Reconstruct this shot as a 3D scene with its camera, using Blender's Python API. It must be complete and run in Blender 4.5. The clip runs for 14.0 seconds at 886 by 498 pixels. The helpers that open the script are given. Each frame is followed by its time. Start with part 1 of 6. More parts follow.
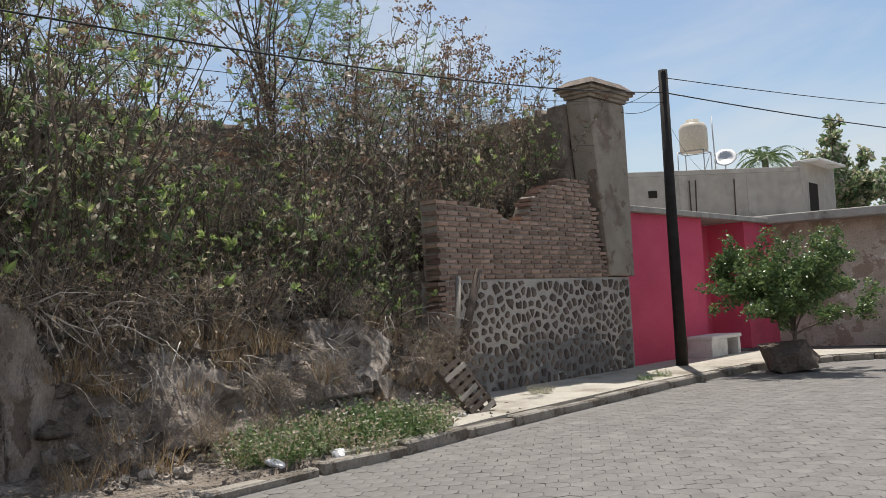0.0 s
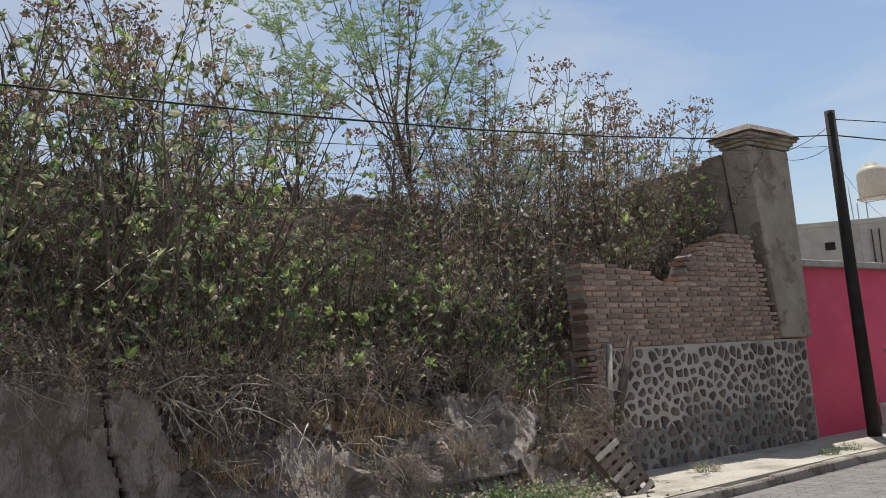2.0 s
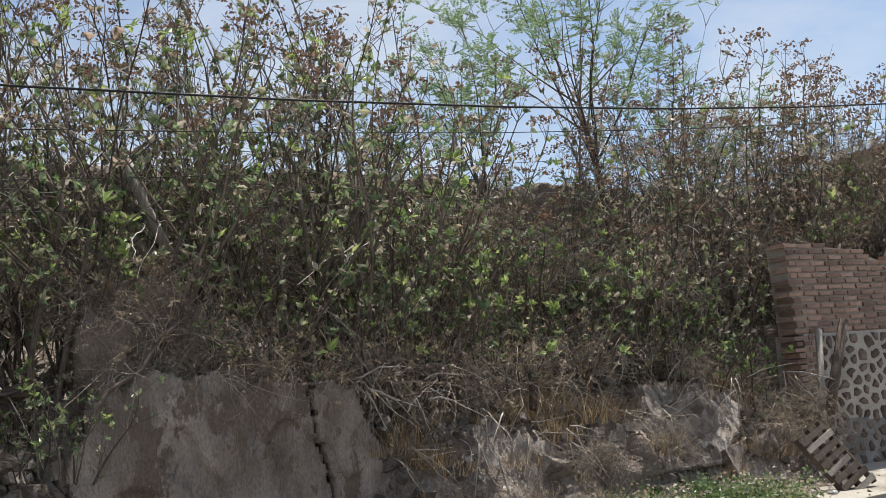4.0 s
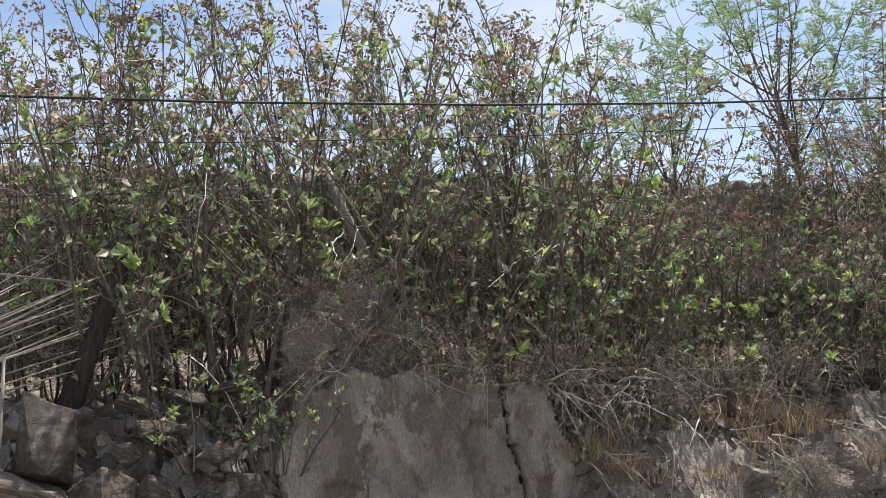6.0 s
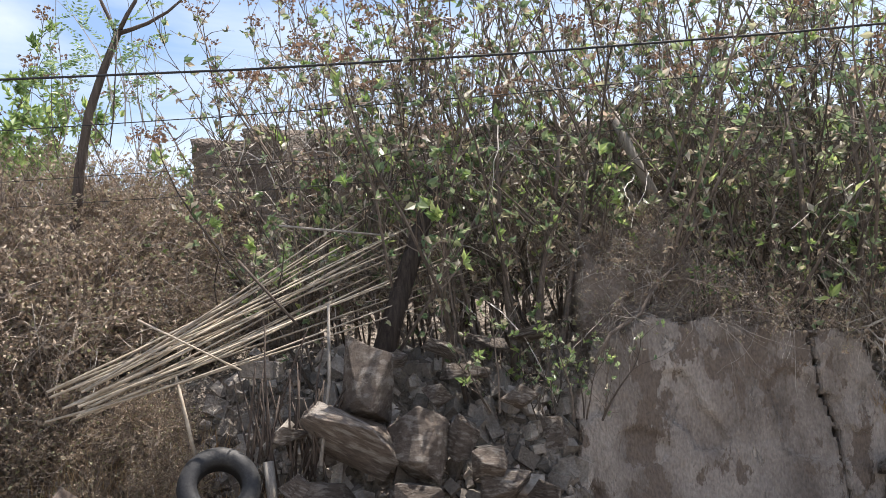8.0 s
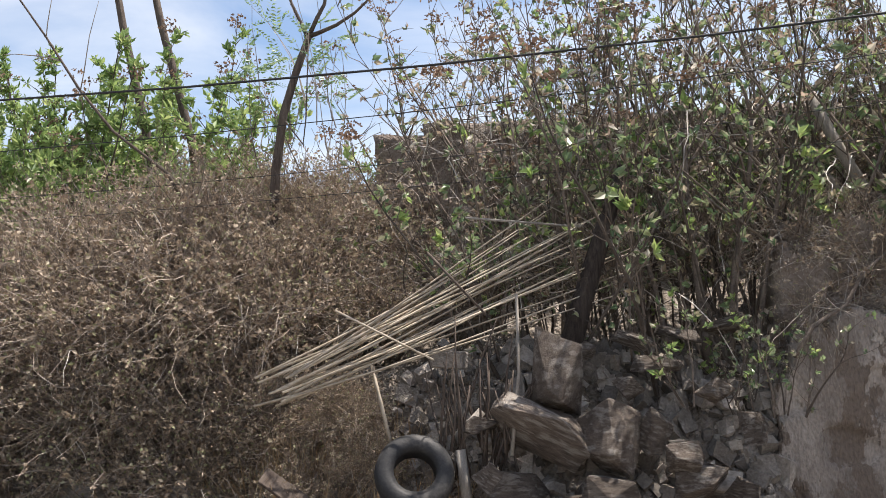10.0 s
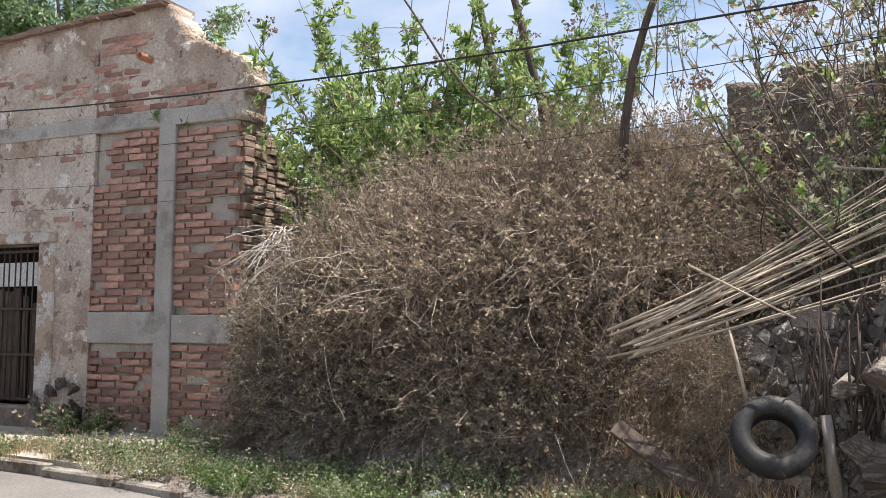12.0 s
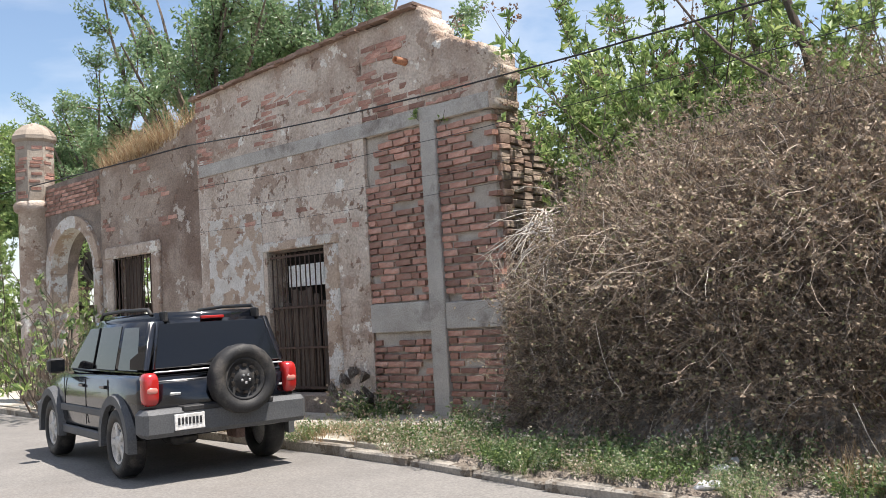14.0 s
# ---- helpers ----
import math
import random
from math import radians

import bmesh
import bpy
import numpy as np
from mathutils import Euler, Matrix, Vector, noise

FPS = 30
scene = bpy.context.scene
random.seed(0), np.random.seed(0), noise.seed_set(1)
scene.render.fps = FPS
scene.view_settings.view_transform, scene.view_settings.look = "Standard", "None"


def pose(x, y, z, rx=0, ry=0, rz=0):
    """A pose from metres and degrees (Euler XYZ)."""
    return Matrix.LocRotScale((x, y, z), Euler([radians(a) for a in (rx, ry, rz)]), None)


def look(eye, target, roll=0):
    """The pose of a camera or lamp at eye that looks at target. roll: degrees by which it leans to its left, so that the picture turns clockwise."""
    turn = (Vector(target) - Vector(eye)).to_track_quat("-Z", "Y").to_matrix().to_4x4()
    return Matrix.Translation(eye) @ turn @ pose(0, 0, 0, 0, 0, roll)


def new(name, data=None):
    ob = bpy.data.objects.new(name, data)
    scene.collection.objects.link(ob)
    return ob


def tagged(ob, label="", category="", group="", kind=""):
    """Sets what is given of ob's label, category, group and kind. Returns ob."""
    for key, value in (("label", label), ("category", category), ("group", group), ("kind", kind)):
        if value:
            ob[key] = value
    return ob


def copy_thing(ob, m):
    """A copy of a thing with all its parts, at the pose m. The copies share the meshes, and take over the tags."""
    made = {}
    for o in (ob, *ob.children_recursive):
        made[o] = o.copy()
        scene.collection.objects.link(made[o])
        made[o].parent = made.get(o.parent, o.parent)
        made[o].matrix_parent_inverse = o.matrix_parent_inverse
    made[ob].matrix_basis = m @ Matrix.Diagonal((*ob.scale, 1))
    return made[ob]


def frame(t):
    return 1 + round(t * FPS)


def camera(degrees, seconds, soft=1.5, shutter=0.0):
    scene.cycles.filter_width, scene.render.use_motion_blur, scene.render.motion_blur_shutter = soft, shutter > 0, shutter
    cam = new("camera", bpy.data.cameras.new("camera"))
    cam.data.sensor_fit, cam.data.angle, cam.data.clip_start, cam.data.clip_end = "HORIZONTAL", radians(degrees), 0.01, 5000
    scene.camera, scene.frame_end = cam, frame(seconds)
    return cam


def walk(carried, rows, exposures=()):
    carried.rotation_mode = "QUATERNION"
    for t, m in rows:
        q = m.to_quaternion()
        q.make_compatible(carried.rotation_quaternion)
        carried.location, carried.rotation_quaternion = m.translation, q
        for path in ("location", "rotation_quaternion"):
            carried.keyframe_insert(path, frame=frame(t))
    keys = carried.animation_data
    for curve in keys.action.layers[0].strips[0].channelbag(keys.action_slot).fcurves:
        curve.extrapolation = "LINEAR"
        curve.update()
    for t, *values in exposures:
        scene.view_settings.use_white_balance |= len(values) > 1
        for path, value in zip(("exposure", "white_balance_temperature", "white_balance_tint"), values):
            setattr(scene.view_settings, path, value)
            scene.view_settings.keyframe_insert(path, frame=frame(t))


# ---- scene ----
cam = camera(52.0, 14.0, 0.7)
METRES, EYE, TILT, LEAN, TURN = 1.5, 1.55, 3.5, 2.9, -57.8
ROWS = [
    (0.0, 0.0, 0.0, 0.0, -0.0, 0.0, -0.0),
    (0.5, 0.0928, 0.1113, 0.0135, 3.79, 0.33, 0.66),
    (1.0, 0.128, 0.2296, 0.0078, 4.79, 0.91, 0.29),
    (1.5, 0.1645, 0.3629, 0.0213, 6.35, 3.95, -0.28),
    (2.0, 0.218, 0.4333, 0.029, 10.66, 4.33, 2.04),
    (2.5, 0.2329, 0.4675, 0.0263, 13.87, 4.43, 4.35),
    (3.0, 0.2245, 0.4678, 0.021, 17.5, 4.4, 4.37),
    (5.5, 0.192, 0.4508, 0.0284, 30.14, 4.69, 2.48),
    (6.0, 0.1803, 0.4351, 0.0232, 34.21, 5.0, 2.84),
    (6.5, 0.1577, 0.4121, 0.0203, 37.85, 4.89, 3.53),
    (7.0, 0.1274, 0.3832, 0.0161, 41.95, 4.38, 3.59),
    (7.5, 0.1025, 0.3662, 0.0085, 46.74, 3.82, 3.48),
    (8.0, 0.0907, 0.3507, 0.0106, 51.26, 2.82, 3.56),
    (8.5, 0.0788, 0.3372, 0.013, 56.49, 2.64, 4.05),
    (11.0, 0.0031, 0.2195, 0.0039, 69.41, 3.03, 2.0),
    (11.5, 0.0191, 0.2064, -0.0015, 77.44, 1.86, 1.56),
    (12.0, 0.0304, 0.1931, -0.005, 82.91, 1.52, 2.83),
    (12.5, 0.0429, 0.1855, 0.0002, 88.78, 1.48, 5.17),
    (13.0, 0.0551, 0.1725, -0.0064, 93.58, 1.83, 7.06),
    (13.5, 0.0641, 0.1713, -0.0046, 96.7, 1.48, 7.87),
    (14.0, 0.0688, 0.1631, -0.0052, 99.33, 1.67, 7.28),
]
walk(cam, [(t, pose(0, 0, EYE, TILT, LEAN, TURN) @ pose(METRES * x, METRES * y, METRES * z, 90 + pitch, roll, yaw)) for t, x, y, z, yaw, pitch, roll in ROWS],
     [(0.0, 0.15, 6500, 10), (1.5, 0.04, 6450, 10), (3.0, 0.28, 6500, 10), (5.5, 0.5, 6500, 11), (7.0, 0.98, 6450, 13), (8.5, 0.98, 6450, 13), (11.0, 0.68, 6650, 13), (12.5, 0.84, 6550, 13), (14.0, 0.82, 6500, 12)])

# ---- light ----
world = bpy.data.worlds.new("sky_world")
scene.world = world
world.use_nodes = True
wn = world.node_tree
SUN_EL, SUN_AZ = 70.0, 64.0      # azimuth: degrees from +y towards +x, where the sun stands
sky = wn.nodes.new("ShaderNodeTexSky")
sky.sky_type = "NISHITA"
sky.sun_disc = False
sky.sun_elevation, sky.sun_rotation = radians(SUN_EL), radians(SUN_AZ)
sky.dust_density, sky.air_density = 0.9, 1.1
# thin high clouds over the blue
tc = wn.nodes.new("ShaderNodeTexCoord")
mp = wn.nodes.new("ShaderNodeMapping")
mp.inputs["Scale"].default_value = (1.0, 1.6, 4.0)
cl = wn.nodes.new("ShaderNodeTexNoise")
cl.inputs["Scale"].default_value = 1.7
cl.inputs["Detail"].default_value = 7
cl.inputs["Roughness"].default_value = 0.55
cl.inputs["Distortion"].default_value = 0.5
rp = wn.nodes.new("ShaderNodeValToRGB")
rp.color_ramp.elements[0].position, rp.color_ramp.elements[1].position = 0.40, 0.66
mx = wn.nodes.new("ShaderNodeMix")
mx.data_type = "RGBA"
mx.inputs[7].default_value = (6.0, 6.3, 6.6, 1)
mul = wn.nodes.new("ShaderNodeMath")
mul.operation = "MULTIPLY"
mul.inputs[1].default_value = 0.75
wn.links.new(tc.outputs["Generated"], mp.inputs["Vector"])
wn.links.new(mp.outputs["Vector"], cl.inputs["Vector"])
wn.links.new(cl.outputs["Fac"], rp.inputs["Fac"])
wn.links.new(rp.outputs["Color"], mul.inputs[0])
wn.links.new(mul.outputs[0], mx.inputs[0])
wn.links.new(sky.outputs["Color"], mx.inputs[6])
bg = wn.nodes["Background"]
wn.links.new(mx.outputs[2], bg.inputs["Color"])
bg.inputs["Strength"].default_value = 0.105
sun = new("sun", bpy.data.lights.new("sun", "SUN"))
sun.data.energy, sun.data.angle, sun.data.color = 5.0, radians(0.55), (1.0, 0.95, 0.87)
sun_from = Vector((math.cos(radians(SUN_EL)) * math.sin(radians(SUN_AZ)), math.cos(radians(SUN_EL)) * math.cos(radians(SUN_AZ)), math.sin(radians(SUN_EL))))
sun.matrix_world = look(sun_from * 60, (0, 0, 0))

# ---- materials ----
def mat(name, col_a, col_b, scale=6.0, rough=0.85, bump=0.3, fine=60.0, spot=None, spot_scale=1.2, spot_at=(0.55, 0.7), per="", vary=(0.6, 1.35), metal=0.0, spec=0.3, translucent=0.0, depth=0.02, stretch=None, flake=None):
    """Two-scale procedural surface: patches of two colours, fine grain, wear of a third colour, relief."""
    m = bpy.data.materials.new(name)
    m.use_nodes = True
    n, l = m.node_tree.nodes, m.node_tree.links
    b = n["Principled BSDF"]
    co = n.new("ShaderNodeTexCoord")
    vec = co.outputs["Object"]
    if stretch:
        mpp = n.new("ShaderNodeMapping")
        mpp.inputs["Scale"].default_value = stretch
        l.new(vec, mpp.inputs["Vector"])
        vec = mpp.outputs["Vector"]
    n1 = n.new("ShaderNodeTexNoise")
    n1.inputs["Scale"].default_value, n1.inputs["Detail"].default_value, n1.inputs["Roughness"].default_value = scale, 6, 0.62
    n2 = n.new("ShaderNodeTexNoise")
    n2.inputs["Scale"].default_value, n2.inputs["Detail"].default_value = fine, 3
    l.new(vec, n1.inputs["Vector"]), l.new(vec, n2.inputs["Vector"])
    r1 = n.new("ShaderNodeValToRGB")
    r1.color_ramp.elements[0].position, r1.color_ramp.elements[1].position = 0.32, 0.68
    r1.color_ramp.elements[0].color, r1.color_ramp.elements[1].color = (*col_a, 1), (*col_b, 1)
    l.new(n1.outputs["Fac"], r1.inputs["Fac"])
    out = r1.outputs["Color"]
    if spot:
        n3 = n.new("ShaderNodeTexNoise")
        n3.inputs["Scale"].default_value, n3.inputs["Detail"].default_value, n3.inputs["Roughness"].default_value = spot_scale, 7, 0.6
        l.new(vec, n3.inputs["Vector"])
        r3 = n.new("ShaderNodeValToRGB")
        r3.color_ramp.elements[0].position, r3.color_ramp.elements[1].position = spot_at
        l.new(n3.outputs["Fac"], r3.inputs["Fac"])
        k = n.new("ShaderNodeMix")
        k.data_type = "RGBA"
        k.inputs[7].default_value = (*spot, 1)
        l.new(r3.outputs["Color"], k.inputs[0]), l.new(out, k.inputs[6])
        out = k.outputs[2]
    relief = None
    for (fcol, fscale, lo, hi) in flake or ():         # sharp-edged patches where a coat has come away
        nf = n.new("ShaderNodeTexNoise")
        nf.inputs["Scale"].default_value, nf.inputs["Detail"].default_value, nf.inputs["Roughness"].default_value = fscale, 9, 0.66
        of = n.new("ShaderNodeVectorMath")
        of.inputs[1].default_value = (fscale * 3.7, fscale * 1.3, fscale * 2.1)
        l.new(vec, of.inputs[0]), l.new(of.outputs[0], nf.inputs["Vector"])
        rk = n.new("ShaderNodeValToRGB")
        rk.color_ramp.elements[0].position, rk.color_ramp.elements[1].position = lo, hi
        l.new(nf.outputs["Fac"], rk.inputs["Fac"])
        kf = n.new("ShaderNodeMix")
        kf.data_type = "RGBA"
        kf.inputs[7].default_value = (*fcol, 1)
        l.new(rk.outputs["Color"], kf.inputs[0]), l.new(out, kf.inputs[6])
        out, relief = kf.outputs[2], rk.outputs["Color"]
    g = n.new("ShaderNodeMix")
    g.data_type, g.blend_type = "RGBA", "MULTIPLY"
    g.inputs[0].default_value = 0.55
    l.new(out, g.inputs[6])
    rf = n.new("ShaderNodeValToRGB")
    rf.color_ramp.elements[0].position, rf.color_ramp.elements[1].position = 0.3, 0.7
    rf.color_ramp.elements[0].color, rf.color_ramp.elements[1].color = (0.55, 0.55, 0.55, 1), (1.25, 1.25, 1.25, 1)
    l.new(n2.outputs["Fac"], rf.inputs["Fac"]), l.new(rf.outputs["Color"], g.inputs[7])
    out = g.outputs[2]
    if per:
        src = n.new("ShaderNodeObjectInfo").outputs["Random"] if per == "object" else n.new("ShaderNodeNewGeometry").outputs["Random Per Island"]
        h = n.new("ShaderNodeHueSaturation")
        mr = n.new("ShaderNodeMapRange")
        mr.inputs["To Min"].default_value, mr.inputs["To Max"].default_value = vary
        l.new(src, mr.inputs["Value"]), l.new(mr.outputs["Result"], h.inputs["Value"])
        l.new(out, h.inputs["Color"])
        out = h.outputs["Color"]
    l.new(out, b.inputs["Base Color"])
    b.inputs["Roughness"].default_value, b.inputs["Metallic"].default_value, b.inputs["Specular IOR Level"].default_value = rough, metal, spec
    if bump:
        add = n.new("ShaderNodeMath")
        add.operation = "ADD"
        l.new(n1.outputs["Fac"], add.inputs[0]), l.new(n2.outputs["Fac"], add.inputs[1])
        if relief is not None:
            sb = n.new("ShaderNodeMath")
            sb.operation = "SUBTRACT"
            l.new(add.outputs[0], sb.inputs[0]), l.new(relief, sb.inputs[1])
            add = sb
        bp = n.new("ShaderNodeBump")
        bp.inputs["Strength"].default_value, bp.inputs["Distance"].default_value = bump, depth
        l.new(add.outputs[0], bp.inputs["Height"]), l.new(bp.outputs["Normal"], b.inputs["Normal"])
    if translucent:
        tr = n.new("ShaderNodeBsdfTranslucent")
        ms = n.new("ShaderNodeMixShader")
        ms.inputs[0].default_value = translucent
        l.new(out, tr.inputs["Color"]), l.new(b.outputs[0], ms.inputs[1]), l.new(tr.outputs[0], ms.inputs[2])
        l.new(ms.outputs[0], n["Material Output"].inputs["Surface"])
    return m


def leaf_mat(name, stops, translucent=0.35, rough=0.38):
    """Leaves, each of its own colour along the stops."""
    m = bpy.data.materials.new(name)
    m.use_nodes = True
    n, l = m.node_tree.nodes, m.node_tree.links
    b = n["Principled BSDF"]
    r = n.new("ShaderNodeValToRGB")
    el = r.color_ramp.elements
    while len(el) < len(stops):
        el.new(0.5)
    for e, (p, c) in zip(el, stops):
        e.position, e.color = p, (*c, 1)
    l.new(n.new("ShaderNodeNewGeometry").outputs["Random Per Island"], r.inputs["Fac"])
    l.new(r.outputs["Color"], b.inputs["Base Color"])
    b.inputs["Roughness"].default_value, b.inputs["Specular IOR Level"].default_value = rough, 0.5
    tr = n.new("ShaderNodeBsdfTranslucent")
    ms = n.new("ShaderNodeMixShader")
    ms.inputs[0].default_value = translucent
    l.new(r.outputs["Color"], tr.inputs["Color"]), l.new(b.outputs[0], ms.inputs[1]), l.new(tr.outputs[0], ms.inputs[2])
    l.new(ms.outputs[0], n["Material Output"].inputs["Surface"])
    return m


def plain(name, col, rough=0.5, metal=0.0, spec=0.5, coat=0.0):
    m = bpy.data.materials.new(name)
    m.use_nodes = True
    b = m.node_tree.nodes["Principled BSDF"]
    b.inputs["Base Color"].default_value, b.inputs["Roughness"].default_value = (*col, 1), rough
    b.inputs["Metallic"].default_value, b.inputs["Specular IOR Level"].default_value, b.inputs["Coat Weight"].default_value = metal, spec, coat
    return m


M_ROAD = mat("worn paving", (0.17, 0.16, 0.15), (0.23, 0.217, 0.202), 0.8, 0.9, 0.25, 45, spot=(0.19, 0.175, 0.16), spot_scale=0.35)
M_PAVER = mat("concrete paver", (0.155, 0.146, 0.137), (0.215, 0.203, 0.188), 3, 0.9, 0.25, 70, per="object", vary=(0.9, 1.08))
M_ROADBLOCK = mat("concrete paving block", (0.155, 0.146, 0.137), (0.215, 0.203, 0.188), 3, 0.9, 0.25, 70, per="island", vary=(0.9, 1.08))
M_WALK = mat("cast concrete", (0.36, 0.33, 0.28), (0.48, 0.45, 0.39), 1.4, 0.9, 0.3, 50, spot=(0.22, 0.19, 0.15), spot_scale=0.9)
M_KERB = mat("grimy worn concrete", (0.23, 0.205, 0.175), (0.37, 0.34, 0.295), 2.2, 0.92, 0.6, 40, spot=(0.14, 0.115, 0.09), spot_scale=1.4, flake=[((0.18, 0.15, 0.12), 2.5, 0.55, 0.58)])
M_EARTH = mat("dry earth", (0.15, 0.122, 0.098), (0.33, 0.28, 0.23), 4.0, 0.95, 1.0, 26, spot=(0.40, 0.35, 0.30), spot_scale=2.4, spot_at=(0.52, 0.62), depth=0.09)
M_PLASTER = mat("weathered lime plaster", (0.50, 0.41, 0.335), (0.68, 0.585, 0.50), 1.3, 0.92, 0.9, 32, spot=(0.36, 0.265, 0.205), spot_scale=0.8, spot_at=(0.48, 0.66), depth=0.03, flake=[((0.40, 0.30, 0.235), 1.5, 0.55, 0.56), ((0.74, 0.69, 0.62), 2.4, 0.60, 0.615), ((0.30, 0.20, 0.15), 4.5, 0.62, 0.635)])
M_WINGPLASTER = mat("brown stained plaster", (0.31, 0.24, 0.19), (0.48, 0.39, 0.32), 1.2, 0.92, 0.9, 32, spot=(0.22, 0.155, 0.12), spot_scale=0.7, spot_at=(0.46, 0.64), depth=0.03, flake=[((0.52, 0.46, 0.40), 1.6, 0.58, 0.59), ((0.27, 0.18, 0.135), 3.2, 0.60, 0.615)])
M_WHITE = mat("flaking whitewash", (0.50, 0.45, 0.39), (0.70, 0.67, 0.63), 3.0, 0.9, 0.6, 40, flake=[((0.45, 0.345, 0.265), 2.4, 0.49, 0.51), ((0.34, 0.245, 0.185), 3.4, 0.57, 0.585)])
M_CEMENT = mat("grey cement render", (0.36, 0.33, 0.295), (0.48, 0.45, 0.41), 2.5, 0.92, 0.3, 55, spot=(0.2, 0.17, 0.15), spot_scale=2.0)
M_OLDCEMENT = mat("brown stained cement", (0.30, 0.25, 0.20), (0.43, 0.37, 0.305), 1.6, 0.92, 0.5, 45, spot=(0.19, 0.145, 0.11), spot_scale=1.1, flake=[((0.25, 0.19, 0.15), 2.0, 0.56, 0.58)])
M_BRICK = mat("fired clay brick", (0.33, 0.165, 0.125), (0.50, 0.29, 0.225), 9, 0.9, 0.8, 60, per="object", vary=(0.6, 1.35), spot=(0.45, 0.33, 0.265), spot_scale=5, spot_at=(0.52, 0.72))
M_BRICK_DULL = mat("dusty brown brick", (0.28, 0.185, 0.14), (0.42, 0.29, 0.225), 9, 0.92, 0.5, 70, per="object", spot=(0.30, 0.24, 0.2), spot_scale=4, spot_at=(0.6, 0.8))
M_MORTAR = mat("lime mortar", (0.38, 0.33, 0.28), (0.50, 0.45, 0.39), 5, 0.95, 0.5, 60)
M_STONE = mat("dark volcanic stone", (0.085, 0.068, 0.058), (0.21, 0.165, 0.135), 7, 0.85, 0.6, 50, per="object")
M_STONEBED = mat("grey stone bedding mortar", (0.40, 0.365, 0.325), (0.54, 0.50, 0.45), 2.5, 0.95, 0.5, 45, spot=(0.21, 0.20, 0.185), spot_scale=0.8, spot_at=(0.52, 0.66))
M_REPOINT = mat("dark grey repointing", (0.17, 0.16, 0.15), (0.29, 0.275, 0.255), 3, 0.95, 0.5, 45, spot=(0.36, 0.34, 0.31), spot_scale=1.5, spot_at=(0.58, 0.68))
M_PINK = mat("bright pink wall paint", (0.68, 0.085, 0.155), (0.77, 0.12, 0.20), 1.0, 0.8, 0.12, 40, spot=(0.60, 0.10, 0.15), spot_scale=0.7)
M_BLOCK = mat("bare concrete block", (0.34, 0.31, 0.275), (0.46, 0.425, 0.38), 2.5, 0.92, 0.3, 50, spot=(0.25, 0.225, 0.2), spot_scale=0.8)
M_ADOBE = mat("crumbling adobe", (0.19, 0.15, 0.125), (0.33, 0.27, 0.22), 3.5, 0.95, 0.8, 35, spot=(0.30, 0.255, 0.21), spot_scale=1.8, depth=0.05)
M_ADOBEBLOCK = mat("adobe blocks", (0.27, 0.205, 0.16), (0.42, 0.33, 0.265), 4, 0.95, 0.7, 40, per="object", vary=(0.85, 1.12))
M_RENDER = mat("cracked dirty render", (0.22, 0.185, 0.158), (0.46, 0.40, 0.345), 2.4, 0.93, 0.9, 40, spot=(0.13, 0.105, 0.085), spot_scale=0.8, spot_at=(0.45, 0.68), depth=0.03, stretch=(1.4, 1.4, 0.7), flake=[((0.19, 0.15, 0.12), 2.2, 0.52, 0.54), ((0.46, 0.40, 0.34), 3.1, 0.62, 0.64)])
M_ROCK = mat("brown layered rock", (0.13, 0.10, 0.082), (0.29, 0.235, 0.19), 3.0, 0.9, 0.9, 26, spot=(0.42, 0.37, 0.32), spot_scale=2.0, spot_at=(0.5, 0.62), per="object", depth=0.06, stretch=(1, 1, 3))
M_FALLEN = mat("fallen masonry", (0.24, 0.205, 0.175), (0.44, 0.385, 0.335), 3.5, 0.93, 0.9, 32, spot=(0.15, 0.12, 0.10), spot_scale=2.2, spot_at=(0.48, 0.62), per="object", depth=0.04)
M_RUBBLE = mat("rubble stone", (0.19, 0.165, 0.14), (0.40, 0.355, 0.31), 6, 0.92, 0.6, 50, per="island", vary=(0.4, 1.5), depth=0.03)
M_BARK = mat("grey brown bark", (0.10, 0.078, 0.062), (0.22, 0.175, 0.14), 10, 0.85, 0.5, 60, per="island", vary=(0.5, 1.45))
M_TWIG = mat("dry twig", (0.22, 0.18, 0.145), (0.46, 0.40, 0.335), 8, 0.8, 0.0, 60, per="island", vary=(0.45, 1.5))
M_BRUSH = mat("brown brushwood twig", (0.17, 0.13, 0.105), (0.44, 0.37, 0.305), 8, 0.85, 0.0, 60, per="island", vary=(0.4, 1.5))
M_PALE_TWIG = mat("bleached dead vine", (0.42, 0.38, 0.33), (0.62, 0.57, 0.51), 8, 0.9, 0.0, 60, per="island")
M_CANE = mat("dried cane", (0.33, 0.265, 0.19), (0.54, 0.46, 0.36), 6, 0.6, 0.1, 40, per="object", spec=0.4)
M_OLDWOOD = mat("weathered dark wood", (0.075, 0.055, 0.045), (0.16, 0.125, 0.10), 6, 0.9, 0.5, 50, stretch=(6, 6, 0.6))
M_CHARRED = mat("dark rotten timber", (0.035, 0.026, 0.022), (0.10, 0.078, 0.064), 6, 0.95, 0.7, 40, stretch=(7, 7, 0.6), depth=0.04)
M_GREYWOOD = mat("bleached grey wood", (0.24, 0.21, 0.18), (0.40, 0.36, 0.31), 6, 0.9, 0.4, 50, stretch=(6, 6, 0.8))
M_POLE = mat("tarred black pole", (0.018, 0.015, 0.014), (0.04, 0.033, 0.03), 5, 0.8, 0.3, 60)
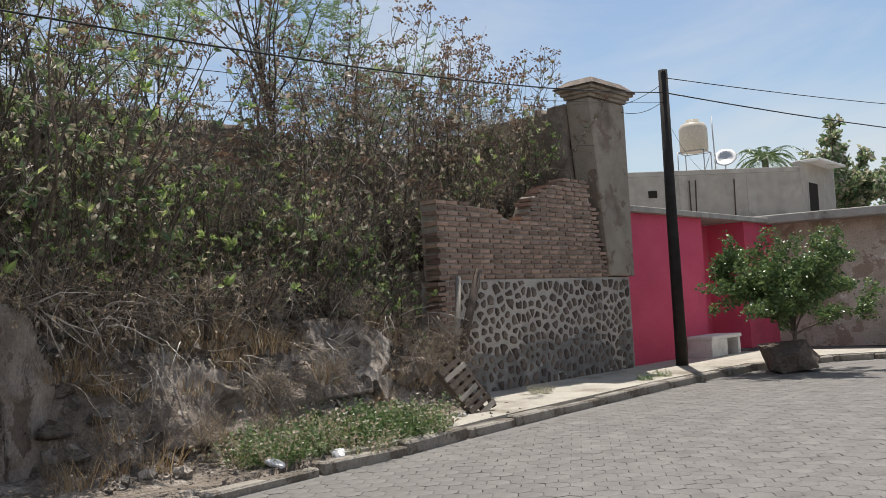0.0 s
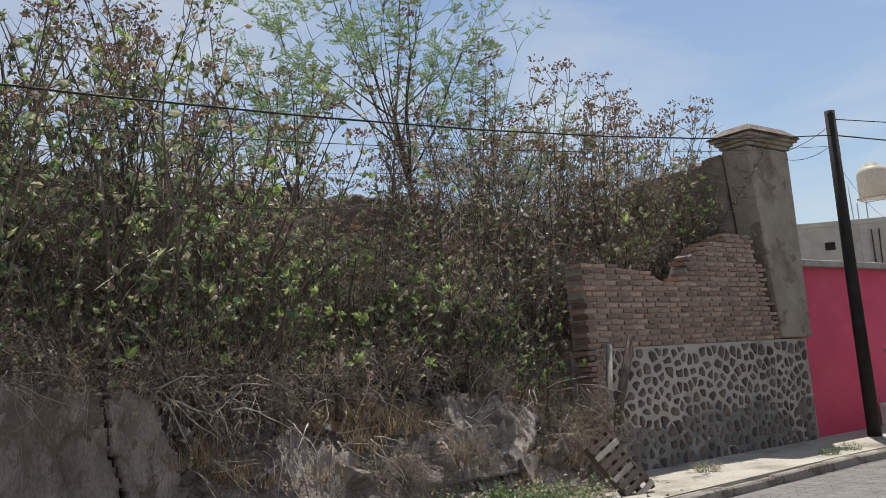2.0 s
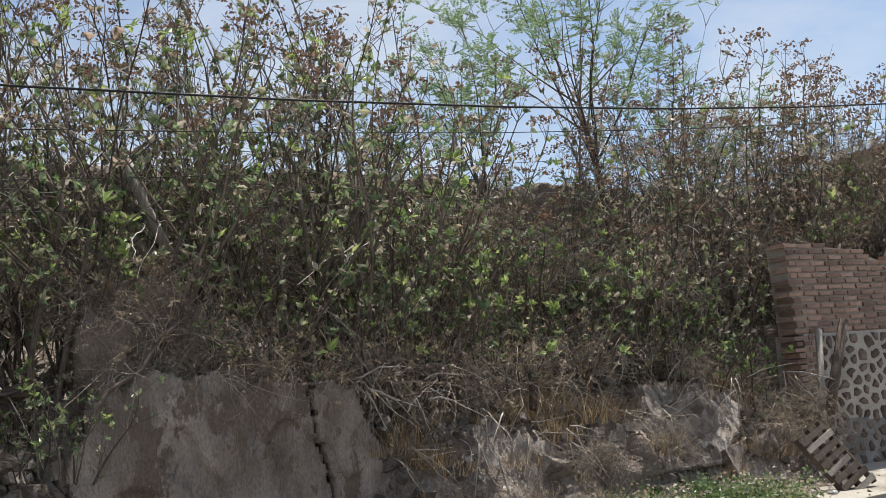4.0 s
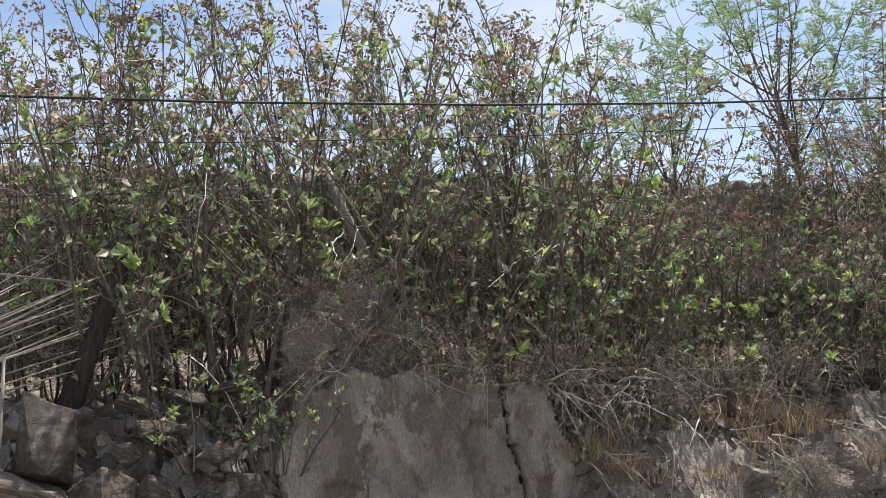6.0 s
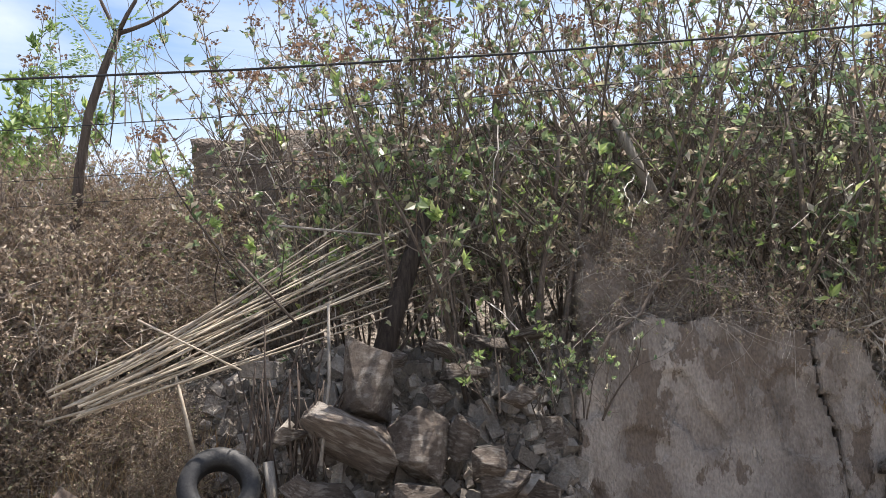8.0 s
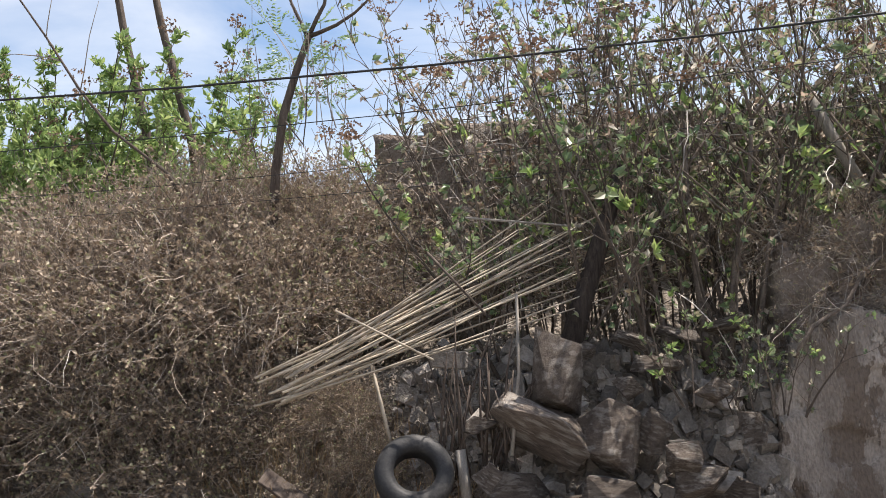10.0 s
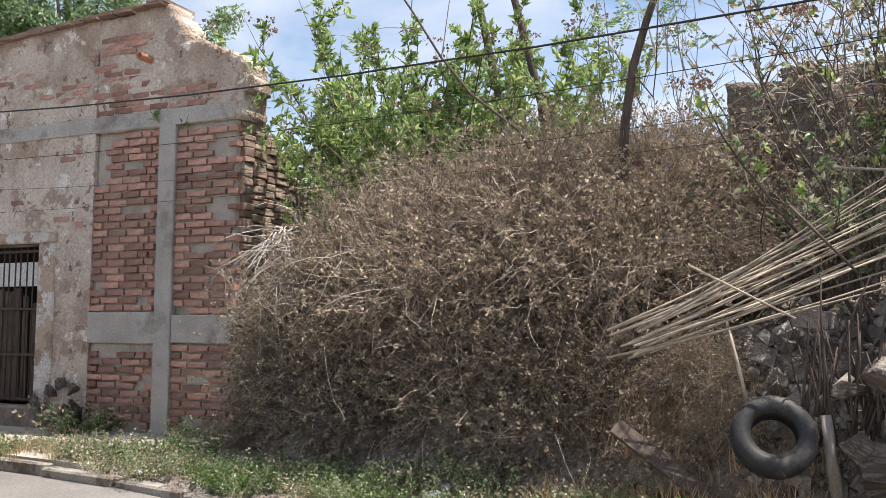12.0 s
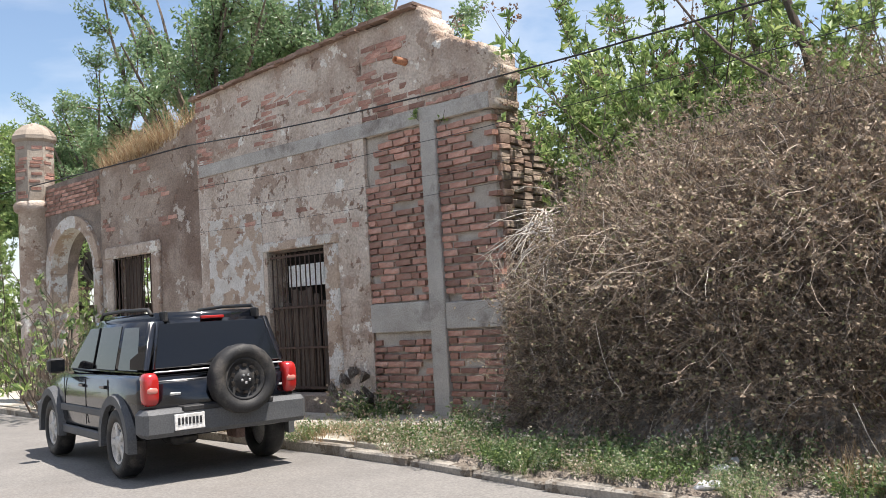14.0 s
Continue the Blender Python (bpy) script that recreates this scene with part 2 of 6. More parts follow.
M_IRON = mat("rusted iron", (0.055, 0.035, 0.028), (0.12, 0.075, 0.055), 12, 0.8, 0.3, 60)
M_WIRE = plain("black cable", (0.02, 0.02, 0.022), 0.6)
M_RUBBER = mat("old rubber", (0.022, 0.022, 0.024), (0.04, 0.039, 0.038), 6, 0.6, 0.15, 60, spot=(0.10, 0.09, 0.08), spot_scale=3)
M_TERRACOTTA = mat("terracotta", (0.40, 0.17, 0.09), (0.52, 0.26, 0.15), 6, 0.85, 0.3, 50)
# near-black colour that paints the shade inside openings
M_DARK = plain("painted interior shade", (0.03, 0.026, 0.023), 0.95, spec=0.1)
M_TANK = mat("beige plastic tank", (0.56, 0.49, 0.39), (0.63, 0.56, 0.45), 2, 0.5, 0.05, 30)
M_STEEL = mat("galvanised steel", (0.40, 0.40, 0.40), (0.52, 0.52, 0.52), 6, 0.45, 0.05, 50, metal=0.7)
M_WHITEPAINT = mat("white paint", (0.70, 0.69, 0.66), (0.80, 0.79, 0.77), 3, 0.7, 0.1, 40, spot=(0.5, 0.48, 0.45), spot_scale=2)
# pale colour of the added bounce wall across the street
M_ACROSS = mat("pale ochre bounce wall", (0.58, 0.53, 0.45), (0.68, 0.63, 0.55), 1, 0.85, 0.1, 40)
M_LITTER = mat("white plastic litter", (0.62, 0.62, 0.63), (0.78, 0.78, 0.79), 9, 0.5, 0.2, 40)
M_STRAW = leaf_mat("dry straw", [(0.0, (0.24, 0.15, 0.08)), (0.5, (0.38, 0.27, 0.155)), (1.0, (0.52, 0.42, 0.27))], 0.3, 0.8)
# in L_GREEN and L_MIX the last, palest stop paints sunlit glints on leaves
L_GREEN = leaf_mat("green shrub leaves with pale glints", [(0.0, (0.10, 0.16, 0.08)), (0.35, (0.20, 0.28, 0.14)), (0.65, (0.36, 0.42, 0.22)), (0.82, (0.46, 0.38, 0.27)), (1.0, (0.66, 0.62, 0.54))], 0.48)
L_MIX = leaf_mat("half dry shrub leaves with pale glints", [(0.0, (0.14, 0.18, 0.09)), (0.4, (0.31, 0.35, 0.20)), (0.55, (0.42, 0.31, 0.23)), (0.8, (0.54, 0.43, 0.34)), (1.0, (0.68, 0.64, 0.57))], 0.45)
L_BRIGHT = leaf_mat("bright young leaves", [(0.0, (0.18, 0.28, 0.09)), (0.5, (0.34, 0.45, 0.15)), (1.0, (0.55, 0.60, 0.25))], 0.48)
L_DRY = leaf_mat("withered leaves", [(0.0, (0.19, 0.135, 0.095)), (0.45, (0.34, 0.255, 0.18)), (0.8, (0.48, 0.39, 0.285)), (0.92, (0.27, 0.27, 0.14)), (1.0, (0.35, 0.36, 0.18))], 0.25, 0.6)
L_FEATHER = leaf_mat("feathery leaflets", [(0.0, (0.13, 0.22, 0.10)), (0.6, (0.23, 0.33, 0.16)), (1.0, (0.33, 0.40, 0.22))], 0.45)
L_TREE = leaf_mat("sunlit tree leaves", [(0.0, (0.13, 0.21, 0.07)), (0.6, (0.26, 0.36, 0.12)), (1.0, (0.42, 0.49, 0.20))], 0.45)
L_STREET = leaf_mat("dark street tree leaves", [(0.0, (0.06, 0.11, 0.04)), (0.6, (0.13, 0.20, 0.07)), (1.0, (0.27, 0.34, 0.12))], 0.35)
L_HEAD = leaf_mat("dark seed heads", [(0.0, (0.10, 0.065, 0.05)), (0.6, (0.22, 0.14, 0.095)), (1.0, (0.38, 0.24, 0.16))], 0.25, 0.8)


# ---- mesh helpers ----
def mesh_of(name, verts, faces, material, smooth=False):
    me = bpy.data.meshes.new(name)
    me.from_pydata([tuple(v) for v in verts], [], [tuple(f) for f in faces])
    me.materials.append(material)
    if smooth:
        me.polygons.foreach_set("use_smooth", [True] * len(me.polygons))
    me.update()
    return me


def part(name, bm, material, parent=None, label="", smooth=False):
    """Links a bmesh (or a mesh) as one object, under a thing or a part."""
    if isinstance(bm, bmesh.types.BMesh):
        me = bpy.data.meshes.new(name)
        bmesh.ops.recalc_face_normals(bm, faces=bm.faces)
        bm.to_mesh(me)
        bm.free()
        me.materials.append(material)
        if smooth:
            me.polygons.foreach_set("use_smooth", [True] * len(me.polygons))
    else:
        me = bm
    ob = new(name, me)
    if parent is not None:
        ob.parent = parent
    if label:
        ob["label"] = label
    return ob


def empty(name, m=None):
    ob = new(name)
    ob.empty_display_size = 0.2
    if m is not None:
        ob.matrix_basis = m
    return ob


def add_box(bm, x0, x1, y0, y1, z0, z1, bevel=0.0, jitter=0.0, m=None):
    vs = [bm.verts.new((x, y, z)) for x in (x0, x1) for y in (y0, y1) for z in (z0, z1)]
    q = [(0, 1, 3, 2), (4, 6, 7, 5), (0, 4, 5, 1), (2, 3, 7, 6), (0, 2, 6, 4), (1, 5, 7, 3)]
    fs = [bm.faces.new([vs[i] for i in f]) for f in q]
    if jitter:
        for v in vs:
            v.co += Vector([random.uniform(-jitter, jitter) for _ in range(3)])
    if bevel:
        es = {e for f in fs for e in f.edges}
        r = bmesh.ops.bevel(bm, geom=list(es), offset=bevel, segments=1, affect="EDGES")
        vs = list({v for f in r["faces"] for v in f.verts} | {v for v in vs if v.is_valid})
    if m is not None:
        bmesh.ops.transform(bm, matrix=m, verts=[v for v in vs if v.is_valid])
    return vs


def box(name, x0, x1, y0, y1, z0, z1, material, parent=None, bevel=0.0, label="", m=None):
    bm = bmesh.new()
    add_box(bm, x0, x1, y0, y1, z0, z1, bevel, 0, m)
    return part(name, bm, material, parent, label)


def tube_data(pts, radii, sides, verts, faces, cap=True):
    """Appends a tapered tube along pts to verts and faces."""
    base = len(verts)
    pts = [Vector(p) for p in pts]
    k = len(pts)
    ref = Vector((0.3, 0.9, 0.31))
    for i, p in enumerate(pts):
        d = (pts[min(i + 1, k - 1)] - pts[max(i - 1, 0)])
        d = d.normalized() if d.length > 1e-9 else Vector((0, 0, 1))
        u = d.cross(ref)
        u = u.normalized() if u.length > 1e-6 else Vector((1, 0, 0))
        w = d.cross(u)
        for j in range(sides):
            a = 2 * math.pi * j / sides
            verts.append(p + (u * math.cos(a) + w * math.sin(a)) * radii[i])
    for i in range(k - 1):
        for j in range(sides):
            a, b = base + i * sides + j, base + i * sides + (j + 1) % sides
            faces.append((a, b, b + sides, a + sides))
    if cap:
        faces.append(tuple(base + j for j in range(sides))[::-1])
        faces.append(tuple(base + (k - 1) * sides + j for j in range(sides)))


def tube(name, pts, radii, material, parent=None, sides=6, label="", smooth=True):
    v, f = [], []
    if not isinstance(radii, (list, tuple)):
        radii = [radii] * len(pts)
    tube_data(pts, radii, sides, v, f)
    return part(name, mesh_of(name, v, f, material, smooth), material, parent, label)


def prism(name, outline, y0, y1, material, parent=None, label=""):
    """An upright slab: outline in x and z, from y0 to y1."""
    k = len(outline)
    v = [(x, y0, z) for x, z in outline] + [(x, y1, z) for x, z in outline]
    f = [tuple(range(k)), tuple(range(2 * k - 1, k - 1, -1))] + [(i, i + k, (i + 1) % k + k, (i + 1) % k) for i in range(k)]
    bm = bmesh.new()
    bv = [bm.verts.new(p) for p in v]
    for q in f:
        bm.faces.new([bv[i] for i in q])
    bm.normal_update()
    bmesh.ops.triangulate(bm, faces=[g for g in bm.faces if len(g.verts) > 4])
    return part(name, bm, material, parent, label)


def lathe(profile, sides, material, name, parent=None, label="", m=None, smooth=True):
    v, f = [], []
    for r, z in profile:
        for j in range(sides):
            a = 2 * math.pi * j / sides
            v.append((r * math.cos(a), r * math.sin(a), z))
    for i in range(len(profile) - 1):
        for j in range(sides):
            a, b = i * sides + j, i * sides + (j + 1) % sides
            f.append((a, b, b + sides, a + sides))
    f.append(tuple(range(sides))[::-1])
    f.append(tuple(range((len(profile) - 1) * sides, len(profile) * sides)))
    if m is not None:
        v = [m @ Vector(p) for p in v]
    return part(name, mesh_of(name, v, f, material, smooth), material, parent, label)


def pebble(name, c, r, power, material, parent=None, label="", n=20, m=10):
    """A rounded block: a superellipsoid of the half sizes r about c."""
    v, f = [], []
    sp = lambda x: math.copysign(abs(x) ** power, x)
    for i in range(m + 1):
        a = -math.pi / 2 + math.pi * i / m
        for j in range(n):
            b = 2 * math.pi * j / n
            v.append((c[0] + r[0] * sp(math.cos(a)) * sp(math.cos(b)), c[1] + r[1] * sp(math.cos(a)) * sp(math.sin(b)), c[2] + r[2] * sp(math.sin(a))))
    for i in range(m):
        for j in range(n):
            f.append((i * n + j, i * n + (j + 1) % n, (i + 1) * n + (j + 1) % n, (i + 1) * n + j))
    return part(name, mesh_of(name, v, f, material, True), material, parent, label)


def rnd(a, b):
    return random.uniform(a, b)


def inside(x, z, poly):
    c = False
    for (a, b), (d, e) in zip(poly, poly[1:] + poly[:1]):
        if (b > z) != (e > z) and x < (d - a) * (z - b) / (e - b) + a:
            c = not c
    return c


def rough_slab(name, poly, y0, y1, material, parent, label="", step=0.045, amp=0.035, lean=0.0):
    """A broken piece of wall: worn front, ragged outline, real thickness."""
    xs, zs = [p[0] for p in poly], [p[1] for p in poly]
    x0, z0 = min(xs), min(zs)
    nx, nz = int((max(xs) - x0) / step) + 2, int((max(zs) - z0) / step) + 2
    v, f, idx = [], [], {}

    def vert(i, k, back):
        if (i, k, back) not in idx:
            x, z = x0 + i * step, z0 + k * step
            n = noise.fractal((x * 1.7, z * 1.7, y0), 0.8, 2.1, 5)
            chip = amp * 1.2 if noise.noise((x * 2.3, z * 2.3, 3.3)) > 0.18 else 0.0
            jx, jz = 0.35 * step * noise.noise((x * 31, z * 31, 1)), 0.35 * step * noise.noise((x * 31, z * 31, 8))
            idx[i, k, back] = len(v)
            v.append((x + jx, (y1 if back else y0 + amp * n + chip) + lean * (z - z0), z + jz))
        return idx[i, k, back]

    cells = {(i, k) for i in range(nx) for k in range(nz) if inside(x0 + (i + .5) * step + 0.03 * noise.noise((i * .4, k * .4, 5)), z0 + (k + .5) * step + 0.03 * noise.noise((i * .4, k * .4, 9)), poly)}
    for i, k in cells:
        f.append((vert(i, k, 0), vert(i + 1, k, 0), vert(i + 1, k + 1, 0), vert(i, k + 1, 0)))
        f.append((vert(i, k, 1), vert(i, k + 1, 1), vert(i + 1, k + 1, 1), vert(i + 1, k, 1)))
        for di, dk, p, q in ((-1, 0, (i, k), (i, k + 1)), (1, 0, (i + 1, k + 1), (i + 1, k)), (0, -1, (i + 1, k), (i, k)), (0, 1, (i, k + 1), (i + 1, k + 1))):
            if (i + di, k + dk) not in cells:
                f.append((vert(*p, 0), vert(*q, 0), vert(*q, 1), vert(*p, 1)))
    return part(name, mesh_of(name, v, f, material, True), material, parent, label)


# ---- ground, road, pavement ----
KERB = [(-70, 11.5), (-40, 10.2), (-20.8, 8.2), (-8.1, 7.05), (-6.7, 6.92), (-4.4, 6.4), (0, 6.05), (5.9, 5.8), (7.7, 5.52), (9.8, 5.42), (11.4, 5.26), (14.7, 4.89), (18.0, 4.3), (20.0, 3.2), (21.2, 1.4), (21.8, -1.5), (22, -12)]


def kerb_y(x):
    for (x0, y0), (x1, y1) in zip(KERB, KERB[1:]):
        if x0 <= x <= x1:
            return y0 + (y1 - y0) * (x - x0) / (x1 - x0)
    return KERB[-1][1]


def sheet(name, x0, x1, y0, y1, nx, ny, fz, material, kind="structure"):
    v, f = [], []
    for i in range(nx + 1):
        for j in range(ny + 1):
            x, y = x0 + (x1 - x0) * i / nx, y0 + (y1 - y0) * j / ny
            v.append((x, y, fz(x, y)))
    for i in range(nx):
        for j in range(ny):
            a = i * (ny + 1) + j
            f.append((a, a + ny + 1, a + ny + 2, a + 1))
    return tagged(part(name, mesh_of(name, v, f, material, True), material), kind=kind)


ground = sheet("ground", -900, 900, -900, 900, 40, 40, lambda x, y: -0.03, M_EARTH)
tagged(ground, "bare dusty ground reaching to the horizon", "ground")
road = sheet("road", -70, 60, -14, 14, 130, 30, lambda x, y: -0.012 + 0.006 * noise.noise((x * 0.3, y * 0.3, 1)), M_ROAD)
tagged(road, "worn grey road paved with concrete blocks", "road")


def strip(name, xs, off0, off1, z0, z1, material, wave=0.0):
    """A band along the kerb line, between two distances from it."""
    v, f = [], []
    for x in xs:
        y = kerb_y(x)
        w = wave * noise.noise((x * 1.7, 3, 0))
        v += [(x, y + off0 + w, z0), (x, y + off0 + w, z1), (x, y + off1, z1 + 0.01), (x, y + off1, z0)]
    for i in range(len(xs) - 1):
        a = i * 4
        for k in range(4):
            f.append((a + k, a + (k + 1) % 4, a + 4 + (k + 1) % 4, a + 4 + k))
    f += [(0, 1, 2, 3), (len(v) - 1, len(v) - 2, len(v) - 3, len(v) - 4)]
    return part(name, mesh_of(name, v, f, material), material)


def frange(a, b, s):
    return [a + (b - a) * i / max(1, round((b - a) / s)) for i in range(max(1, round((b - a) / s)) + 1)]


walk_w = tagged(strip("pavement", frange(-70, -7.0, 0.5), 0.16, 3.2, -0.1, 0.13, M_WALK, 0.02), "narrow cracked concrete pavement before the ruin", "pavement", kind="structure")
walk_e = tagged(strip("pavement", frange(7.2, 21.6, 0.4), 0.16, 4.5, -0.1, 0.13, M_WALK, 0.02), "sunlit concrete pavement under the stone wall", "pavement", kind="structure")
kerb_thing = tagged(empty("kerb"), "worn low concrete kerb along the road", "kerb", kind="structure")
kx = -40.0
while kx < 21.4:
    ln = rnd(0.9, 1.4) if kx < 18 else 0.5
    y0, y1 = kerb_y(kx), kerb_y(min(kx + ln, 21.9))
    a = math.atan2(y1 - y0, ln)
    bm = bmesh.new()
    low = 0.05 if -7.5 < kx < 5.4 else 0.0
    add_box(bm, 0, math.hypot(ln, y1 - y0) - rnd(0.01, 0.05), rnd(-0.015, 0.015), 0.155, -0.15, 0.12 - low + rnd(-0.025, 0.012), 0.02, 0.012)
    o = part("kerb_stone", bm, M_KERB, kerb_thing)
    o.matrix_basis = pose(kx, y0, 0, 0, 0, math.degrees(a))
    kx += ln

# ---- stone wall, brick top, pillar ----
WALL_DIR = -9.2
W = pose(11.6, 7.33, 0, 0, 0, WALL_DIR)          # x along the wall, y into it
stone_wall = tagged(empty("wall_stone", W), "volcanic stone wall in pale mortar, broken brick top", "wall", kind="structure")
prism("bedding", [(0.03, 0.0), (5.65, 0.0), (5.62, 1.91), (0.12, 1.91)], 0.0, 0.5, M_STONEBED, stone_wall)
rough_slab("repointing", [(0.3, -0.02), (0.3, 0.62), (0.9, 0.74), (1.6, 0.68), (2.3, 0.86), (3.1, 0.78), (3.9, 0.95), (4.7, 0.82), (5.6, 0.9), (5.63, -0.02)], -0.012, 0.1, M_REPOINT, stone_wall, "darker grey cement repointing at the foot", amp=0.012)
BRICK_TOP = [(0.02, 3.2), (0.7, 3.16), (1.3, 3.12), (1.75, 2.98), (2.1, 2.9), (2.35, 3.02), (2.6, 3.4), (3.1, 3.6), (3.6, 3.74), (4.25, 3.78)]


def top_at(s, pts):
    for (a, b), (c, d) in zip(pts, pts[1:]):
        if a <= s <= c:
            return b + (d - b) * (s - a) / (c - a)
    return pts[-1][1]


prism("mortar", [(0.05, 1.91), (4.9, 1.91), (4.55, 2.6), (4.25, 3.74)] + [(s, z - 0.06) for s, z in reversed(BRICK_TOP[:-1])], 0.03, 0.36, M_MORTAR, stone_wall)
pillar = tagged(empty("pillar", W), "tall cement-rendered gate pillar with flared capital", "pillar", kind="structure")
bm = bmesh.new()
add_box(bm, 4.45, 5.75, -0.06, 0.48, 1.93, 5.36, 0.03, 0.01)
for v in bm.verts:
    k = max(0.0, min(1.0, (3.3 - v.co.z) / 1.4))
    if v.co.x < 5:
        v.co.x += 0.42 * k
part("shaft", bm, M_OLDCEMENT, pillar)
for z0, z1, g in ((5.36, 5.43, 0.03), (5.43, 5.50, 0.08), (5.50, 5.56, 0.14)):
    box("capital", 4.45 - g, 5.75 + g, -0.06 - g, 0.48 + g, z0, z1, M_OLDCEMENT, pillar, 0.015)
# coping takes the dark stone colour to paint its backlit shade
bm = bmesh.new()
add_box(bm, 4.24, 5.96, -0.27, 0.69, 5.56, 5.76)
for v in bm.verts:
    if v.co.z > 5.65:
        v.co.x, v.co.y = 5.1 + (v.co.x - 5.1) * 0.62, 0.2 + (v.co.y - 0.2) * 0.55
bmesh.ops.bevel(bm, geom=list(bm.edges), offset=0.03, segments=2, affect="EDGES")
part("coping", bm, M_STONE, pillar, "weathered rounded coping, coloured dark for its backlit shade")

# stones, set one by one
def set_stones():
    """Irregular stones packed over the face: each takes the room that its neighbours leave."""
    pts = []
    tries = 0
    while len(pts) < 262 and tries < 9000:
        tries += 1
        x, z = rnd(0.36, 5.52), rnd(0.1, 1.84)
        if all(math.hypot((x - p[0]) * 0.95, z - p[1]) > 0.125 for p in pts):
            pts.append((x, z))
    for k, (x, z) in enumerate(pts):
        near = sorted(((q[0] - x, q[1] - z) for q in pts if q != (x, z)), key=lambda d: d[0] ** 2 + d[1] ** 2)[:14]
        near += [(0, 2 * (1.90 - z)), (2 * (5.6 - x), 0), (2 * (0.30 - x), 0), (0, -2 * (z - 0.03))]
        ring = []
        for s in range(12):
            t = 2 * math.pi * s / 12
            dx, dz = math.cos(t), math.sin(t)
            r = 0.17
            for nx, nz in near:
                h = math.hypot(nx, nz)
                cs = (dx * nx + dz * nz) / h
                if cs > 0.05:
                    r = min(r, h / 2 / cs)
            gap = 0.018 + 0.02 * (0.5 + noise.noise((x * 2, z * 2, 3)))
            r = max(0.02, r - gap) * rnd(0.74, 1.0)
            ring.append((dx * r, dz * r))
        n = 12
        v = [(u, 0.05, w) for u, w in ring] + [(u * 0.97, -0.012, w * 0.97) for u, w in ring] + [(u * 0.7, -0.028 + rnd(-0.006, 0.004), w * 0.7) for u, w in ring]
        f = [(q, (q + 1) % n, n + (q + 1) % n, n + q) for q in range(n)] + [(n + q, n + (q + 1) % n, 2 * n + (q + 1) % n, 2 * n + q) for q in range(n)] + [tuple(range(2 * n, 3 * n))]
        o = part("stone", mesh_of("stone", v, f, M_STONE), M_STONE, stone_wall)
        o.matrix_basis = Matrix.Translation((x, 0.0, z))


def brick_mesh(w, h, d, material, wear=0.006):
    bm = bmesh.new()
    add_box(bm, 0, w, 0, d, 0, h, 0, wear)
    for v in bm.verts:                     # soften the front arrises
        if v.co.y < d / 2:
            v.co.x = w / 2 + (v.co.x - w / 2) * 0.985
    me = bpy.data.meshes.new("brick")
    bmesh.ops.recalc_face_normals(bm, faces=bm.faces)
    bm.to_mesh(me)
    bm.free()
    me.materials.append(material)
    return me


def lay_bricks(parent, x0, x1, z0, z1, bw, bh, joint, depth, material, keep, limit, y=0.0):
    """Courses of bricks in running bond; keep(x, z) says whether one still stands."""
    shapes = [brick_mesh(bw, bh, depth, material, 0.005 + 0.002 * (k % 3)) for k in range(6)]
    halves = [brick_mesh(bw * 0.47, bh, depth, material, 0.006) for k in range(3)]
    rest_v, rest_f, n = [], [], 0
    row, z = 0, z0
    while z + bh <= z1 + 1e-6:
        x = x0 + (row % 2) * (bw + joint) * 0.5 - bw * 0.2
        if row % 2:
            x = x0
        first = row % 2 == 1
        while x < x1 - 0.05:
            half = first or x + bw > x1
            first = False
            w = bw * 0.47 if half else bw
            if x + w > x1 + 0.03:
                break
            if keep(x + w / 2, z + bh / 2):
                me = random.choice(halves if half else shapes)
                m = Matrix.Translation((x + rnd(-0.008, 0.008), y + rnd(-0.008, 0.008), z + rnd(-0.004, 0.004))) @ Euler((0, rnd(-0.02, 0.02), rnd(-0.02, 0.02))).to_matrix().to_4x4()
                if n < limit:
                    o = part("brick", me, material, parent)
                    o.matrix_basis = m
                else:
                    b = len(rest_v)
                    rest_v += [m @ v.co for v in me.vertices]
                    rest_f += [tuple(b + i for i in p.vertices) for p in me.polygons]
                n += 1
            x += w + joint
        z += bh + joint
        row += 1
    if rest_v:
        o = part("bricks", mesh_of("bricks", rest_v, rest_f, material), material, parent)
        tagged(o, "further courses of the same bricks", kind="stuff")
    return n


# ---- pink house ----
pink = tagged(empty("house", W), "low bright pink house with a recessed doorway", "house")
box("wall", 5.78, 9.25, 0.12, 0.35, 0.1, 3.22, M_PINK, pink, 0.01)
box("wall", 9.05, 9.25, 0.351, 1.3, 0.1, 3.22, M_PINK, pink)
box("wall", 9.25, 12.2, 1.1, 1.3, 0.1, 3.22, M_PINK, pink)
box("wall", 11.6, 14.6, 0.12, 0.35, 0.1, 3.22, M_PINK, pink, 0.01)
box("wall", 11.6, 11.8, 0.351, 1.1, 0.1, 3.22, M_PINK, pink)
box("roof", 5.7, 14.7, -0.04, 6.0, 3.22, 3.34, M_CEMENT, pink, 0.01)
door = box("door", 9.255, 9.29, 0.45, 1.02, 0.15, 2.25, M_IRON, pink, 0.005, "dark metal door standing ajar")
box("meter_box", 7.72, 7.86, 0.05, 0.12, 1.75, 2.0, M_STEEL, pink, 0.01, "grey electric meter box")
bench = tagged(empty("bench", W), "white masonry bench against the pink wall", "bench")
box("seat", 8.1, 9.6, -0.5, 0.1, 0.5, 0.58, M_WHITEPAINT, bench, 0.012)
box("support", 8.12, 8.9, -0.47, 0.1, 0.12, 0.5, M_WHITEPAINT, bench, 0.008)
box("support", 9.45, 9.58, -0.47, 0.1, 0.12, 0.5, M_WHITEPAINT, bench, 0.008)

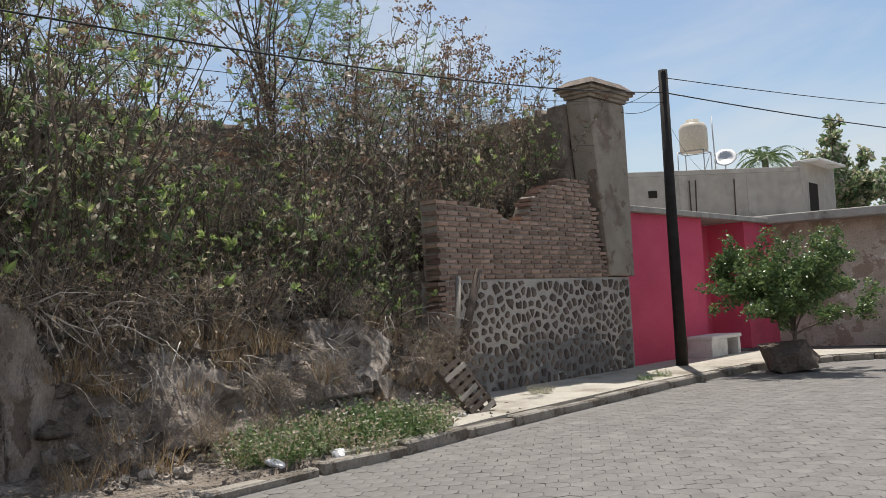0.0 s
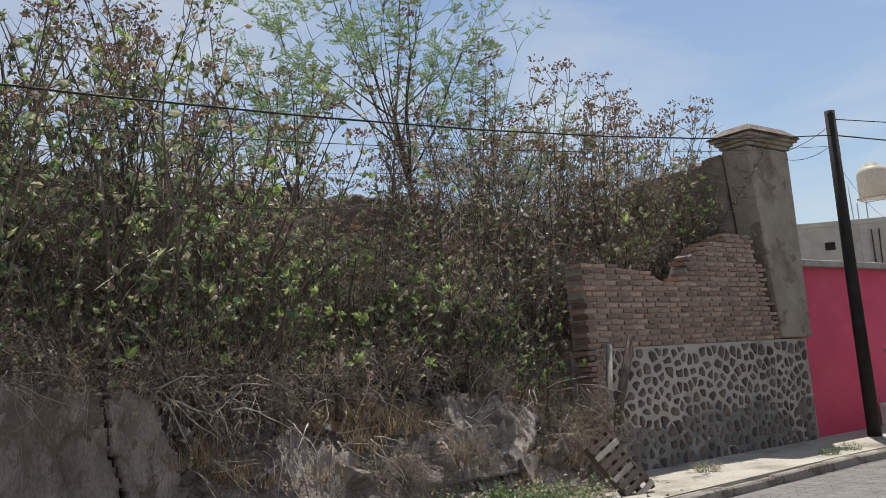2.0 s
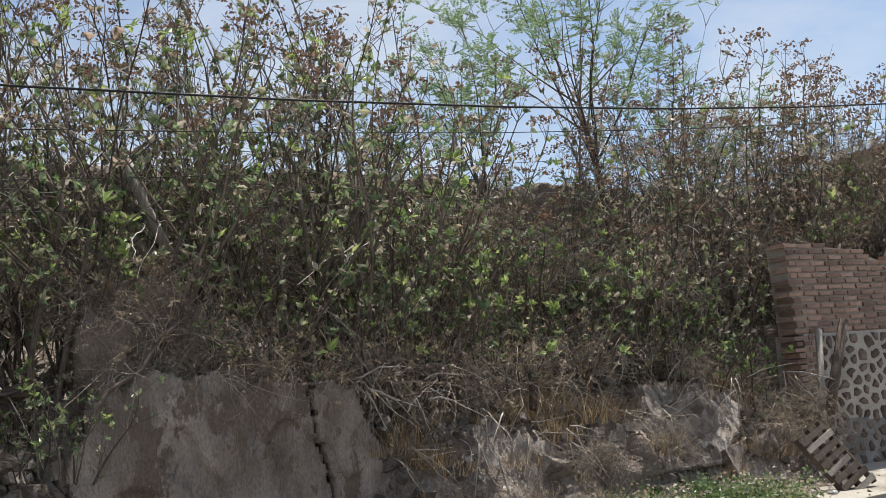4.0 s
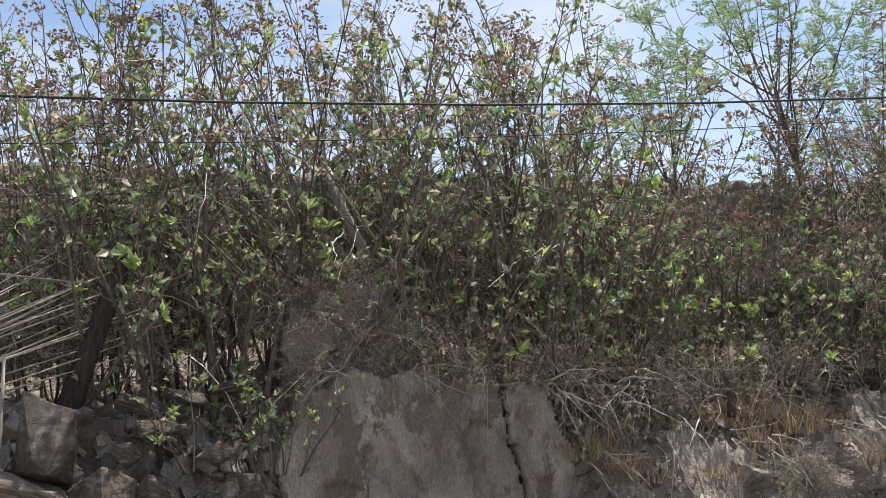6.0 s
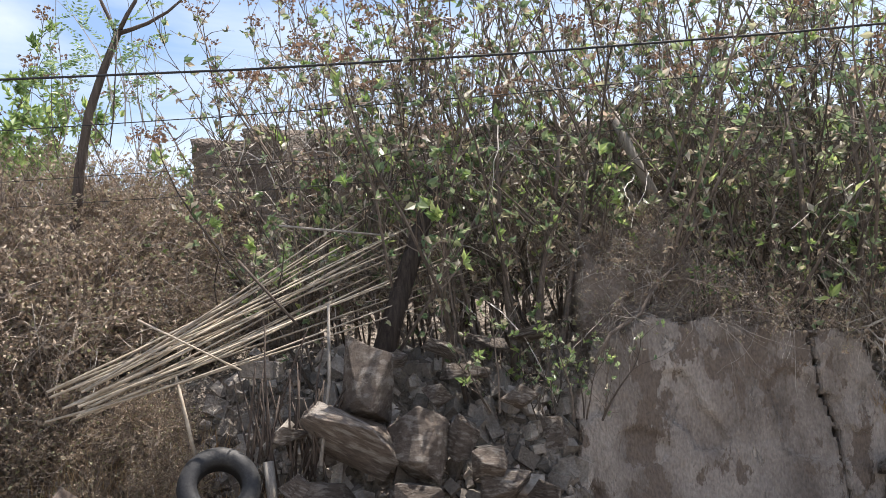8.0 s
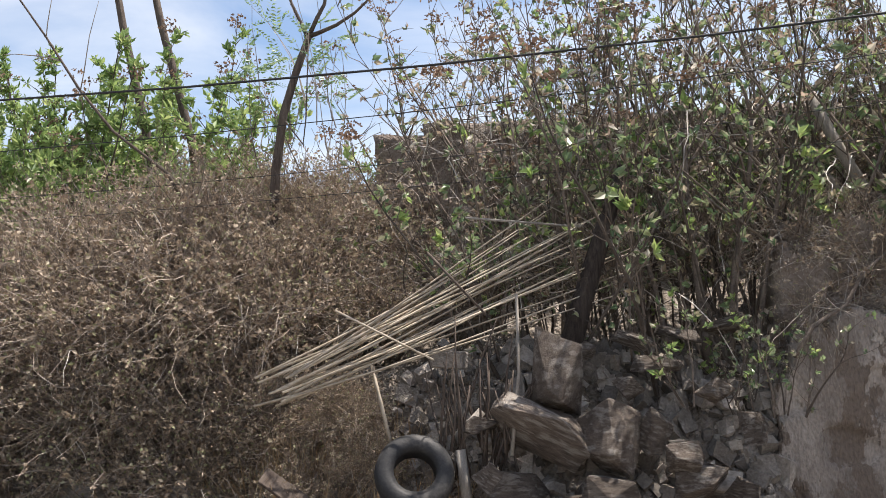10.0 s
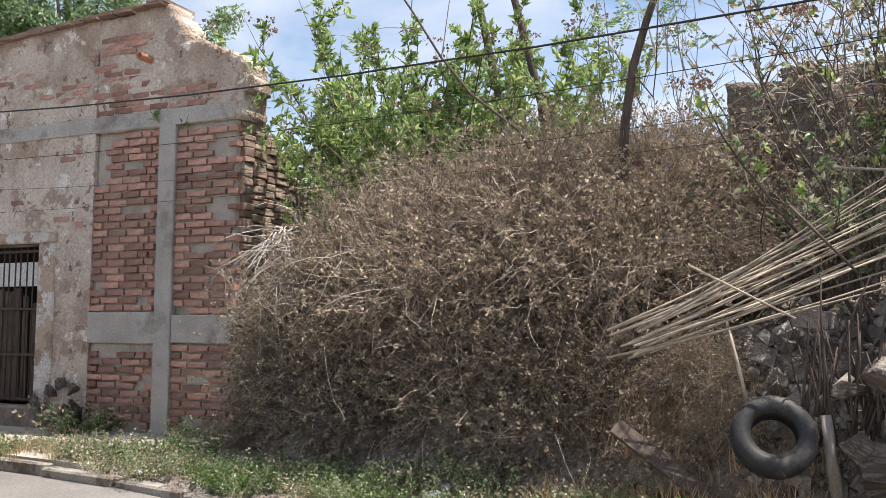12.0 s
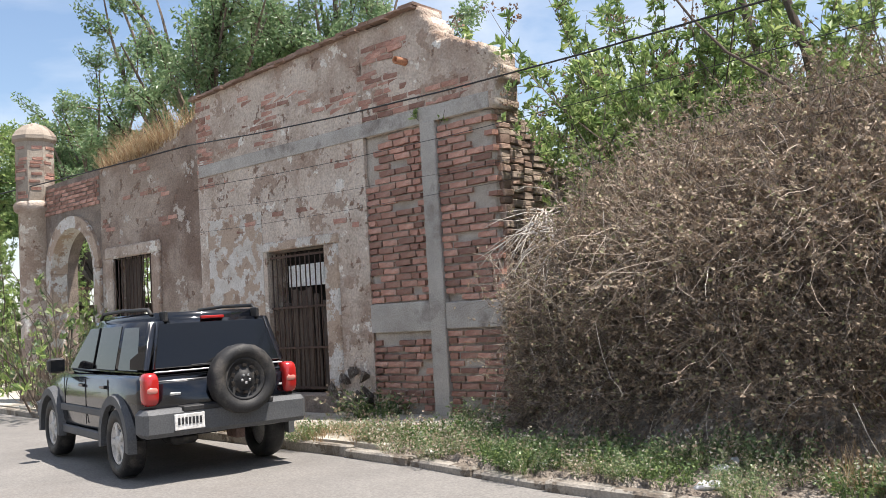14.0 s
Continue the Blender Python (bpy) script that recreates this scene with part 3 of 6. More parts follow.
# ---- houses behind and at the bend ----
G = pose(24.35, 9.12, 0, 0, 0, -52.3)
grey_house = tagged(empty("house", G), "unfinished grey concrete-block house behind", "house")
box("wall", -6.0, 5.23, 0.0, 0.2, 2.0, 4.86, M_BLOCK, grey_house)
box("roof", -6.1, 5.3, 0.201, 6.0, 4.7, 4.84, M_CEMENT, grey_house, 0.02)
box("ring_beam", -6.0, 5.23, -0.02, 0.2, 4.861, 5.0, M_CEMENT, grey_house, 0.01)
for s in (-1.2, 1.6, 3.6):
    box("column", s, s + 0.25, -0.015, 0.1, 2.0, 4.85, M_CEMENT, grey_house, 0.01)
for s in (1.9, 2.05, 3.2, -0.6):
    tube("rebar", [(s, -0.05, 3.6), (s + rnd(-.05, .05), -0.06, 4.7)], 0.018, M_IRON, grey_house, 4)
# vent opening: its inner shade is a near-black box
box("vent", 0.7, 0.95, -0.02, 0.05, 4.25, 4.45, M_DARK, grey_house)
G2 = pose(27.55, 4.98, 0, 0, 0, -7)
side_house = tagged(empty("house", G2), "grey plastered upper storey with a dark window", "house")
box("wall", 0.0, 3.3, 0.0, 0.2, 2.0, 5.15, M_BLOCK, side_house)
box("window_frame", 0.55, 1.5, -0.02, 0.05, 3.5, 4.65, M_CEMENT, side_house, 0.01)
# the pane is painted near-black for the unlit room behind it
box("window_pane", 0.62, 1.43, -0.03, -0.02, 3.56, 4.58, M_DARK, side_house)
box("canopy", 0.3, 2.8, -0.5, 0.2, 5.15, 5.22, M_WHITEPAINT, side_house, 0.01)
tan_house = tagged(empty("house"), "low dun house with a flat concrete slab roof", "house")
box("wall", 24.9, 25.2, -9.0, 5.6, 0.0, 3.2, M_PLASTER, tan_house)
box("roof", 24.2, 29, -9.2, 5.7, 3.2, 3.42, M_CEMENT, tan_house, 0.02)
# doorway filled with the painted interior shade
box("door", 24.86, 24.9, 1.2, 2.3, 0.1, 2.2, M_DARK, tan_house)
box("step", 24.3, 24.9, 0.9, 2.6, 0.0, 0.3, M_WALK, tan_house, 0.02)
# water tank on its steel stand
tank = tagged(empty("water_tank", pose(27.85, 8.08, 0)), "beige plastic water tank on a steel stand", "water tank")
lathe([(0.40, 5.86), (0.43, 5.9), (0.43, 6.55), (0.41, 6.62), (0.36, 6.72), (0.2, 6.78), (0.2, 6.86), (0.05, 6.88)], 24, M_TANK, "vessel", tank)
for x, y in ((-.4, -.4), (.4, -.4), (.4, .4), (-.4, .4)):
    tube("leg", [(x, y, 4.84), (x, y, 5.86)], 0.02, M_STEEL, tank, 4)
for z in (5.2, 5.84):
    for x0, y0, x1, y1 in ((-.4, -.4, .4, -.4), (.4, -.4, .4, .4), (.4, .4, -.4, .4), (-.4, .4, -.4, -.4)):
        tube("brace", [(x0, y0, z), (x1, y1, z)], 0.016, M_STEEL, tank, 4)
tube("brace", [(-.4, -.4, 5.2), (.4, -.4, 5.84)], 0.012, M_STEEL, tank, 4)
dish = tagged(empty("satellite_dish", pose(27.1, 6.95, 0)), "grey satellite dish on the flat roof", "satellite dish")
lathe([(0.02, 0.0), (0.2, 0.03), (0.33, 0.1), (0.32, 0.11), (0.19, 0.05), (0.02, 0.02)], 18, M_STEEL, "bowl", dish, "", pose(0, 0, 5.4, 55, 0, -80))
tube("mast", [(0.05, 0.05, 4.84), (0.02, 0.0, 5.38)], 0.02, M_STEEL, dish, 5)
mast = tagged(tube("antenna_mast", [(27.1, 7.25, 4.84), (27.08, 7.28, 6.75)], 0.02, M_STEEL, None, 5), "thin upright steel antenna mast", "antenna")
mast2 = tagged(tube("antenna_mast", [(27.9, 8.75, 4.84), (27.88, 8.8, 6.5)], 0.015, M_STEEL, None, 5), "thin upright steel antenna mast", "antenna")
# added wall across the street, unseen behind the walker, bounces sunlight onto the fronts
across = tagged(empty("wall_across"), "unseen pale wall added across the street to bounce light", "wall", kind="structure")
box("wall", -45, 40, -7.4, -7.0, -0.05, 4.6, M_ACROSS, across)

# ---- ruin at the west end ----
FY = 9.36
ruin = tagged(empty("wall_ruin"), "roofless ruined house front of brick and peeling plaster", "wall", kind="structure")

return_wall = tagged(empty("wall_return", W @ pose(4.72, 0.5, 0, 0, 0, 90)), "dark weathered wall running back from the pillar", "wall", kind="structure")
rough_slab("wall", [(0.0, 1.6), (0.0, 5.28), (1.2, 5.22), (2.6, 5.12), (4.2, 5.0), (4.2, 1.6)], -0.02, 0.3, M_ADOBE, return_wall, step=0.1, amp=0.06)


def wall_panels(parent, name, xs, zs, solid, y0, y1, material):
    """An upright wall out of butted panels; solid(x, z) leaves the openings."""
    bm = bmesh.new()
    for i in range(len(xs) - 1):
        for j in range(len(zs) - 1):
            if solid((xs[i] + xs[i + 1]) / 2, (zs[j] + zs[j + 1]) / 2):
                add_box(bm, xs[i], xs[i + 1], y0, y1, zs[j], zs[j + 1])
    bmesh.ops.remove_doubles(bm, verts=bm.verts, dist=0.0005)
    return part(name, bm, material, parent)


GATE = (-11.85, -10.42, 0.42, 2.70)
WIN = (-16.8, -15.35, 0.95, 3.0)


def hole(x, z):
    return (GATE[0] < x < GATE[1] and GATE[2] < z < GATE[3]) or (WIN[0] < x < WIN[1] and WIN[2] < z < WIN[3])


# plaster front, its broken outline, and the brick panels left bare
wall_panels(ruin, "wall", [-13.75, GATE[0], GATE[1], -9.42], [0.0, GATE[2], GATE[3], 5.5], lambda x, z: not hole(x, z), FY, FY + 0.5, M_PLASTER)
prism("wall", [(-13.75, 5.5), (-9.42, 5.5), (-9.42, 5.82), (-13.75, 5.62)], FY, FY + 0.5, M_PLASTER, ruin)
BROKEN = [(-9.42, 4.2), (-6.92, 4.2), (-6.85, 4.62), (-6.95, 5.02), (-7.3, 5.12), (-7.6, 5.3), (-7.9, 5.32), (-7.95, 5.6), (-8.10, 5.64), (-8.14, 5.87), (-9.42, 5.82)]
rough_slab("wall", BROKEN, FY, FY + 0.5, M_PLASTER, ruin, "", 0.07, 0.012)
rough_slab("wall", [(-9.42, 0.0), (-7.02, 0.0), (-7.02, 4.2), (-9.42, 4.2)], FY + 0.055, FY + 0.5, M_MORTAR, ruin, "", 0.06, 0.018)
box("band", -9.44, -8.25, FY - 0.012, FY + 0.09, 1.30, 1.72, M_CEMENT, ruin, 0.01, "grey cement band")
box("band", -7.97, -7.0, FY - 0.012, FY + 0.09, 1.32, 1.68, M_CEMENT, ruin, 0.01)
box("column", -8.25, -7.97, FY - 0.03, FY + 0.09, 0.1, 4.22, M_CEMENT, ruin, 0.012, "slim grey cement column")
box("beam", -13.7, -7.0, FY - 0.02, FY + 0.002, 4.2, 4.42, M_CEMENT, ruin, 0.008, "grey cement tie beam")
bm = bmesh.new()
cx = -13.85
while cx < -8.2:
    w = rnd(0.22, 0.34)
    cz = 5.62 + 0.25 * (cx + 13.75) / 5.6
    add_box(bm, cx, min(cx + w - 0.012, -8.12), FY - 0.10 + rnd(-0.03, 0.03), FY + 0.55, cz + 0.004, cz + 0.04 + rnd(-0.01, 0.01), 0, 0.010)
    add_box(bm, cx + 0.03, min(cx + w, -8.12), FY - 0.05 + rnd(-0.03, 0.03), FY + 0.55, cz + 0.05, cz + 0.085 + rnd(-0.012, 0.012), 0, 0.010)
    cx += w
tagged(part("coping", bm, M_BRICK_DULL, ruin, "crumbling projecting tile coping"), kind="stuff")
lathe([(0.045, 0), (0.055, 0.02), (0.055, 0.26), (0.04, 0.26), (0.035, 0.05)], 10, M_TERRACOTTA, "spout", ruin, "broken clay drain spout", pose(-8.47, FY + 0.05, 5.14, 90, 0, 0))
# side wall running back, broken down in steps
prof = [(0.06, 4.7), (0.4, 4.3), (0.8, 3.85), (1.5, 3.3), (2.2, 2.9), (4.2, 2.0)]
d0 = 0.13
while d0 < 4.0:
    d1 = d0 + rnd(0.2, 0.34)
    z, zb = top_at(d0, prof) + rnd(-0.12, 0.1), 0.0
    while zb < z:
        h = rnd(0.075, 0.12)
        bm = bmesh.new()
        add_box(bm, -7.45, -6.95 + rnd(-0.02, 0.02), FY + d0, FY + d1 + rnd(-.02, .01), zb, zb + h - 0.006, 0.012, 0.014)
        part("adobe_block", bm, random.choice((M_ADOBEBLOCK, M_ADOBEBLOCK, M_BRICK_DULL)), ruin)
        zb += h
    d0 = d1

# iron gate
gate = tagged(empty("gate"), "rusted iron bar gate with old planks tied behind", "gate")
gx0, gx1, gz0, gz1 = GATE
for k in range(12):
    x = gx0 + 0.06 + (gx1 - gx0 - 0.12) * k / 11
    tube("bar", [(x, FY + 0.06, gz0 + 0.02), (x + rnd(-.015, .015), FY + 0.06, gz1 - 0.05)], 0.012, M_IRON, gate, 5)
for z in (gz0 + 0.05, 1.1, 1.75, gz1 - 0.12):
    box("rail", gx0 + 0.02, gx1 - 0.02, FY + 0.045, FY + 0.075, z, z + 0.035, M_IRON, gate)
for k in range(7):
    x = gx0 + 0.1 + k * 0.185
    bm = bmesh.new()
    add_box(bm, x, x + rnd(0.12, 0.17), FY + 0.1, FY + 0.125, gz0 + 0.02, rnd(1.75, 2.1), 0.004, 0.012)
    part("plank", bm, M_OLDWOOD, gate)
# added sheet whose near-black colour stands in for shade behind the bars
box("backing", gx0 + 0.02, gx1 - 0.02, FY + 0.40, FY + 0.43, gz0, gz1, M_DARK, gate, 0.0, "near-black sheet for the unlit inside behind")
box("panel", gx0 + 0.35, gx1 - 0.2, FY + 0.16, FY + 0.18, 2.1, 2.45, M_WHITEPAINT, gate, 0.004, "pale board with slots")
lintel = tagged(empty("door_surround"), "flaking plaster door surround", "door surround", kind="structure")
box("lintel", gx0 - 0.1, gx1 + 0.35, FY - 0.03, FY + 0.1, gz1, gz1 + 0.16, M_WHITE, lintel, 0.02)
box("jamb", gx1, gx1 + 0.33, FY - 0.025, FY + 0.1, 0.45, gz1, M_WHITE, lintel, 0.02)
box("threshold", gx0 - 0.2, gx1 + 0.3, FY - 0.2, FY + 0.5, 0.1, gz0, M_ADOBE, lintel, 0.03)
box("whitewash", -13.5, -11.95, FY - 0.006, FY + 0.05, 0.6, 3.4, M_WHITE, ruin, 0.0, "faded whitewash patch")
# added panel that blocks the sky behind the openings so they read dark
box("back_panel", -17.0, -7.5, FY + 6, FY + 6.3, 0, 4.2, M_ADOBE, ruin)

# lower wing with barred window, arch and corner tower
wing = tagged(empty("wall_wing"), "lower ruined wing with grass growing on top", "wall", kind="structure")
wall_panels(wing, "wall", [-17.3, WIN[0], WIN[1], -13.75], [0.0, WIN[2], WIN[3], 4.75], lambda x, z: not hole(x, z), FY + 0.004, FY + 0.5, M_WINGPLASTER)
prism("wall", [(-17.3, 4.75), (-13.75, 4.75), (-13.75, 5.35), (-14.5, 5.15), (-15.6, 4.98), (-17.3, 4.92)], FY + 0.004, FY + 0.5, M_WINGPLASTER, wing)
AX, AZ, AR = -18.5, 2.88, 0.95
arch_out = [(-17.3, 0.0), (-17.3, 4.92), (-19.9, 4.86), (-19.9, 0.0), (AX - AR, 0.0)]
arch_in = [(AX - AR * math.cos(a), AZ + AR * math.sin(a)) for a in frange(0, math.pi, 0.2)]
prism("arch_wall", arch_out + arch_in + [(AX + AR, 0.0)], FY + 0.002, FY + 0.55, M_ADOBE, wing, "brick arch wall with patches of plaster")
bm = bmesh.new()
ring = frange(-0.0, math.pi, 0.2)
for a0, a1 in zip(ring, ring[1:]):
    q = [(AX - r * math.cos(a), AZ + r * math.sin(a)) for r, a in ((AR - .02, a0), (AR + .24, a0), (AR + .24, a1), (AR - .02, a1))]
    f = [bm.verts.new((x, FY - 0.07, z)) for x, z in q]
    b = [bm.verts.new((x, FY + 0.3, z)) for x, z in q]
    bm.faces.new(f), bm.faces.new(b[::-1])
    for i in range(4):
        bm.faces.new((f[i], b[i], b[(i + 1) % 4], f[(i + 1) % 4]))
part("arch_ring", bm, M_WHITE, wing, "pale moulded arch ring")
for x in (AX - AR - 0.24, AX + AR - 0.02):
    box("jamb", x, x + 0.26, FY - 0.07, FY + 0.3, 0.1, AZ, M_WHITE, wing, 0.02)
# barred window
window = tagged(empty("window_1"), "barred window in a heavy plaster surround", "window", kind="structure")
wx0, wx1, wz0, wz1 = WIN
box("surround", wx0 - 0.3, wx1 + 0.3, FY - 0.06, FY + 0.15, wz1, wz1 + 0.24, M_PLASTER, window, 0.03)
box("surround", wx0 - 0.28, wx0, FY - 0.06, FY + 0.15, wz0, wz1, M_PLASTER, window, 0.02)
box("surround", wx1, wx1 + 0.28, FY - 0.06, FY + 0.15, wz0, wz1, M_PLASTER, window, 0.02)
box("sill", wx0 - 0.3, wx1 + 0.3, FY - 0.1, FY + 0.3, wz0 - 0.16, wz0, M_PLASTER, window, 0.02)
for k in range(11):
    x = wx0 + 0.06 + (wx1 - wx0 - 0.12) * k / 10
    tube("bar", [(x, FY - 0.02, wz0), (x, FY - 0.02, wz1)], 0.012, M_IRON, window, 5)
box("shutter", wx0 + 0.02, wx0 + 0.62, FY + 0.22, FY + 0.26, wz0, wz1, M_OLDWOOD, window, 0.005)
# no second shutter: an added near-black panel paints the dark interior
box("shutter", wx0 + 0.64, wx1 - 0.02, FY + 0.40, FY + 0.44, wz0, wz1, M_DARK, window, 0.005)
tower = tagged(empty("tower", pose(-20.12, FY - 0.05, 0)), "round corner tower of peeling plaster and brick", "tower", kind="structure")
lathe([(0.44, 0), (0.42, 1.2), (0.38, 1.3), (0.37, 4.3), (0.46, 4.36), (0.47, 4.5), (0.42, 4.56)], 20, M_PLASTER, "shaft", tower)
lathe([(0.43, 4.56), (0.43, 5.9), (0.50, 5.96), (0.50, 6.04)], 8, M_OLDCEMENT, "lantern", tower, "brick upper stage patched with plaster", smooth=False)
lathe([(0.50, 6.04), (0.42, 6.16), (0.26, 6.3), (0.05, 6.38)], 8, M_OLDCEMENT, "dome", tower, smooth=False)
random.seed(83)
for k in range(46):
    t, z = math.radians(-90 + 45 * random.choice((-2, -1, 0, 1, 2)) + 22.5), 4.62 + 0.085 * random.choice(range(15))
    bm = bmesh.new()
    add_box(bm, -0.012, 0.012, -0.11, 0.11, 0, 0.065, 0.004, 0.006, pose(0.398 * math.cos(t), 0.398 * math.sin(t), z, 0, 0, math.degrees(t)) @ pose(0, rnd(-0.05, 0.05), 0))
    part("brick", bm, M_BRICK, tower)

# ---- the overgrown bank ----
def lerp_table(x, tab):
    if x <= tab[0][0]:
        return tab[0][1:]
    for p, q in zip(tab, tab[1:]):
        if x <= q[0]:
            k = (x - p[0]) / (q[0] - p[0])
            k = k * k * (3 - 2 * k)
            return [a + (b - a) * k for a, b in zip(p[1:], q[1:])]
    return tab[-1][1:]


# along the street: foot of the bank, its width, its top, and the height further back
BANK = [(-7.2, 9.5, 1.5, 0.9, 1.8), (-5.2, 8.2, 1.7, 1.5, 2.2), (-3.0, 7.35, 1.7, 1.55, 2.3), (-0.9, 7.15, 1.2, 1.45, 2.2), (0.4, 7.0, 1.0, 1.45, 2.2), (2.2, 7.1, 0.9, 1.5, 2.3), (2.7, 7.6, 0.35, 1.75, 2.4),
        (4.8, 7.55, 0.4, 1.6, 2.3), (5.4, 7.0, 0.8, 1.35, 2.2), (8.0, 6.85, 0.9, 1.25, 2.1), (10.2, 6.85, 1.1, 1.3, 2.1), (11.5, 7.2, 1.2, 1.1, 2.1), (12.0, 7.85, 0.4, 2.0, 2.5), (18, 6.95, 0.4, 2.2, 2.6)]


def bank_z(x, y):
    yb, w, h, back = lerp_table(x, BANK)
    k = (y - yb) / w
    if k < 0:
        if x > 11.7:
            return 0.05
        z = 0.10 + 0.05 * noise.noise((x * 1.3, y * 1.3, 7)) + max(0, 0.12 * (1 + k * w / 0.7))
        return z if y > kerb_y(x) + 0.14 else -0.1
    base = 0.22
    if k < 1:
        z = base + (h - base) * (k ** 0.75)
    else:
        z = h + (back - h) * min(1, (k - 1) * w / 3.0)
    amp = min(1, k * 3) * (0.24 if x < 11.5 else 0.05)
    return z + amp * noise.fractal((x * 1.6, y * 1.6, z), 0.7, 2.2, 4) * 1.1


bank = sheet("bank", -7.4, 17.0, 5.6, 14.0, 300, 110, bank_z, M_EARTH)
tagged(bank, "steep dry earth and rubble bank behind the kerb", "bank")
hill = sheet("back_lot", -40, 40, 14.0, 40, 40, 20, lambda x, y: 2.3 + 0.3 * noise.noise((x * .2, y * .2, 2)), M_EARTH)
tagged(hill, "overgrown ground behind the walls", "ground")

# cracked rendered retaining wall, in three pieces with the cracks between
retaining = tagged(empty("wall_retaining"), "cracked leaning remnant of a rendered retaining wall", "wall", kind="structure")


def ragged(pts, step=0.12, amp=0.03):
    out = []
    for (a, b), (c, d) in zip(pts, pts[1:] + pts[:1]):
        n = max(1, int(math.hypot(c - a, d - b) / step))
        for i in range(n):
            k = i / n
            j = amp if i else 0
            out.append((a + (c - a) * k + rnd(-j, j), b + (d - b) * k + rnd(-j, j)))
    return out


rough_slab("slab", [(2.2, 0.0), (2.32, 0.35), (2.28, 0.6), (2.45, 0.95), (2.42, 1.25), (2.58, 1.5), (2.62, 1.7), (2.85, 1.78), (3.05, 1.93), (3.35, 1.84), (3.6, 1.9), (3.85, 1.76), (4.1, 1.82), (4.25, 1.72), (4.43, 1.75), (4.48, 1.3), (4.60, 1.0), (4.72, 0.0)], 7.46, 7.75, M_RENDER, retaining, step=0.03)
rough_slab("slab", [(4.735, 0.0), (4.635, 1.0), (4.51, 1.32), (4.485, 1.74), (4.72, 1.72), (4.9, 1.6), (5.0, 1.4), (5.25, 0.9), (5.6, 0.0)], 7.43, 7.73, M_RENDER, retaining, step=0.03)
rough_slab("stub", [(2.55, 1.6), (2.62, 2.3), (2.72, 2.68), (3.2, 2.74), (3.7, 2.35), (3.85, 2.0), (4.3, 1.7)], 7.76, 8.2, M_ADOBE, retaining, "raised adobe stub above the wall", amp=0.12)
rough_slab("slab", [(8.3, 0.5), (8.6, 1.1), (8.8, 1.45), (9.95, 1.42), (10.3, 1.0), (9.9, 0.5)], 6.9, 7.3, M_RENDER, retaining, amp=0.12, lean=0.75)
rough_slab("slab", [(5.7, 0.3), (5.9, 1.1), (6.6, 1.25), (6.9, 1.0), (7.4, 0.9), (7.3, 0.3)], 6.85, 7.3, M_RENDER, retaining, amp=0.12, lean=0.75)
rough_slab("slab", [(7.5, 0.25), (7.6, 0.85), (8.2, 0.95), (8.3, 0.3)], 6.85, 7.3, M_ADOBE, retaining, amp=0.18, lean=0.3)
rough_slab("slab", [(10.3, 0.2), (10.4, 0.8), (11.2, 0.9), (11.4, 0.2)], 6.85, 7.3, M_ADOBE, retaining, amp=0.18, lean=0.4)
back_wall = tagged(empty("wall_back"), "old dark adobe wall behind the thicket", "wall", kind="structure")
rough_slab("wall", ragged([(-1.3, 1.5), (-1.25, 4.5), (0.0, 4.56), (4, 4.6), (9, 4.75), (14, 4.9), (17, 5.0), (17, 1.5)], 0.5, 0.04), 11.2, 11.6, M_ADOBE, back_wall, step=0.12, amp=0.1)
rough_slab("stub", ragged([(-0.95, 1.5), (-0.95, 3.5), (-0.4, 3.5), (0.2, 3.1), (0.4, 1.5)], 0.2, 0.05), 9.6, 9.9, M_ADOBE, back_wall, amp=0.12)


# ---- plants ----
def wander(p, d, length, steps, wob, up=0.0):
    """A wavering line of points from p along d."""
    p, d = Vector(p), Vector(d).normalized()
    out = [p.copy()]
    for _ in range(steps):
        d = (d + Vector((rnd(-wob, wob), rnd(-wob, wob), rnd(-wob, wob) + up))).normalized()
        p = p + d * (length / steps)
        out.append(p.copy())
    return out


def add_leaf(v, f, p, d, length, width, fold=0.25):
    d = Vector(d).normalized()
    s = d.cross(Vector((rnd(-1, 1), rnd(-1, 1), rnd(-0.4, 1))))
    s = s.normalized() if s.length > 1e-6 else Vector((1, 0, 0))
    n = s.cross(d)
    b = len(v)
    mid = p + d * length * 0.45
    v += [p, mid + s * width + n * width * fold, p + d * length - n * length * 0.12, mid - s * width + n * width * fold]
    f.append((b, b + 1, b + 2, b + 3))


def rand_dir(zmin=-1.0):
    while True:
        d = Vector((rnd(-1, 1), rnd(-1, 1), rnd(zmin, 1)))
        if 0.05 < d.length < 1:
            return d.normalized()


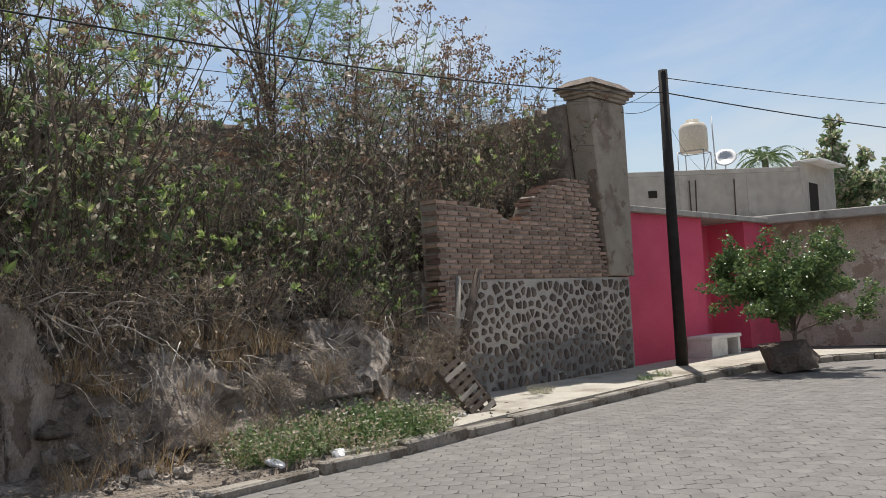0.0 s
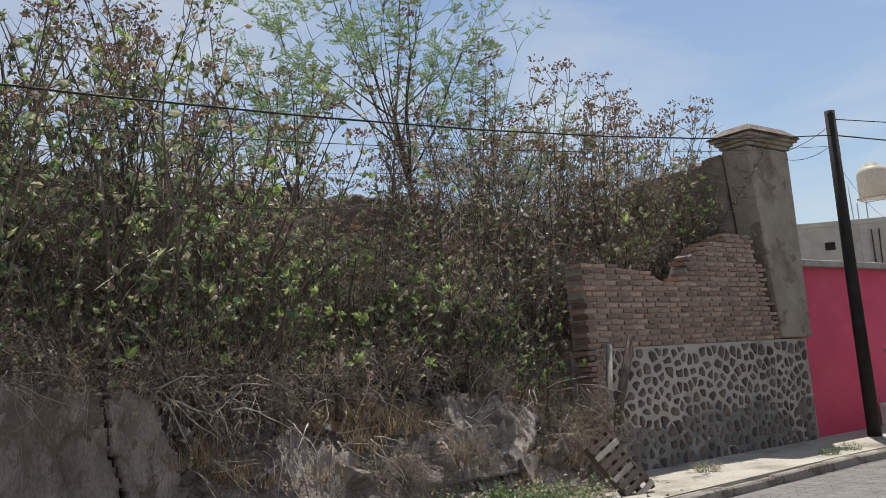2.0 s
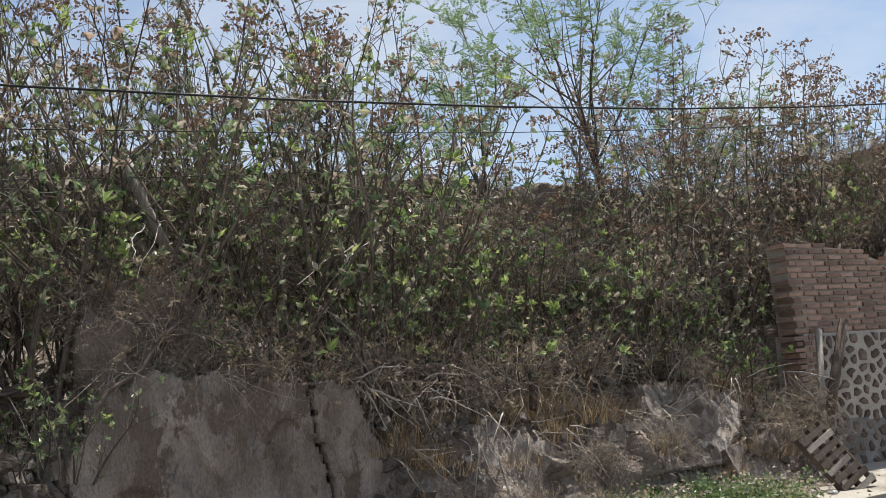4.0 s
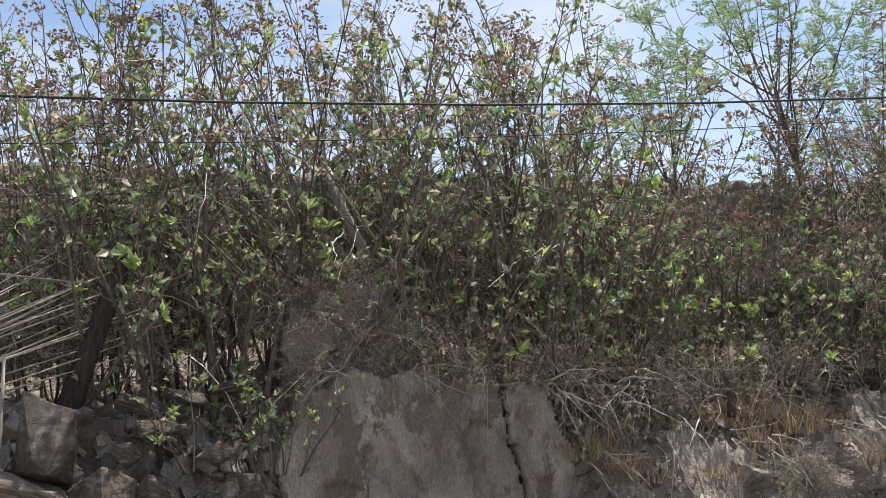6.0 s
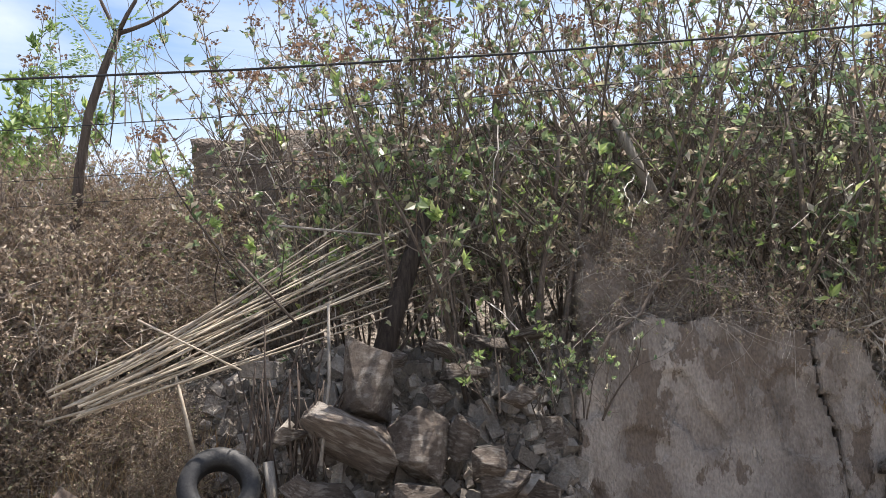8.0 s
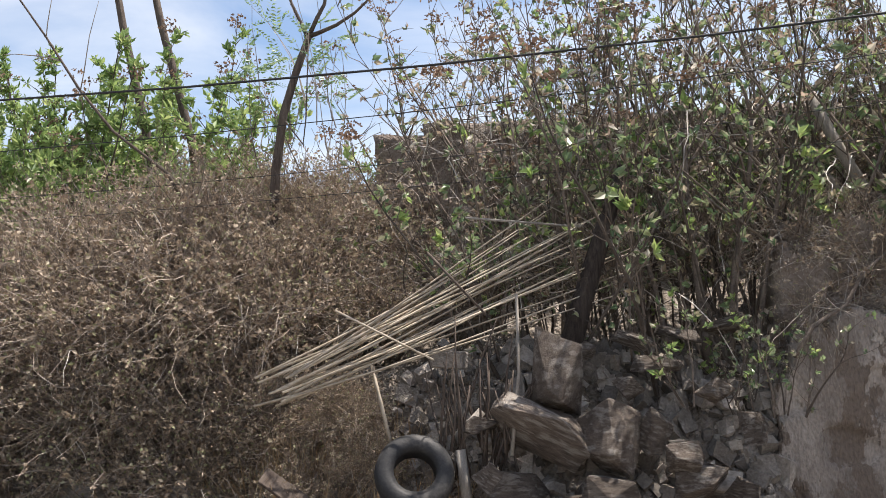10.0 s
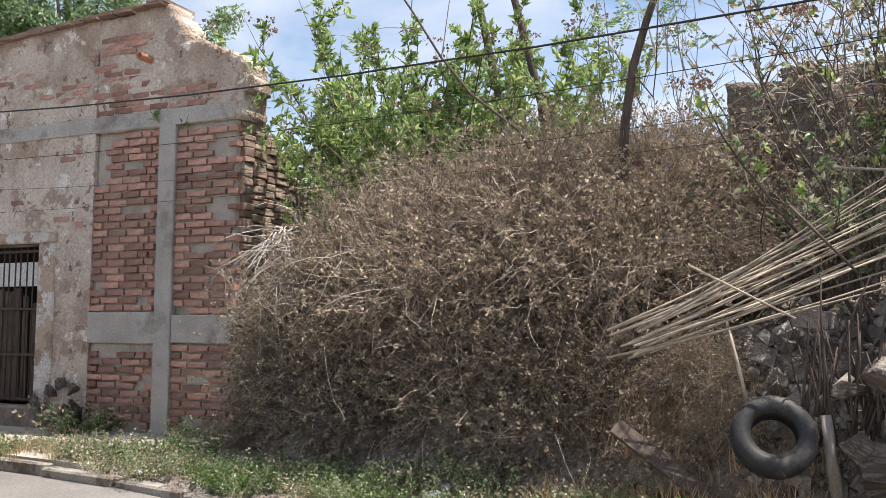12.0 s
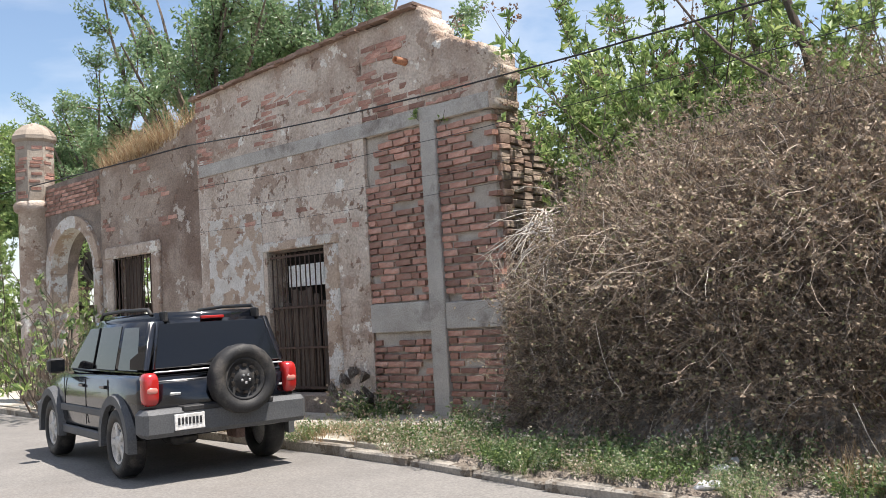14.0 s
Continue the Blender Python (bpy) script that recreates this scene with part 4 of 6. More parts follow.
def shrub(name, height, stems, spread, leaves, leaf_len, leaf_w, leaf_material, twig_material, seed, low=0.25, rosettes=0, heads=0, twigs=9, droop=0.0, thick=0.016, dead=0):
    """Upright stems with side twigs; the leaves sit in bunches at the twigs' nodes, and some twigs are dead and bare."""
    random.seed(seed)
    root = empty(name)
    sv, sf, lv, lf, rv, rf, hv, hf, dv, df = [], [], [], [], [], [], [], [], [], []
    tips = []
    for s in range(stems):
        a = rnd(0, 6.28)
        r = spread * math.sqrt(rnd(0, 1)) * 0.35
        h = height * rnd(0.55, 1.0)
        d = Vector((math.cos(a) * rnd(0, 0.35) * spread, math.sin(a) * rnd(0, 0.35) * spread, 1))
        line = wander((r * math.cos(a), r * math.sin(a), -0.15), d, h + 0.15, 8, 0.20, 0.07)
        r0 = thick * rnd(0.45, 1.3)
        tube_data(line, [r0 * (1 - 0.09 * i) for i in range(9)], 5, sv, sf, False)
        for t in range(twigs):
            k = rnd(low, 1.0)
            i = min(7, int(k * 8))
            q = line[i].lerp(line[i + 1], rnd(0, 1))
            ln = rnd(0.25, 0.8) * (1.15 - 0.5 * k)
            tw = wander(q, rand_dir(-0.1) + Vector((0, 0, 0.45 - droop)), ln, 4, 0.28, -droop * 0.3)
            tube_data(tw, [0.006, 0.005, 0.004, 0.003, 0.002], 3, sv, sf, False)
            tips.append(tw)
        tips.append(line[-4:])
        if heads and rnd(0, 1) < heads:           # flat umbels of dried flowers on branched stalks
            for c in range(random.choice((2, 3, 4))):
                top = wander(line[-1], rand_dir(0.1) + Vector((0, 0, 1.1)), rnd(0.12, 0.4), 3, 0.15)
                tube_data(top, [0.004, 0.004, 0.003, 0.002], 3, sv, sf, False)
                for e in range(16):
                    o = rand_dir()
                    add_leaf(hv, hf, top[-1] + Vector((o.x * 0.09, o.y * 0.09, o.z * 0.025)), rand_dir(-0.3), rnd(0.03, 0.06), rnd(0.010, 0.02))
    for s in range(dead):                         # dead bare twigs sagging through the stems
        a = rnd(0, 6.28)
        tw = wander((math.cos(a) * spread * rnd(0, 0.5), math.sin(a) * spread * rnd(0, 0.5), height * rnd(0.1, 0.75)), rand_dir(-0.6), rnd(0.5, 1.3), 7, 0.3, -0.08)
        r0 = rnd(0.003, 0.008)
        tube_data(tw, [r0 * (1 - 0.1 * i) for i in range(8)], 3, dv, df, False)
    bunches = max(1, leaves // (5 * len(tips)))
    for tw in tips:
        if rnd(0, 1) < 0.18:
            continue
        for c in range(bunches):
            i = rnd(0.4, len(tw) - 1.001)
            q = tw[int(i)].lerp(tw[int(i) + 1], i % 1)
            ax = rand_dir(-0.4) + Vector((0, 0, 0.15 - droop))
            for e in range(random.choice((3, 4, 5, 6, 7))):
                k = rnd(0.5, 1.3)
                add_leaf(lv, lf, q + rand_dir() * 0.015, ax + rand_dir() * 0.9, leaf_len * k, leaf_w * k)
    for c in range(rosettes):
        p = random.choice(tips)[-1] + rand_dir() * 0.05
        ax = (rand_dir(0) + Vector((0, 0, 0.7))).normalized()
        big = rnd(0.55, 1.25)
        for j in range(random.choice((3, 5, 7, 9))):
            d = (ax + rand_dir() * 1.1).normalized()
            k = big * rnd(0.6, 1.2)
            add_leaf(rv, rf, p - ax * rnd(0, 0.06), d, 0.12 * k, 0.028 * k, 0.4)
    tagged(part("stem_tangle", mesh_of("stem_tangle", sv, sf, twig_material), twig_material, root), kind="stuff")
    tagged(part("foliage", mesh_of("foliage", lv, lf, leaf_material), leaf_material, root), kind="stuff")
    if dv:
        tagged(part("dead_growth", mesh_of("dead_growth", dv, df, M_PALE_TWIG), M_PALE_TWIG, root, "dead bare twigs"), kind="stuff")
    if rv:
        tagged(part("young_foliage", mesh_of("young_foliage", rv, rf, L_BRIGHT), L_BRIGHT, root, "bright yellow-green leaf rosettes"), kind="stuff")
    if hv:
        tagged(part("seed_head", mesh_of("seed_head", hv, hf, L_HEAD), L_HEAD, root, "dark dried seed heads"), kind="stuff")
    return root


def dry_bush(name, rx, ry, rz, twigs, leaves, leaf_len, leaf_w, leaf_material, twig_material, seed, pale=0):
    """A dense dome of thin tangled twigs with small withered leaves in bunches, and bleached runners over it."""
    random.seed(seed)
    root = empty(name)
    sv, sf, lv, lf, pv, pf = [], [], [], [], [], []
    for k in range(twigs):
        d = rand_dir(-0.05)
        r = rnd(0.3, 0.82)
        lump = 0.85 + 0.4 * noise.noise(d * 2.3 + Vector((seed, 0, 0)))
        p = Vector((d.x * rx * r, d.y * ry * r, d.z * rz * r)) * lump
        out = Vector((d.x * rx, d.y * ry, d.z * rz)).normalized()
        line = wander(p, out + rand_dir() * 0.9, rnd(0.35, 0.9), 5, 0.45, -0.02)
        q0 = rnd(0.6, 1.5)
        tube_data(line, [q0 * w for w in (0.0034, 0.003, 0.0027, 0.0024, 0.002, 0.0015)], 3, sv, sf, False)
        for c in range(max(1, leaves // (4 * twigs))):
            i = rnd(0.6, 4.99)
            q = line[int(i)].lerp(line[int(i) + 1], i % 1)
            for e in range(random.choice((2, 3, 4, 5, 6))):
                s = rnd(0.6, 1.4)
                add_leaf(lv, lf, q + rand_dir() * 0.025, rand_dir(-0.8), leaf_len * s, leaf_w * s)
    for k in range(pale):
        d = rand_dir(0.0)
        p = Vector((d.x * rx, d.y * ry, d.z * rz)) * rnd(0.75, 0.98)
        line = wander(p, Vector((d.x, d.y, 0)) * 0.5 + rand_dir() * 0.8 - Vector((0, 0, 0.5)), rnd(0.4, 1.2), 7, 0.3, -0.12)
        q0 = rnd(0.002, 0.004)
        tube_data(line, [q0 * (1 - 0.09 * i) for i in range(8)], 3, pv, pf, False)
    tagged(part("twig_tangle", mesh_of("twig_tangle", sv, sf, twig_material), twig_material, root), kind="stuff")
    tagged(part("foliage", mesh_of("foliage", lv, lf, leaf_material), leaf_material, root), kind="stuff")
    if pv:
        tagged(part("dead_growth", mesh_of("dead_growth", pv, pf, M_PALE_TWIG), M_PALE_TWIG, root, "bleached dead runners"), kind="stuff")
    return root


def tuft(name, blades, height, spread, material, seed, width=0.006, leafy=None):
    random.seed(seed)
    root = empty(name)
    v, f, lv, lf = [], [], [], []
    for k in range(blades):
        a, r = rnd(0, 6.28), spread * math.sqrt(rnd(0, 1)) * 0.5
        line = wander((r * math.cos(a), r * math.sin(a), -0.03), Vector((math.cos(a) * rnd(0, .8), math.sin(a) * rnd(0, .8), 1)), height * rnd(0.4, 1), 3, 0.22, -0.12)
        s = Vector((-math.sin(a + rnd(-1, 1)), math.cos(a), 0)) * width
        b = len(v)
        for i, p in enumerate(line):
            w = s * (1 - i * 0.3)
            v += [p - w, p + w]
        for i in range(3):
            f.append((b + 2 * i, b + 2 * i + 1, b + 2 * i + 3, b + 2 * i + 2))
        if leafy:
            for c in range(7):
                i = rnd(0.5, 2.99)
                add_leaf(lv, lf, line[int(i)].lerp(line[int(i) + 1], i % 1), rand_dir(-0.2), rnd(0.02, 0.045), rnd(0.007, 0.014))
    tagged(part("stalk_tangle", mesh_of("stalk_tangle", v, f, material), material, root), kind="stuff")
    if leafy:
        tagged(part("foliage", mesh_of("foliage", lv, lf, leafy), leafy, root), kind="stuff")
    return root


def crown_tree(name, trunk_h, trunk_r, crown_r, crown_h, limbs, leaves, leaf_len, leaf_w, material, seed, bark=M_BARK, pinnate=False, lean=(0, 0)):
    """Tapered trunk, limbs, and a crown of leaf clumps with gaps."""
    random.seed(seed)
    root = empty(name)
    tv, tf, bv, bf, lv, lf = [], [], [], [], [], []
    line = wander((0, 0, -0.2), (lean[0], lean[1], 1), trunk_h + 0.2, 6, 0.07)
    tube_data(line, [trunk_r * (1 - 0.07 * i) for i in range(7)], 8, tv, tf)
    top = line[-1]
    ends = []
    for k in range(limbs):
        d = rand_dir(0.05)
        d.z += 0.35
        start = line[random.choice((4, 5, 6))]
        tgt = top + Vector((d.x * crown_r, d.y * crown_r, d.z * crown_h))
        ln = (tgt - start).length * rnd(0.75, 1.0)
        br = wander(start, tgt - start, ln, 6, 0.13)
        tube_data(br, [trunk_r * (0.26 if pinnate else 0.42) * (1 - 0.14 * i) for i in range(7)], 5, bv, bf, False)
        for t in range(7):
            i = random.choice((2, 3, 4, 5, 6))
            tw = wander(br[i], (br[i] - start).normalized() + rand_dir() * 0.9, crown_r * rnd(0.2, 0.42), 4, 0.25)
            tube_data(tw, [trunk_r * 0.1, trunk_r * 0.08, trunk_r * 0.06, trunk_r * 0.05, trunk_r * 0.03], 3, bv, bf, False)
            ends.append(tw)
    per = max(1, leaves // len(ends))
    for tw in ends:
        if pinnate:
            for c in range(max(1, per // 16)):
                p = tw[random.choice((2, 3, 4))]
                d = (rand_dir(-0.2) + Vector((0, 0, 0.2))).normalized()
                side = d.cross(Vector((0, 0, 1))).normalized()
                rach = rnd(0.16, 0.28)
                for j in range(8):
                    q = p + d * rach * (j + 1) / 8
                    for sg in (-1, 1):
                        add_leaf(lv, lf, q, side * sg + d * 0.5, leaf_len, leaf_w, 0.1)
        else:
            for c in range(per):
                i = rnd(0.5, 3.99)
                q = tw[int(i)].lerp(tw[int(i) + 1], i % 1) + rand_dir() * crown_r * 0.07
                s = rnd(0.6, 1.3)
                add_leaf(lv, lf, q, rand_dir(-0.7), leaf_len * s, leaf_w * s)
    part("trunk", mesh_of("trunk", tv, tf, bark, True), bark, root)
    tagged(part("branchwork", mesh_of("branchwork", bv, bf, bark), bark, root), kind="stuff")
    if lv:
        tagged(part("crown", mesh_of("crown", lv, lf, material), material, root), kind="stuff")
    return root


def place(protos, spots, label, category, group):
    """Sets copies of the prototypes at (x, y, z, size) in turn; the first use is the prototype itself."""
    used = set()
    for k, (x, y, z, s) in enumerate(spots):
        p = protos[k % len(protos)]
        m = Matrix.LocRotScale((x, y, z), Euler((0, 0, rnd(0, 6.28))), (s, s, s))
        if p.name in used:
            o = copy_thing(p, Matrix.Identity(4))
            o.matrix_basis = m
        else:
            used.add(p.name)
            o = p
            o.matrix_basis = m
        tagged(o, label, category, group)


TALL = [shrub("shrub", 4.6, 8, 1.6, 1550, 0.092, 0.025, (L_GREEN, L_MIX, L_GREEN)[k % 3], M_BARK, 20 + k, 0.22, rosettes=24 if k % 2 == 0 else 9, heads=0.9, twigs=20, thick=0.018, dead=16) for k in range(6)]
BROWN = [shrub("shrub", 3.5, 9, 2.0, 1350, 0.074, 0.021, L_MIX, M_BARK, 40 + k, 0.1, rosettes=3, heads=0.9, twigs=18, droop=0.12, dead=34) for k in range(4)]
LOWG = [shrub("shrub", 1.3, 9, 1.8, 520, 0.085, 0.024, (L_GREEN, L_STREET, L_GREEN)[k], M_BARK, 60 + k, 0.1, rosettes=(26, 8, 16)[k], twigs=9) for k in range(3)]
DRYB = [dry_bush("bush", 1.3, 1.1, 1.25, 1050, 11500, 0.040, 0.013, L_DRY, M_BRUSH, 80 + k, 9) for k in range(4)]
TANGLE = [dry_bush("brush", 0.9, 0.5, 0.6, 200, 760, 0.05, 0.013, L_DRY, (M_TWIG, M_BRUSH, M_TWIG)[k], 90 + k, 18) for k in range(3)]
OLE = [shrub("shrub", 3.6, 16, 2.8, 10500, 0.11, 0.020, L_TREE, M_BARK, 70 + k, 0.06, rosettes=90, twigs=18, heads=0.5) for k in range(2)]

random.seed(5)
spots = []
for k in range(32):
    x = 0.6 + 6.1 * (k + rnd(-0.3, 0.3)) / 32
    y = (8.1 if x < 2.7 else 8.35) + (k % 3) * 0.6 + rnd(-0.15, 0.15)
    spots.append((x, y, bank_z(x, y) - 0.05, rnd(0.85, 1.1) * (0.8 if x < 1.5 else 1.0)))
for k in range(12):
    x = 7.1 + 4.6 * (k + rnd(-0.3, 0.3)) / 12
    y = 8.8 + (k % 3) * 0.6 + rnd(-0.15, 0.15)
    spots.append((x, y, bank_z(x, y) - 0.05, rnd(0.6, 0.78)))
place(TALL, spots, "tall half-dry shrub with small green and brown leaves", "shrub", "shrubs on the bank")
spots = []
for k in range(22):
    x = 6.2 + 9.1 * (k + rnd(-0.3, 0.3)) / 22
    y = 8.75 + (k % 2) * 0.7 + rnd(-0.15, 0.15) + (0.2 if x > 11.3 else 0)
    spots.append((x, y, bank_z(x, y) - 0.05, rnd(0.72, 1.0) * (0.95 if x < 9.5 else 1.12 if x < 12 else 1.2)))
spots += [(11.0 + 0.62 * k, 9.3 + 0.5 * (k % 2), 2.3, rnd(1.2, 1.38)) for k in range(10)]
spots += [(-0.1, 9.6, 2.3, 0.9), (0.5, 9.4, 2.2, 1.0), (-0.3, 10.5, 2.4, 1.0), (0.9, 10.0, 2.4, 1.05), (15.6, 8.4, 2.3, 1.0), (16.2, 8.5, 2.3, 0.95), (15.1, 8.7, 2.3, 1.1), (14.4, 9.0, 2.3, 1.15), (13.4, 9.2, 2.3, 1.2)]
place(BROWN, spots, "drooping brown shrub with withered leaves", "shrub", "brown shrubs behind the wall")
spots = [(4.9, 7.75, 1.75, 0.8), (5.9, 7.6, 2.0, 0.8), (5.5, 7.6, 1.7, 0.75), (7.6, 7.9, 1.6, 0.9), (8.2, 8.0, 1.7, 0.9), (10.3, 8.0, 1.3, 0.8), (9.7, 7.9, 1.5, 0.7), (11.1, 7.7, 1.1, 0.8), (2.35, 7.3, 1.2, 0.55), (1.9, 7.4, 1.3, 0.6), (3.6, 7.75, 1.9, 0.4), (0.2, 8.2, 1.9, 0.7), (-0.4, 8.6, 2.3, 0.7), (15.4, 7.85, 3.7, 0.9), (14.7, 7.95, 3.3, 0.8), (15.8, 7.8, 4.3, 0.7), (13.8, 8.1, 3.0, 0.8)]
spots += [(5.3, 8.0, 2.3, 0.7), (6.4, 8.0, 2.2, 0.75), (7.0, 7.95, 1.9, 0.7), (8.9, 8.1, 1.9, 0.9), (9.3, 8.2, 2.3, 0.8), (10.0, 8.1, 1.8, 0.75), (6.0, 8.1, 2.9, 0.7), (4.5, 8.1, 2.9, 0.6), (7.8, 8.3, 2.6, 0.7), (11.0, 8.2, 1.9, 0.85), (2.6, 8.0, 2.6, 0.5), (1.4, 8.0, 2.8, 0.5)]
place(LOWG, spots, "leafy low shrub with bright green shoots", "shrub", "green shrubs on the bank")
spots = [(-5.3, 8.75, 1.5, 0.85), (-4.6, 8.45, 1.75, 0.95), (-3.6, 8.2, 1.8, 1.0), (-2.6, 8.15, 1.75, 1.0), (-1.8, 8.2, 1.8, 0.85), (-5.6, 8.85, 1.0, 0.8), (-4.9, 8.5, 1.1, 0.85), (-4.1, 8.25, 1.15, 0.85), (-3.1, 8.1, 1.15, 0.9), (-2.3, 8.0, 1.1, 0.8), (-1.7, 7.8, 1.0, 0.6), (-5.5, 9.3, 1.5, 0.85), (-4.6, 9.0, 2.1, 1.0), (-3.6, 8.8, 2.3, 1.0), (-2.5, 8.7, 2.35, 1.0), (-1.6, 8.7, 2.2, 0.9), (-4.2, 9.5, 2.5, 0.95), (-3.0, 9.5, 2.7, 0.95), (-1.9, 9.4, 2.75, 0.95), (-1.1, 9.3, 2.6, 0.85), (-1.6, 9.9, 2.9, 0.85), (-0.9, 8.5, 1.9, 0.6), (-2.8, 10.0, 2.9, 0.85)]
spots += [(-5.7, 8.9, 0.45, 0.8), (-4.9, 8.55, 0.5, 0.85), (-4.0, 8.3, 0.5, 0.9), (-3.1, 8.15, 0.5, 0.9), (-2.2, 7.95, 0.5, 0.85), (-1.5, 7.75, 0.55, 0.55), (-6.1, 8.8, 0.1, 0.5), (-1.25, 7.35, 0.5, 0.38), (-0.75, 7.4, 0.75, 0.32), (-1.0, 7.6, 1.1, 0.4)]
place(DRYB, spots, "dense dried bush of tangled twigs and ochre leaves", "bush", "dry bushes on the slope")
spots = [(5.0, 7.6, 1.7, 0.9), (6.0, 7.6, 1.6, 0.9), (7.0, 7.7, 1.5, 0.9), (8.0, 7.8, 1.6, 0.9), (9.4, 8.0, 1.6, 0.9), (10.8, 7.7, 1.1, 0.8), (3.4, 7.9, 2.2, 0.8), (4.2, 7.9, 1.9, 0.8), (1.2, 8.3, 2.2, 0.8), (0.2, 8.5, 2.3, 0.8), (11.4, 7.2, 0.6, 0.5), (2.3, 8.5, 2.4, 0.9), (14.6, 8.0, 3.4, 0.9), (13.6, 8.15, 3.2, 0.9), (12.6, 8.3, 3.0, 0.8), (15.3, 7.85, 4.0, 0.8), (2.8, 7.65, 1.85, 0.45), (3.5, 7.6, 1.85, 0.45), (4.2, 7.6, 1.75, 0.45), (4.8, 7.55, 1.65, 0.45), (7.3, 6.9, 0.7, 0.45), (8.4, 6.95, 0.7, 0.5), (10.3, 6.9, 0.8, 0.55), (9.5, 7.3, 1.5, 0.4), (15.0, 8.0, 4.6, 0.7), (11.0, 6.95, 0.55, 0.6), (11.25, 7.05, 0.95, 0.55), (10.9, 6.75, 0.3, 0.45), (6.3, 6.75, 0.35, 0.4), (7.0, 6.65, 0.3, 0.35)]
spots += [(2.9 + 0.56 * k, 8.1 + 0.25 * (k % 3), 2.35 + 0.45 * (k % 3) + rnd(-0.1, 0.1), rnd(0.75, 1.0)) for k in range(0, 16, 2)]
spots += [(3.0, 7.74, 2.3, 0.5), (3.6, 7.74, 2.15, 0.45), (3.3, 7.76, 2.65, 0.4)]
place(TANGLE, spots, "heap of dry brushwood and dead creepers", "brushwood", "brushwood on the bank")
place(OLE, [(-5.6, 11.3, 2.0, 1.1), (-5.2, 11.7, 2.1, 1.15), (-4.6, 12.1, 2.2, 1.1), (-6.2, 12.2, 2.1, 1.2), (-3.9, 11.6, 2.2, 0.95), (-5.0, 11.2, 2.0, 1.05), (-4.2, 11.5, 2.2, 0.9), (-5.9, 12.4, 2.2, 1.15), (-4.6, 10.5, 2.2, 0.8), (-6.9, 13.0, 2.2, 1.2), (-5.5, 10.5, 1.9, 0.75), (-3.9, 10.7, 2.3, 0.7), (-18.4, 12.5, 0.1, 0.9), (-24.5, 11.0, 0, 1.3), (-27, 11.6, 0, 1.5), (-30, 11.8, 0, 1.6), (-33.5, 12.0, 0, 1.6), (-37, 11.8, 0, 1.1), (-41, 12, 0, 1.1), (-46, 9.5, 0, 1.1), (-50, 6.5, 0, 1.1), (-55, 3, 0, 1.2), (-52, 10, 0, 1.3), (-48, 12, 0, 1.5), (-60, 8, 0, 1.6), (-63, 13, 0, 1.6), (-58, 4, 0, 1.6), (-44, 14, 0, 1.4)], "bright green leafy shrub by the ruin", "shrub", "green shrubs by the ruin")

feather = [crown_tree("tree", 3.0, 0.07, 2.3, 2.6, 13, 14000, 0.055, 0.012, L_FEATHER, 101, pinnate=True), crown_tree("tree", 2.6, 0.06, 2.0, 2.2, 11, 11000, 0.055, 0.012, L_FEATHER, 102, pinnate=True)]
place(feather, [(11.6, 10.4, 3.0, 1.05), (9.3, 10.6, 2.2, 1.0), (13.6, 10.7, 2.0, 0.9)], "slender tree with feathery light green leaves", "tree", "feathery trees")
big = [crown_tree("tree", 4.5, 0.28, 4.2, 4.2, 26, 42000, 0.15, 0.045, L_TREE, 111), crown_tree("tree", 5.5, 0.3, 3.6, 6.0, 26, 36000, 0.14, 0.032, L_FEATHER, 112)]
place(big, [(-32, 16.5, 0, 1.0), (-24.8, 17.2, 0, 1.12), (-40, 15, 0, 1.1), (-21.5, 21, 0, 1.15), (-47, 14, 0, 1.0), (-27.5, 14.5, 0, 0.8)], "large leafy shade tree beyond the ruin", "tree", "shade trees")
place([crown_tree("tree", 5.2, 0.2, 2.4, 3.2, 16, 9000, 0.24, 0.08, L_GREEN, 121)], [(48.0, 6.7, 0, 1.0), (45, 3.5, 0, 0.8)], "dark tree beyond the houses", "tree", "far trees")
palm = tagged(empty("palm"), "palm with drooping fronds beyond the houses", "palm")
tube("trunk", [(0, 0, 0), (0.1, 0, 4), (0.05, 0, 7.2)], [0.22, 0.18, 0.16], M_BARK, palm, 8)
random.seed(125)
for k in range(26):
    t, rise = k * 2.4, rnd(-0.1, 0.9)
    line = [Vector((0.05, 0, 7.2))]
    for i in range(7):
        line.append(line[-1] + Vector((math.cos(t), math.sin(t), rise - i * 0.26)).normalized() * 0.27)
    fv, ff = [], []
    tube_data(line, [0.02 - 0.002 * i for i in range(8)], 3, fv, ff, False)
    for i in range(1, 8):
        for sg in (-1, 1):
            for e in (0.0, 0.5):
                q = line[i - 1].lerp(line[i], e)
                add_leaf(fv, ff, q, Vector((-math.sin(t) * sg, math.cos(t) * sg, -0.3)) + (line[i] - line[i - 1]).normalized() * 0.7, 0.45, 0.025)
    part("frond", mesh_of("frond", fv, ff, L_STREET), L_STREET, palm)
palm.matrix_basis = pose(45.0, 9.7, 0.6)
st = crown_tree("tree", 0.95, 0.055, 1.45, 1.05, 26, 20000, 0.075, 0.026, L_STREET, 131)
st.matrix_basis = pose(17.85, 3.5, 0.1)
tagged(st, "small round street tree with yellow-green leaves", "tree")
bare = empty("tree")
